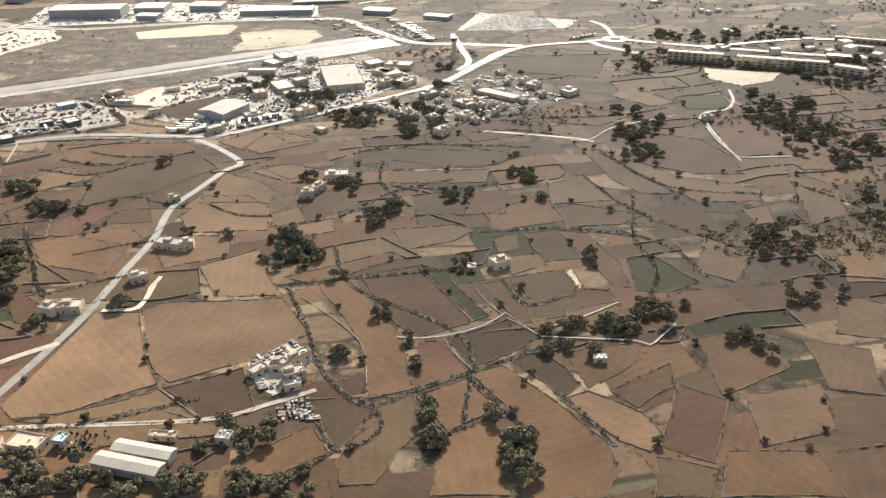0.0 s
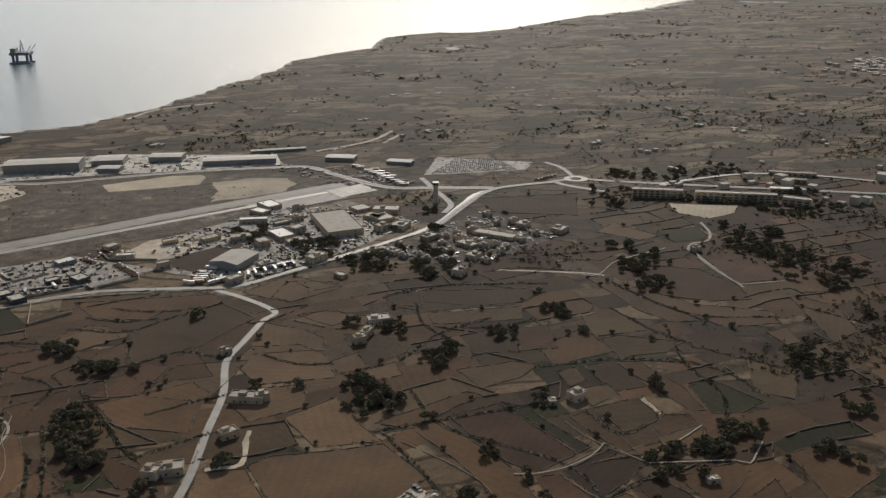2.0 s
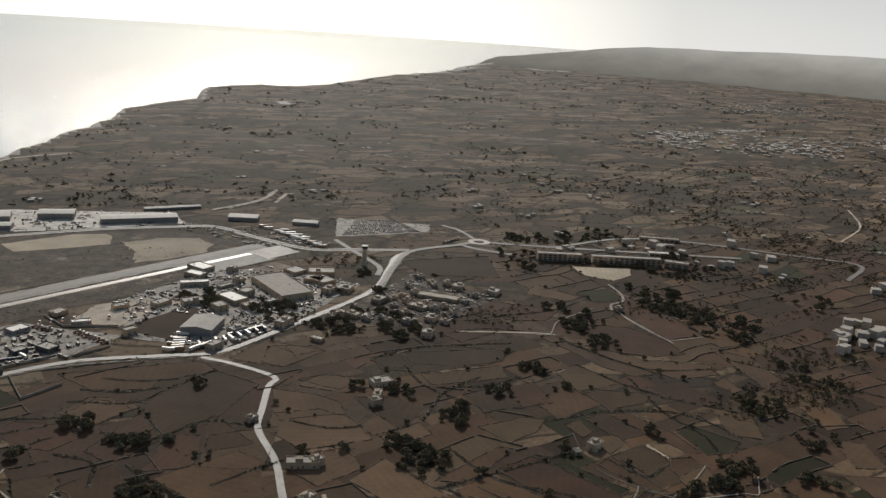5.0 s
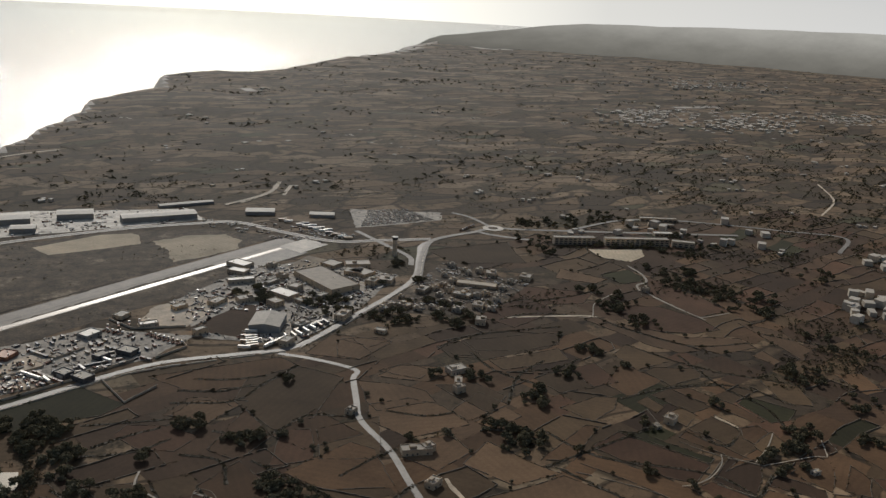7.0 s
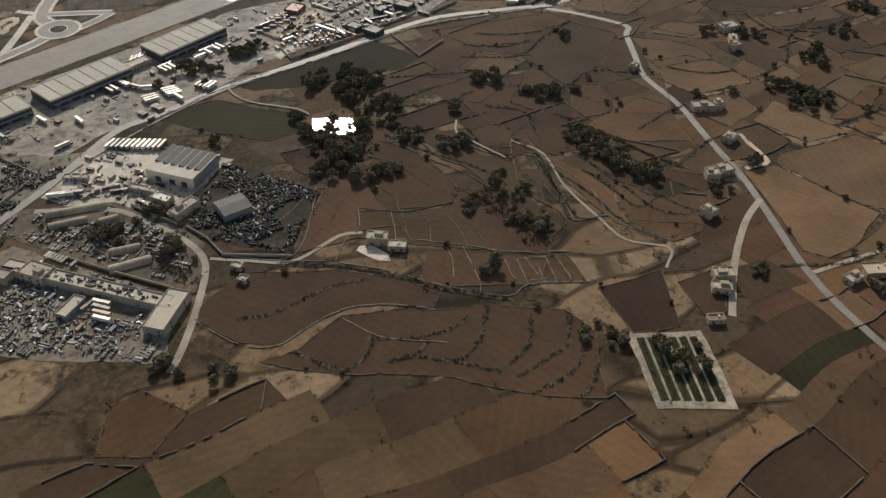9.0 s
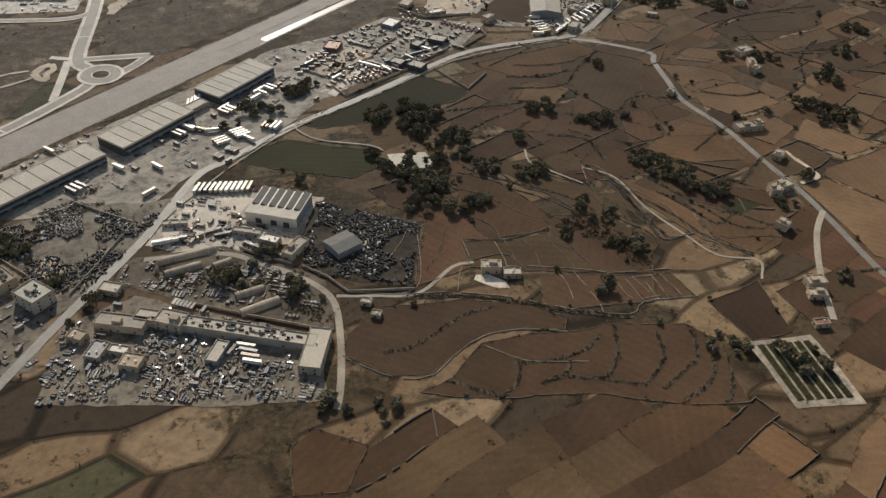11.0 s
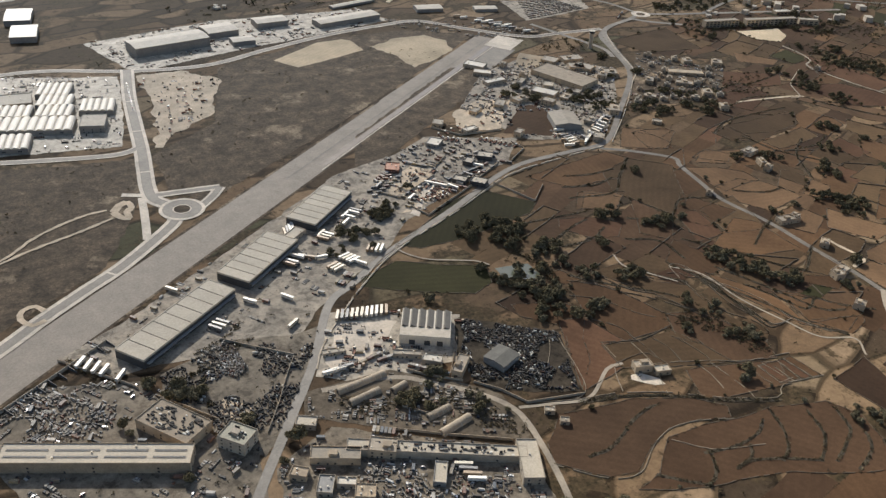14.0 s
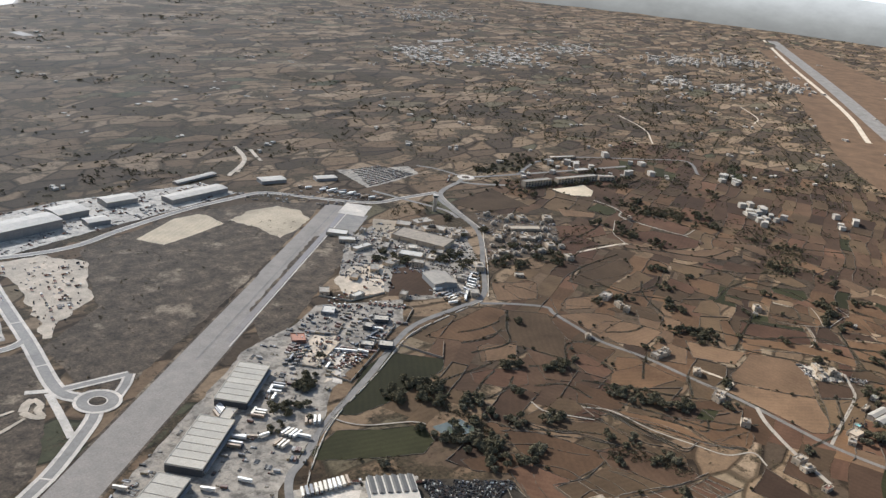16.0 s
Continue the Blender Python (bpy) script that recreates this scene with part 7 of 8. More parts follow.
GROVES = [
    (-131, 616, 9, 3), (-121, 574, 12, 5), (-101, 582, 14, 6), (-55, 642, 10, 4), (-78, 706, 12, 5), (-109, 726, 12, 5), (-43, 499, 7, 3), (-24, 468, 7, 3), (-18, 443, 5, 2), (-71, 546, 6, 2), (18, 562, 9, 4), (13, 676, 6, 3), (73, 721, 10, 5), (74, 678, 8, 3), (70, 464, 14, 7), (88, 463, 14, 6), (104, 469, 12, 6), (127, 488, 14, 7), (40, 359, 10, 7), (36, 341, 9, 6), (33, 390, 8, 3), (-13, 389, 7, 3), (-7, 372, 7, 3), (-68, 452, 7, 3)]
GROVES += [(8, 1066, 8, 6), (-149, 968, 14, 10), (-211, 1002, 10, 7), (-98, 903, 12, 8), (-6, 903, 10, 8), (-8, 862, 12, 8), (-100, 877, 10, 6), (-563, 849, 9, 9), (-597, 826, 8, 6), (-643, 812, 8, 5), (-199, 1033, 9, 6), (-43, 1005, 7, 5), (-676, 607, 10, 8), (-705, 609, 9, 6), (-697, 581, 8, 6), (-841, 706, 12, 9), (-823, 651, 7, 6), (-819, 607, 6, 4), (-668, 571, 9, 6)]
GROVES += [(-468, 752, 14, 12), (-469, 704, 12, 10), (-511, 762, 10, 9), (-564, 848, 9, 5), (-603, 791, 8, 5), (-141, 926, 14, 10), (33, 887, 12, 8), (-24, 927, 10, 6), (-203, 1007, 8, 5), (338, 857, 30, 14), (359, 774, 40, 18), (195, 882, 14, 8), (210, 840, 20, 10), (542, 843, 45, 16), (519, 1054, 26, 10), (465, 1157, 30, 10), (230, 1053, 20, 8)]
GROVES += [
    (-162, 618, 4, 2), (106, 566, 5, 2), (174, 813, 14, 6), (181, 768, 14, 6), (-339, 680, 10, 4), (-294, 672, 8, 3), (337, 877, 20, 8), (355, 816, 20, 8), (-38, 657, 7, 3), (244, 519, 18, 7), (-202, 620, 6, 3), (-478, 752, 14, 14), (-478, 719, 14, 10), (-537, 672, 14, 9), (-518, 651, 12, 7), (-460, 657, 9, 4), (-456, 540, 6, 3), (-337, 677, 9, 5), (-318, 681, 8, 4), (-333, 609, 10, 6), (-316, 571, 12, 8), (-307, 532, 12, 6), (-264, 488, 8, 4), (-615, 706, 7, 3)]
GROVES += [
    (-119, 618, 9, 4), (-99, 588, 12, 6), (-358, 719, 6, 3), (-458, 701, 8, 3), (-390, 353, 14, 6), (-419, 379, 6, 4), (-619, 834, 12, 8), (-254, 774, 4, 2), (-466, 468, 8, 4), (-510, 775, 12, 8)]

GROVES += [(-479, 778, 12, 8), (-482, 735, 16, 10), (-520, 664, 14, 8), (-411, 686, 9, 4), (-325, 590, 12, 7), (-103, 595, 14, 7), (-43, 656, 12, 5), (16, 688, 12, 5), (76, 726, 12, 5), (-419, 568, 9, 5), (-412, 549, 9, 5), (-410, 505, 10, 6),
           (-426, 516, 8, 4), (-295, 400, 9, 5), (-428, 386, 9, 6), (-494, 608, 9, 5), (-528, 612, 9, 5), (-213, 517, 8, 4), (-658, 433, 9, 6), (-687, 453, 8, 5), (-333, 596, 14, 8), (-323, 556, 14, 8), (-304, 530, 10, 6), (-365, 720, 8, 4), (-51, 647, 10, 5),
           (-110, 588, 10, 5), (-95, 716, 10, 5), (238, 580, 22, 10), (256, 580, 20, 9), (344, 600, 18, 8), (183, 450, 14, 7), (143, 495, 16, 8), (353, 664, 18, 8), (-531, 640, 14, 8), (-434, 626, 14, 8), (-540, 705, 10, 5), (-508, 680, 12, 7), (-889, 689, 8, 4), (-875, 626, 8, 4),
           (358, 1037, 22, 9), (461, 964, 26, 10), (260, 1107, 22, 8), (487, 1040, 24, 9), (349, 838, 22, 8), (403, 1017, 24, 8), (502, 1001, 24, 8)]

GROVES += [(-846, 697, 8, 6), (-852, 708, 7, 5), (-864, 726, 5, 3), (-804, 614, 4, 2), (-705, 603, 6, 5), (-715, 599, 5, 3), (-661, 569, 5, 3), (-654, 547, 6, 4), (-552, 859, 6, 4), (-567, 850, 6, 4), (-542, 862, 5, 3), (-504, 879, 4, 2)]


GROVES += [(-208, 995, 9, 9), (-168, 1003, 9, 8), (-137, 984, 9, 8), (-126, 962, 9, 8), (-128, 1016, 9, 5), (-227, 1025, 8, 6), (-80, 905, 9, 8), (-72, 877, 10, 9), (-39, 869, 10, 8), (-31, 842, 9, 8), (3, 993, 6, 5), (-44, 931, 7, 5), (-36, 1083, 9, 5), (-44, 1006, 8, 6), (-3, 883, 8, 5), (-210, 356, 10, 9), (-225, 363, 8, 7), (-190, 347, 10, 8), (-165, 340, 12, 9), (-129, 340, 9, 7), (-103, 335, 10, 8), (-76, 336, 10, 8), (-212, 339, 9, 7), (-107, 369, 6, 4), (-118, 379, 5, 4)]
GROVES += [(-129, 366, 4, 3), (-93, 378, 6, 3), (188, 828, 16, 10), (192, 767, 12, 7), (352, 904, 10, 7), (381, 892, 12, 8), (352, 793, 12, 8), (360, 735, 14, 9), (323, 852, 12, 8), (397, 775, 16, 9), (338, 934, 8, 5), (320, 1183, 24, 12), (363, 1179, 24, 12), (409, 1181, 24, 12), (459, 1194, 24, 10), (301, 1201, 14, 8), (350, 1057, 8, 5), (418, 1038, 14, 6), (433, 990, 14, 7), (-466, 760, 12, 8), (-491, 750, 10, 6), (-527, 665, 12, 8), (-516, 647, 10, 7), (-543, 623, 9, 5), (-475, 677, 10, 6), (-463, 651, 9, 5), (-324, 677, 9, 6), (-497, 604, 6, 3), (-517, 601, 5, 2)]


def grove():
    rng = random.Random(77)
    for x, y, r, n in GROVES:
        for _ in range(n):
            a, d = rng.random() * 6.28, 1.25 * r * rng.random() ** 0.5
            px, py = x + math.cos(a) * d, y + math.sin(a) * d
            if is_free(px, py, 2) and not near_road(px, py, 2.0):
                plant(rng.choice((0, 2, 1, 1)), px, py, rng.uniform(0.65, 1.45), rng)


grove()


def along_walls():
    rng = random.Random(78)
    for pts in FIELDS[:NAMED_FIELDS]:
        for (x0, y0), (x1, y1) in zip(pts, pts[1:] + pts[:1]):
            for _ in range(int(math.hypot(x1 - x0, y1 - y0) / 40)):
                t = rng.random()
                px, py = x0 + (x1 - x0) * t + rng.uniform(-3, 3), y0 + (y1 - y0) * t + rng.uniform(-3, 3)
                if rng.random() < 0.5 and is_free(px, py, 2) and not near_road(px, py, 2.0):
                    plant(rng.choice((1, 1, 3, 3, 3)), px, py, rng.uniform(0.45, 0.95), rng)


along_walls()

sheet("grove", *FAR_TREES, M_LEAF, "dark carob and olive trees in loose clumps", "trees", "stuff")


def nursery():
    """Rows of young shrubs in dark beds on pale gravel."""
    rng = random.Random(91)
    a, b, c, d = Vector((-407, 378)), Vector((-369, 365)), Vector((-384, 308)), Vector((-421, 323))
    v, f = [], []
    for row in range(6):
        g = (row + 0.5) / 6
        p, q = a.lerp(b, g), d.lerp(c, g)
        bed = [p.lerp(q, 0.04), p.lerp(q, 0.96)]
        side = Vector((-(q - p).y, (q - p).x)).normalized() * 2.5
        sheet("plant_bed", [(*(bed[0] - side), 0.42), (*(bed[1] - side), 0.42), (*(bed[1] + side), 0.42), (*(bed[0] + side), 0.42)], [(0, 1, 2, 3)], SOILS["crop"], "dark earth bed of a plant nursery", "bed")
        for k in range(34):
            if rng.random() < 0.85:
                o = p.lerp(q, 0.05 + 0.9 * k / 33)
                r = rng.uniform(0.6, 1.3)
                clump(v, f, o.x + rng.uniform(-0.8, 0.8), o.y, 0.3, r, r * 1.4, rng, 10)
    sheet("nursery_shrubs", v, f, M_LEAF, "rows of dark green nursery shrubs", "shrubs", "stuff")


nursery()

WOODS = [(292, 1090), (318, 1072), (362, 1037), (412, 1002), (477, 965), (540, 929), (612, 904), (312, 865), (344, 829), (384, 831), (238, 595), (257, 580), (344, 610), (337, 586), (359, 678), (432, 663), (114, 881), (-103, 911), (-1, 1134), (-147, 948)]


def wild():
    """Scrub over the open country, thickest in hollows; far off it stands for hedges and small trees."""
    rng = random.Random(79)
    v, f = SCRUB
    for _ in range(16000):
        x, y = rng.uniform(-1100, 700), rng.uniform(250, 1500)
        if noise.noise((x * 0.012, y * 0.012, 5)) < 0.02 or not is_free(x, y, 1) or near_road(x, y, 1.5):
            continue
        if any(inside(p, x, y) for p in FIELDS) and rng.random() < 0.985:
            continue
        s = (Vector((x, y, 0)) - RUNWAY[0])
        if -46 < s.dot(RUNWAY_SIDE) < 28:
            continue
        r = 0.6 + 2.2 * rng.random() ** 3
        clump(v, f, x, y, ground_z(x, y), r, r * 1.1, rng, 8)
    sheet("scrub", v, f, M_HEDGE, "dry dark scrub along walls and over rough ground", "scrub", "stuff")
    v, f = [], []
    for _ in range(26000):
        d = 1100 + 5500 * rng.random() ** 1.6
        a = radians(rng.uniform(-5, 95))
        x, y = HUB[0] + 300 + d * math.sin(a), HUB[1] + d * math.cos(a)
        if (x < 700 and y < 1500) or coast_gap(x, y) < 30 or noise.noise((x * 0.006, y * 0.006, 8)) < -0.05:
            continue
        if near_road(x, y, 6) or inside(AIRFIELD, x, y):
            continue
        r = (2.0 + 4.5 * rng.random() ** 2) * (1 + d / 6000)
        clump(v, f, x, y, ground_z(x, y), r, r, rng, 8)
    # hedgerows along the far field edges, and the thicker woods beyond the village
    for _ in range(1300):
        d = 1000 + 3800 * rng.random() ** 1.3
        a = radians(rng.uniform(0, 92))
        x, y = HUB[0] + 350 + d * math.sin(a), HUB[1] + d * math.cos(a)
        if (x < 650 and y < 1450) or coast_gap(x, y) < 60:
            continue
        way = radians(rng.choice((24, 24, 20, 28, 114)) + rng.uniform(-8, 8))
        for k in range(int(rng.uniform(50, 210) / 4.5)):
            px, py = x + math.cos(way) * 4.5 * k + rng.uniform(-1.5, 1.5), y + math.sin(way) * 4.5 * k + rng.uniform(-1.5, 1.5)
            if rng.random() < 0.8 and coast_gap(px, py) > 30 and not inside(AIRFIELD, px, py):
                r = rng.uniform(1.6, 3.6)
                clump(v, f, px, py, 0, r, r * 1.1, rng, 6)
    # dark orchards and hedged plots between the village and the far airfield
    for _ in range(15000):
        x, y = rng.uniform(250, 1900), rng.uniform(420, 2100)
        if noise.noise((x * 0.011, y * 0.02, 21)) + 0.5 * noise.noise((x * 0.04, y * 0.05, 22)) < 0.1 or inside(AIRFIELD, x, y) or near_road(x, y, 3) or not is_free(x, y, 3):
            continue
        if any(inside(p, x, y) for p in FIELDS[:NAMED_FIELDS]):
            continue
        r = 1.6 + 3.0 * rng.random() ** 2
        clump(v, f, x, y, 0, r, r * 1.1, rng, 8)
    for x, y in WOODS:
        for _ in range(55):
            a, d = rng.random() * 6.28, 34 * rng.random() ** 0.6
            px, py = x + 1.6 * d * math.cos(a), y + d * math.sin(a)
            if is_free(px, py, 2) and not near_road(px, py, 2.5):
                r = rng.uniform(1.8, 4.2)
                clump(v, f, px, py, 0, r, r * 1.2, rng, 10)
    sheet("far_woods", v, f, M_LEAF, "dark scattered trees and hedges across far country", "woods", "stuff")


wild()


def far_houses():
    """Villages and farms far off: many small flat-roofed blocks."""
    rng = random.Random(80)
    verts, faces = [], []

    def blk(x, y, l, w, h, a):
        k, c, s, g = len(verts), math.cos(a), math.sin(a), ground_z(x, y)
        for z in (g - 6, g + h):
            for u, q in ((-1, -1), (1, -1), (1, 1), (-1, 1)):
                verts.append((x + u * l / 2 * c - q * w / 2 * s, y + u * l / 2 * s + q * w / 2 * c, z))
        faces.extend([(k, k + 1, k + 5, k + 4), (k + 1, k + 2, k + 6, k + 5), (k + 2, k + 3, k + 7, k + 6), (k + 3, k, k + 4, k + 7), (k + 4, k + 5, k + 6, k + 7)])

    for cx, cy, r, n in VILLAGES:
        for _ in range(n):
            x, y = rng.gauss(cx, r), rng.gauss(cy, r * 0.6)
            blk(x, y, rng.uniform(8, 18), rng.uniform(8, 14), rng.uniform(5, 11), rng.random())
    for _ in range(300):
        d = 1150 + 2700 * rng.random()
        a = radians(rng.uniform(-2, 95))
        x, y = HUB[0] + 300 + d * math.sin(a), HUB[1] + d * math.cos(a)
        if coast_gap(x, y) > 120 and not (x < 300 and y < 1500):
            for _ in range(rng.randint(1, 3)):
                blk(x + rng.uniform(-14, 14), y + rng.uniform(-14, 14), rng.uniform(5, 11), rng.uniform(5, 9), rng.uniform(3, 5.5), rng.random())
    sheet("village_houses", verts, faces, M_FARHOUSE, "pale flat-roofed village houses far off", "houses", "stuff")


VILLAGES = [(1450, 2200, 90, 120), (1700, 2050, 120, 150), (2150, 2000, 110, 130), (1980, 1250, 60, 40), (480, 700, 35, 16), (2400, 2900, 160, 140), (120, 1960, 30, 16), (2430, 1640, 100, 90), (2700, 1500, 120, 80), (1320, 2080, 60, 60), (549, 1098, 50, 7), (621, 998, 40, 5), (546, 726, 26, 4), (603, 560, 30, 5), (1611, 1942, 120, 90), (1859, 1399, 70, 40), (2240, 1115, 70, 40), (718, 830, 20, 8)]
far_houses()


def platform():
    """An oil platform far out at sea."""
    t = group_at("oil_platform", pose(-1134, 3520, -72), "dark oil rig platform standing far out at sea", "oil platform")
    for sx in (-1, 1):
        for sy in (-1, 1):
            part("leg", tube(bmesh.new(), 5, 34, Matrix.Translation((sx * 24, sy * 24, 15)), 12), M_RIG, t)
    part("pontoon", boxes((-38, -30, -2, 38, -18, 5), (-38, 18, -2, 38, 30, 5), bevel=1), M_RIG, t)
    part("deck", boxes((-34, -32, 30, 34, 32, 40), bevel=1), M_RIG, t)
    part("quarters", boxes((-32, -20, 40, -14, 20, 54), bevel=0.5), M_PALE, t)
    bm = bmesh.new()
    for k in range(4):
        a, b = Vector(((-1) ** k * 7 + 4, (7 if k > 1 else -7), 40)), Vector((4, 0, 84))
        d = b - a
        tube(bm, 0.9, d.length, Matrix.Translation((a + b) / 2) @ d.to_track_quat("Z", "Y").to_matrix().to_4x4(), 6)
    for z in (48, 56, 64, 72):
        w = 7 * (84 - z) / 44
        box(bm, 4 - w, -w, z, 4 + w, w, z + 0.9)
    part("derrick", bm, M_RIG, t)
    bm = bmesh.new()
    for a, b in ((Vector((26, -24, 40)), Vector((46, -34, 66))), (Vector((26, 24, 40)), Vector((44, 38, 62)))):
        d = b - a
        tube(bm, 1.0, d.length, Matrix.Translation((a + b) / 2) @ d.to_track_quat("Z", "Y").to_matrix().to_4x4(), 6)
    part("crane_boom", bm, M_RIG, t)


platform()


# ---- the airliner, as it stands at one moment of its climb ----
def gloss_white(name, color, rough, metal=0.0):
    m, n, l, b = material(name, rough, metal, 0.3)
    b.inputs["Diffuse Roughness"].default_value = 0.0
    b.inputs["Coat Weight"].default_value = 0.08
    streak = n.new("ShaderNodeTexCoord")
    stain = spot(n, l, 1.6, 5, 0.7, streak.outputs["Object"])
    l.new(ramp(n, l, stain, [(0.3, shade(color, 0.86)), (0.6, color)]), b.inputs["Base Color"])
    return m


M_SKIN = gloss_white("white_aircraft_paint", (0.285, 0.28, 0.258), 0.45)
M_BARE = gloss_white("bare_slat_metal", (0.17, 0.185, 0.205), 0.5, 0.4)
M_NAVY = gloss_white("navy_paint", (0.018, 0.03, 0.09), 0.35)
M_SEAL = plain("black_gap_seal", (0.02, 0.022, 0.028), 0.6)
M_SMOKE = plain("smoke_stain", (0.19, 0.183, 0.165), 0.6)
M_SOOT = plain("smoky_stain", (0.12, 0.118, 0.108), 0.6)


def crease(bm):
    """Keep folds and rims crisp on a smooth skin."""
    for e in bm.edges:
        if len(e.link_faces) == 2 and e.calc_face_angle() > 0.5:
            e.smooth = False


def airliner():
    base = Vector((-1.0, 3.44, -3.63))
    ahead, out, up = Vector((-0.8913, 0.4288, 0.1475)), Vector((0.342, 0.8492, -0.4023)), Vector((0.2978, 0.3081, 0.9036))
    turn = Matrix((ahead, out, up)).transposed()
    seat = Vector((-925.53, 137.38, 440.73))
    place = Matrix.Translation(seat + turn @ base) @ turn.to_4x4()
    t = group_at("airliner", place, "white airliner wing, blended winglet and engine in flight", "aircraft")

    def edge(y):
        return 0.392 - 0.62 * y

    def lift(y, s):
        """The wing's upper skin, s metres behind the leading edge."""
        nose = -0.13 * (1 - min(1.0, s / 0.22)) ** 2
        return -2.476 + 0.1056 * y + 0.06 * s + nose + 0.05 * math.sin(min(1.0, s / 2.4) * 3.14) - 0.09

    def spot_on(y, s, h=0.0):
        return Vector((edge(y) - s, y, lift(y, s) + h)) - base

    def band(name, mat, y0, y1, a0, a1, b0, b1, h=0.0, thick=0.03, steps=16, cuts=5, label=""):
        """A skin panel between two chord lines (a near the root and b near the tip), following the wing."""
        bm = bmesh.new()
        rows = []
        for i in range(steps + 1):
            f = i / steps
            y = y0 + (y1 - y0) * f
            lo, hi = a0 + (b0 - a0) * f, a1 + (b1 - a1) * f
            rows.append([bm.verts.new(spot_on(y, lo + (hi - lo) * j / cuts, h)) for j in range(cuts + 1)])
        faces = [bm.faces.new((r[j], r[j + 1], q[j + 1], q[j])) for r, q in zip(rows, rows[1:]) for j in range(cuts)]
        made = bmesh.ops.extrude_face_region(bm, geom=faces)
        for v in [g for g in made["geom"] if isinstance(g, bmesh.types.BMVert)]:
            v.co.z -= thick
        bmesh.ops.recalc_face_normals(bm, faces=bm.faces)
        crease(bm)
        ob = part(name, bm, mat, t, label)
        for p in ob.data.polygons:
            p.use_smooth = True
        return ob

    # lower body of the wing, under the skin panels
    bm = bmesh.new()
    rows = []
    for i in range(13):
        y = 3.3 + 12.1 * i / 12
        c = 3.7 + (2.45 - 3.7) * i / 12
        rows.append([bm.verts.new(spot_on(y, s * c, h)) for s, h in ((0.0, -0.05), (0.1, -0.06), (0.5, -0.06), (1.0, -0.03), (0.6, -0.28), (0.2, -0.34), (0.03, -0.2))])
    for r, q in zip(rows, rows[1:]):
        for j in range(7):
            bm.faces.new((r[j], r[(j + 1) % 7], q[(j + 1) % 7], q[j]))
    bm.faces.new(rows[0])
    bm.faces.new(rows[-1])
    bmesh.ops.recalc_face_normals(bm, faces=bm.faces)
    part("wing_body", bm, M_SEAL, t, "dark wing structure under the skin panels")
    # leading edge slats, in four lengths
    cuts = (4.0, 6.35, 9.7, 12.6, 15.35)
    for a, b in zip(cuts, cuts[1:]):
        k0, k1 = 0.40 - 0.12 * (a - 4.9) / 10.5, 0.40 - 0.12 * (b - 4.9) / 10.5
        band("leading_edge_slat", M_BARE, a + 0.012, b - 0.012, 0.0, k0, 0.0, k1, 0.0, 0.05, 6, 8, "bare metal leading edge slat")
        w0, w1 = 0.72 - 0.15 * (a - 4.9) / 8, 0.72 - 0.15 * (b - 4.9) / 8
        band("slat_panel", M_SKIN, a + 0.012, b - 0.012, k0 + 0.004, w0 - 0.012, k1 + 0.004, w1 - 0.012, 0.004, 0.03, 6, 3, "white slat skin panel")
    ribs = (3.4, 4.95, 5.75, 6.27, 7.2, 7.9, 8.84, 9.6, 10.6, 11.7, 13.0, 14.3, 15.35)
    for a, b in zip(ribs, ribs[1:]):
        f = lambda y: 0.72 - 0.15 * (y - 4.9) / 8
        g = lambda y: 1.20 - 0.28 * (y - 4.9) / 8.3
        band("track_panel", M_SKIN, a + 0.008, b - 0.008, f(a), max(f(a) + 0.3, g(a) if a < 9 else 1.0), f(b), max(f(b) + 0.3, g(b) if b < 9 else 0.98), 0.0, 0.03, 3, 4, "white skin panel over a slat track")
    for y, w in ((8.84, 0.025), (6.27, 0.05), (6.12, 0.03), (7.2, 0.012), (7.9, 0.015), (10.6, 0.015), (9.6, 0.012)):
        f = 0.72 - 0.15 * (y - 4.9) / 8
        band("soot_mark", M_SMOKE, y - w, y + w, f + 0.05, f + 0.34, f + 0.05, f + 0.34, 0.003, 0.002, 2, 3, "smoky streak over a slat track")
    band("gap_seal", M_SEAL, 3.4, 15.3, 1.27, 1.42, 1.0, 1.05, -0.004, 0.02, 20, 2, "black gap seal along the spar")
    band("inner_skin", M_SKIN, 3.4, 8.2, 1.43, 3.7, 1.15, 3.15, 0.0, 0.03, 8, 8, "white inner wing skin")
    band("outer_skin", M_SKIN, 8.22, 15.35, 1.15, 2.3, 1.06, 1.75, 0.0, 0.03, 10, 5, "white outer wing skin")
    band("aileron", M_SKIN, 8.24, 15.3, 2.33, 3.15, 1.78, 2.45, 0.0, 0.03, 10, 4, "white trailing edge panel")
    for k in range(8):
        y = 9.97 - 3.66 * k / 7
        s = 1.31 + 0.17 * k / 7
        bm = bmesh.new()
        q = spot_on(y, s, 0.0)
        box(bm, q.x - 0.035, q.y - 0.004, q.z - 0.01, q.x + 0.035, q.y + 0.004, q.z + 0.02)
        part("vortex_vane", bm, M_SOOT, t, "small dark vortex vane")
    # winglet: a blended foot and a tall raked fin
    def fin(f, c, h):
        """f up the fin, c along its chord."""
        lead = Vector((-9.15 - 0.35 * f - 2.9 * f ** 1.15, 15.35 + 1.15 * f ** 0.75, -0.87 + 2.85 * f ** 1.35))
        chord = 2.35 * (1 - f) ** 1.4 + 0.62 - 0.1 * f
        return lead + Vector((-chord * c, h * 0.35, -h + 0.16 * c * (1 - f))) - base

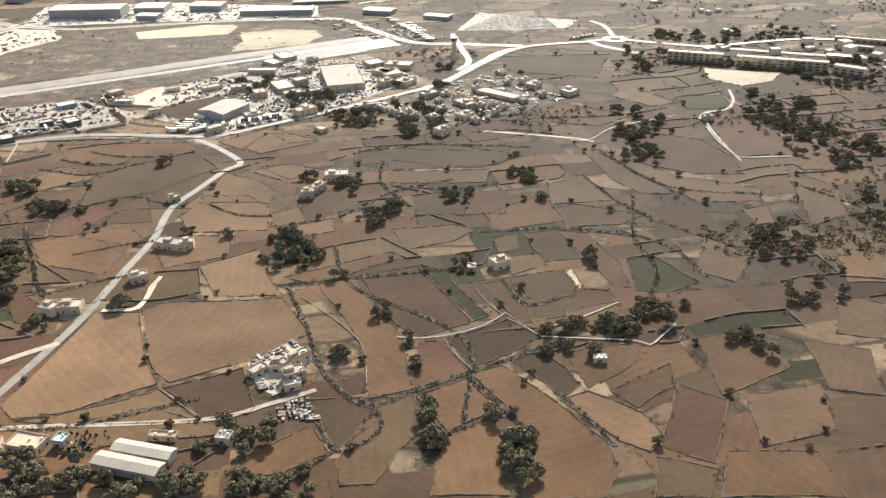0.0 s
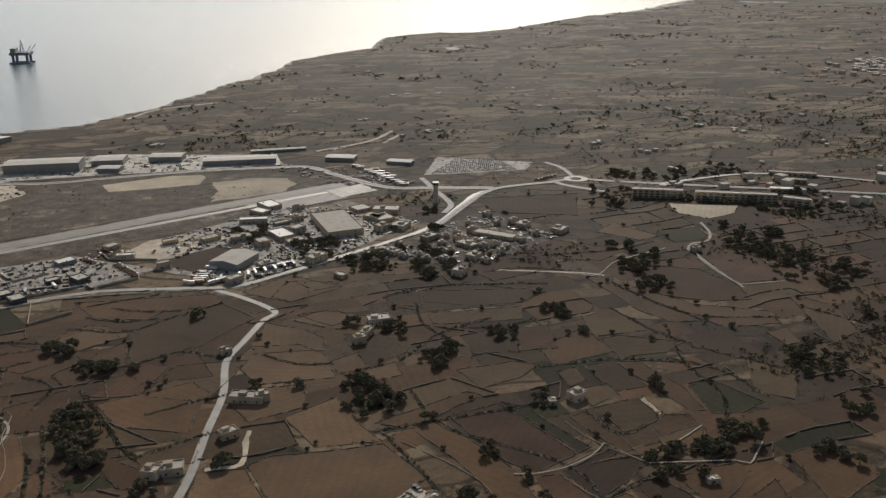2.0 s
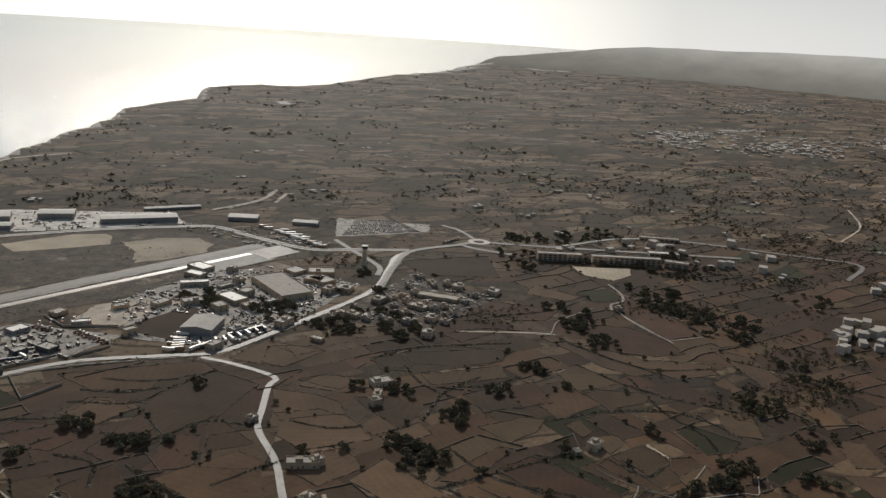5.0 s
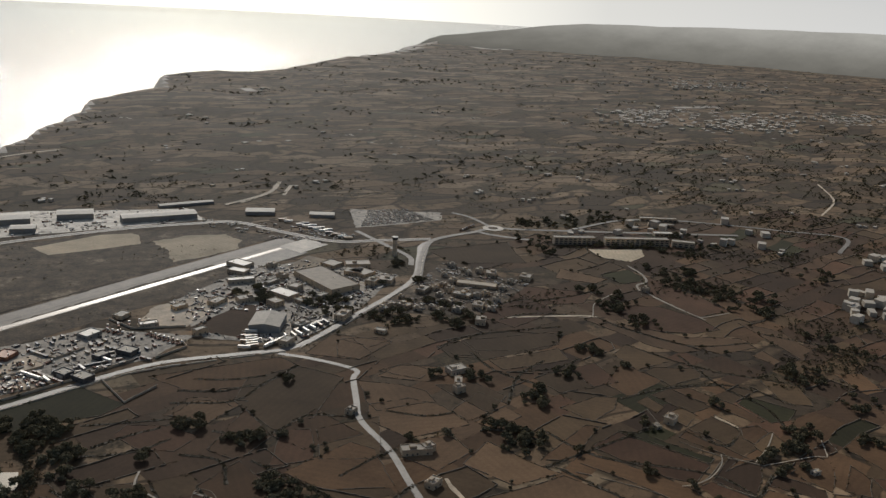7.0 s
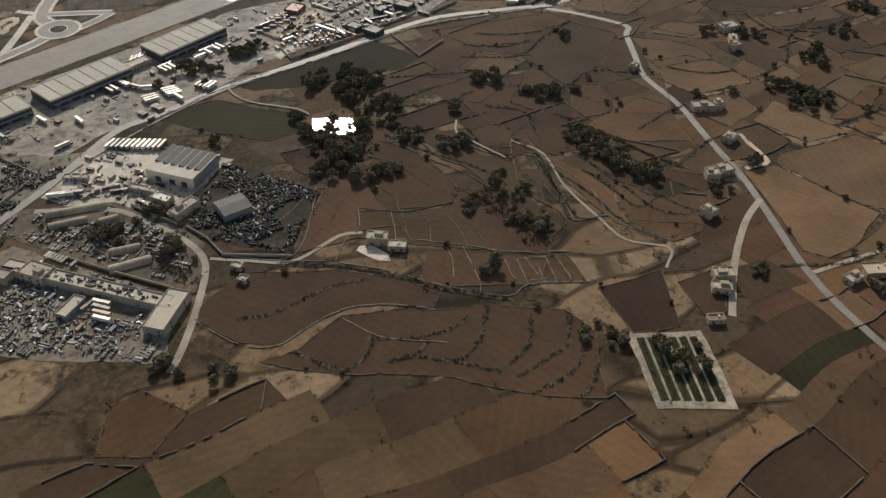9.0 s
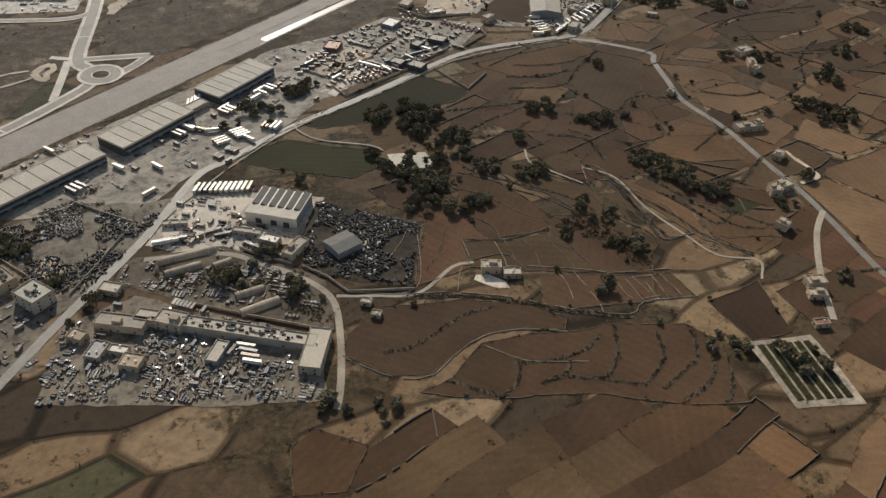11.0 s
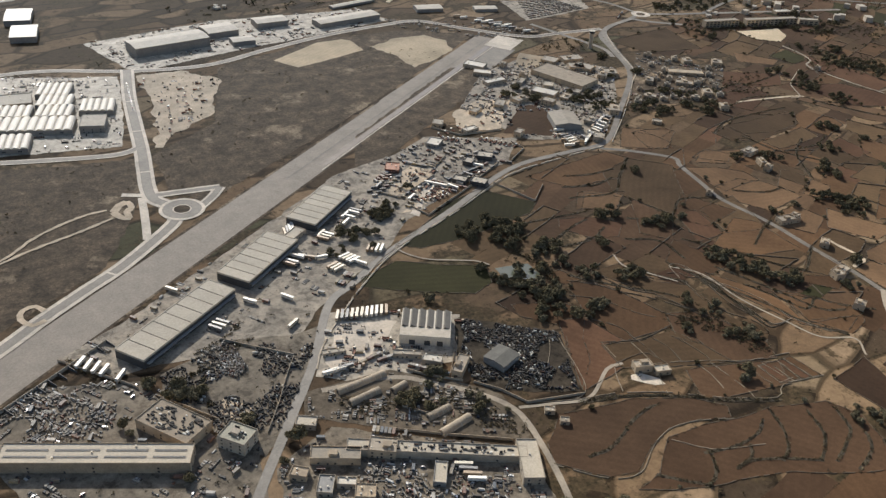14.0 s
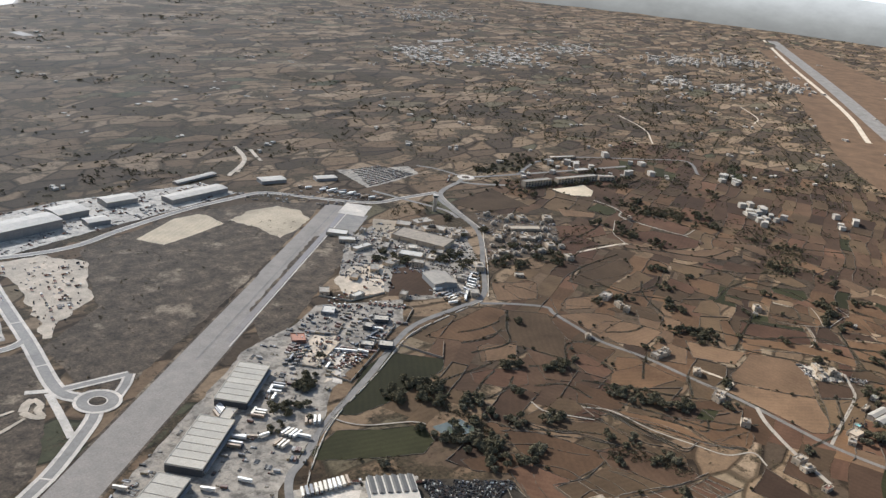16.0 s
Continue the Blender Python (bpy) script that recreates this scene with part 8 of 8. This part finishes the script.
    def fin_part(name, mat, f0, f1, c0, c1, h0, h1, label, steps=14, cuts=4):
        bm = bmesh.new()
        sides = []
        for h in (h0, h1):
            sides.append([[bm.verts.new(fin(f0 + (f1 - f0) * i / steps, c0 + (c1 - c0) * j / cuts, h)) for j in range(cuts + 1)] for i in range(steps + 1)])
        for g in sides:
            for r, q in zip(g, g[1:]):
                for j in range(cuts):
                    bm.faces.new((r[j], r[j + 1], q[j + 1], q[j]))
        a, b = sides
        for i in range(steps):
            for j in (0, cuts):
                bm.faces.new((a[i][j], a[i + 1][j], b[i + 1][j], b[i][j]))
        for i in (0, steps):
            for j in range(cuts):
                bm.faces.new((a[i][j], a[i][j + 1], b[i][j + 1], b[i][j]))
        bmesh.ops.recalc_face_normals(bm, faces=bm.faces)
        crease(bm)
        ob = part(name, bm, mat, t, label)
        for p in ob.data.polygons:
            p.use_smooth = True
        return ob

    fin_part("winglet", M_SKIN, 0.0, 1.0, 0.0, 1.0, 0.0, 0.09, "white blended winglet")
    fin_part("winglet_edge", M_NAVY, 0.3, 1.0, 0.0, 0.16, -0.012, 0.0, "navy band along the winglet's front")
    for k in range(7):
        f = 0.42 + 0.065 * k
        fin_part("painted_mark", M_NAVY, f, f + 0.03, 0.42, 0.66, -0.012, 0.0, "plain navy painted mark", 3, 2)
    # engine: nacelle with inlet lip, and the pylon fairing over it
    def hull(name, mat, rings, label, sides=28):
        bm = bmesh.new()
        loops = []
        for x, y, z, ry, rz in rings:
            loops.append([bm.verts.new(Vector((x, y + ry * math.cos(6.2832 * j / sides), z + rz * math.sin(6.2832 * j / sides))) - base) for j in range(sides)])
        for r, q in zip(loops, loops[1:]):
            for j in range(sides):
                bm.faces.new((r[j], r[(j + 1) % sides], q[(j + 1) % sides], q[j]))
        bm.faces.new(loops[0])
        bm.faces.new(loops[-1])
        bmesh.ops.recalc_face_normals(bm, faces=bm.faces)
        crease(bm)
        ob = part(name, bm, mat, t, label)
        for p in ob.data.polygons:
            p.use_smooth = True
        return ob

    yc, zc = 3.44, -2.58
    hull("inlet_cowl", M_SKIN, [(2.7, yc, zc, 0.85, 0.85), (2.6, yc, zc, 0.93, 0.93), (2.2, yc, zc, 1.02, 1.02), (1.42, yc, zc, 1.05, 1.05)], "white engine inlet cowl")
    hull("fan_cowl", M_SKIN, [(1.405, yc, zc, 1.05, 1.05), (0.4, yc, zc, 1.07, 1.07), (-0.6, yc, zc, 1.06, 1.05)], "white engine fan cowl")
    hull("reverser_cowl", M_SKIN, [(-0.615, yc, zc, 1.06, 1.05), (-1.5, yc, zc, 1.0, 0.98), (-2.4, yc, zc, 0.8, 0.78)], "white thrust reverser cowl")
    # pylon fairing: ahead, centre out, centre up, half width, half height
    spine = [(0.72, 3.31, -1.54, 0.02, 0.02), (0.7, 3.31, -1.56, 0.09, 0.05), (0.66, 3.31, -1.59, 0.16, 0.1), (0.59, 3.31, -1.63, 0.23, 0.15), (0.42, 3.32, -1.68, 0.33, 0.22), (0.29, 3.33, -1.7, 0.39, 0.255), (0.0, 3.34, -1.72, 0.47, 0.3), (-0.3, 3.36, -1.74, 0.53, 0.328), (-0.655, 3.38, -1.755, 0.575, 0.345)]
    tail = [(-0.667, 3.38, -1.757, 0.577, 0.345), (-1.1, 3.41, -1.8, 0.64, 0.34), (-1.7, 3.45, -1.9, 0.74, 0.35), (-2.4, 3.49, -2.02, 0.95, 0.27), (-3.2, 3.52, -2.08, 1.1, 0.13), (-3.9, 3.54, -2.1, 1.15, 0.04)]
    fine = []
    rows = [spine[0], *spine, spine[-1]]
    for p0, p1, p2, p3 in zip(rows, rows[1:], rows[2:], rows[3:]):
        for k in range(4):
            f = k / 4
            fine.append(tuple(0.5 * (2 * b + (c - a) * f + (2 * a - 5 * b + 4 * c - d) * f * f + (3 * b - a - 3 * c + d) * f ** 3) for a, b, c, d in zip(p0, p1, p2, p3)))
    fine.append(spine[-1])
    hull("pylon_nose", M_SKIN, fine, "white rounded nose of the engine pylon", 48)
    hull("pylon_fairing", M_SKIN, tail, "white fairing between engine pylon and wing", 48)
    hull("panel_seam", M_SEAL, [(-0.65, 3.38, -1.755, 0.57, 0.34), (-0.672, 3.38, -1.757, 0.573, 0.342)], "dark seam between fairing panels", 48)

    def on_fairing(x, th, h):
        rows = spine + tail
        for p, q in zip(rows, rows[1:]):
            if p[0] >= x >= q[0]:
                f = (p[0] - x) / max(1e-6, p[0] - q[0])
                cy, cz, w, t2 = (p[k] + (q[k] - p[k]) * f for k in range(1, 5))
                break
        return Vector((x, cy - (w + h) * math.cos(th), cz + (t2 + h) * math.sin(th))) - base

    def plate(name, mat, corners, h, label, n=6):
        """A thin piece lying on the fairing; corners give how far ahead and how far round."""
        bm = bmesh.new()
        (a0, b0), (a1, b1), (a2, b2), (a3, b3) = corners
        grid = []
        for i in range(n + 1):
            f = i / n
            row = []
            for j in range(3):
                g = j / 2
                x = (a0 * (1 - g) + a1 * g) * (1 - f) + (a2 * (1 - g) + a3 * g) * f
                th = (b0 * (1 - g) + b1 * g) * (1 - f) + (b2 * (1 - g) + b3 * g) * f
                row.append(bm.verts.new(on_fairing(x, th, h)))
            grid.append(row)
        for r, q in zip(grid, grid[1:]):
            for j in range(2):
                bm.faces.new((r[j], r[j + 1], q[j + 1], q[j]))
        made = bmesh.ops.extrude_face_region(bm, geom=bm.faces[:])
        for v in [g for g in made["geom"] if isinstance(g, bmesh.types.BMVert)]:
            v.co.z -= 0.006
        bmesh.ops.recalc_face_normals(bm, faces=bm.faces)
        return part(name, bm, mat, t, label)

    plate("vent_slot", M_SOOT, ((0.295, 0.72), (0.27, 0.72), (0.287, 1.05), (0.262, 1.05)), 0.003, "narrow dark vent slot")
    plate("vent_slot", M_BARE, ((0.287, 1.06), (0.262, 1.06), (0.285, 1.16), (0.258, 1.16)), 0.004, "bright metal lip of a vent slot")
    plate("vent_slot", M_SOOT, ((-0.24, 0.5), (-0.27, 0.5), (-0.26, 0.86), (-0.29, 0.86)), 0.003, "narrow dark vent slot")
    plate("vent_slot", M_SOOT, ((-0.52, 1.51), (-0.61, 1.5), (-0.52, 1.46), (-0.61, 1.45)), 0.003, "narrow dark vent slot")
    for c in (((-0.166, 1.18), (-0.170, 1.18), (-0.166, 1.75), (-0.170, 1.75)), ((-0.398, 1.18), (-0.402, 1.18), (-0.400, 1.75), (-0.404, 1.75)), ((-0.17, 1.188), (-0.4, 1.2), (-0.17, 1.18), (-0.4, 1.192))):
        plate("hatch_seam", M_SEAL, c, 0.003, "dark seam round a service hatch")
    for x, th in ((-0.35, 1.34), (-0.34, 1.6)):
        plate("latch", M_SOOT, ((x, th), (x - 0.02, th), (x, th + 0.03), (x - 0.02, th + 0.03)), 0.004, "small dark hatch latch", 2)
    for k in range(9):
        plate("fastener", M_SOOT, ((-0.69, 0.5 + 0.12 * k), (-0.70, 0.5 + 0.12 * k), (-0.69, 0.518 + 0.12 * k), (-0.70, 0.518 + 0.12 * k)), 0.003, "", 2)
    for k in range(26):
        x = -0.72 - 0.05 * k
        plate("fastener", M_SOOT, ((x, 1.27), (x - 0.007, 1.27), (x, 1.283), (x - 0.007, 1.283)), 0.003, "", 2)
    plate("panel_seam", M_SOOT, ((-0.68, 1.335), (-2.2, 1.335), (-0.68, 1.341), (-2.2, 1.341)), 0.002, "fine seam along the fairing", 2)
    for a0, a1, u0, u1 in ((0.78, 0.30, 1.83, 1.836), (0.786, 0.78, 1.6, 1.836)):
        bm = bmesh.new()
        rows = []
        for i in range(7):
            f = i / 6
            x = a0 + (a1 - a0) * f if a0 - a1 > 0.1 else a0 + 0.14 * (1 - f) ** 1.0
            th = u0 if a0 - a1 > 0.1 else u0 - 0.2 + 0.436 * f
            rows.append([bm.verts.new(Vector((x + dx, yc - 1.056 * math.cos(th + dt), zc + 1.056 * math.sin(th + dt))) - base) for dx, dt in ((0, 0), (-0.006, 0.006))])
        for r, q in zip(rows, rows[1:]):
            bm.faces.new((r[0], r[1], q[1], q[0]))
        made = bmesh.ops.extrude_face_region(bm, geom=bm.faces[:])
        for v in [g for g in made["geom"] if isinstance(g, bmesh.types.BMVert)]:
            v.co.z -= 0.006
        part("panel_seam", bm, M_SEAL, t, "dark seam on the engine cowl")


airliner()


# ---- set out at model scale ----
for ob in list(scene.objects):
    if ob.parent is None and ob.type in {"MESH", "EMPTY"}:
        ob.matrix_basis = Matrix.Scale(MODEL, 4) @ ob.matrix_basis
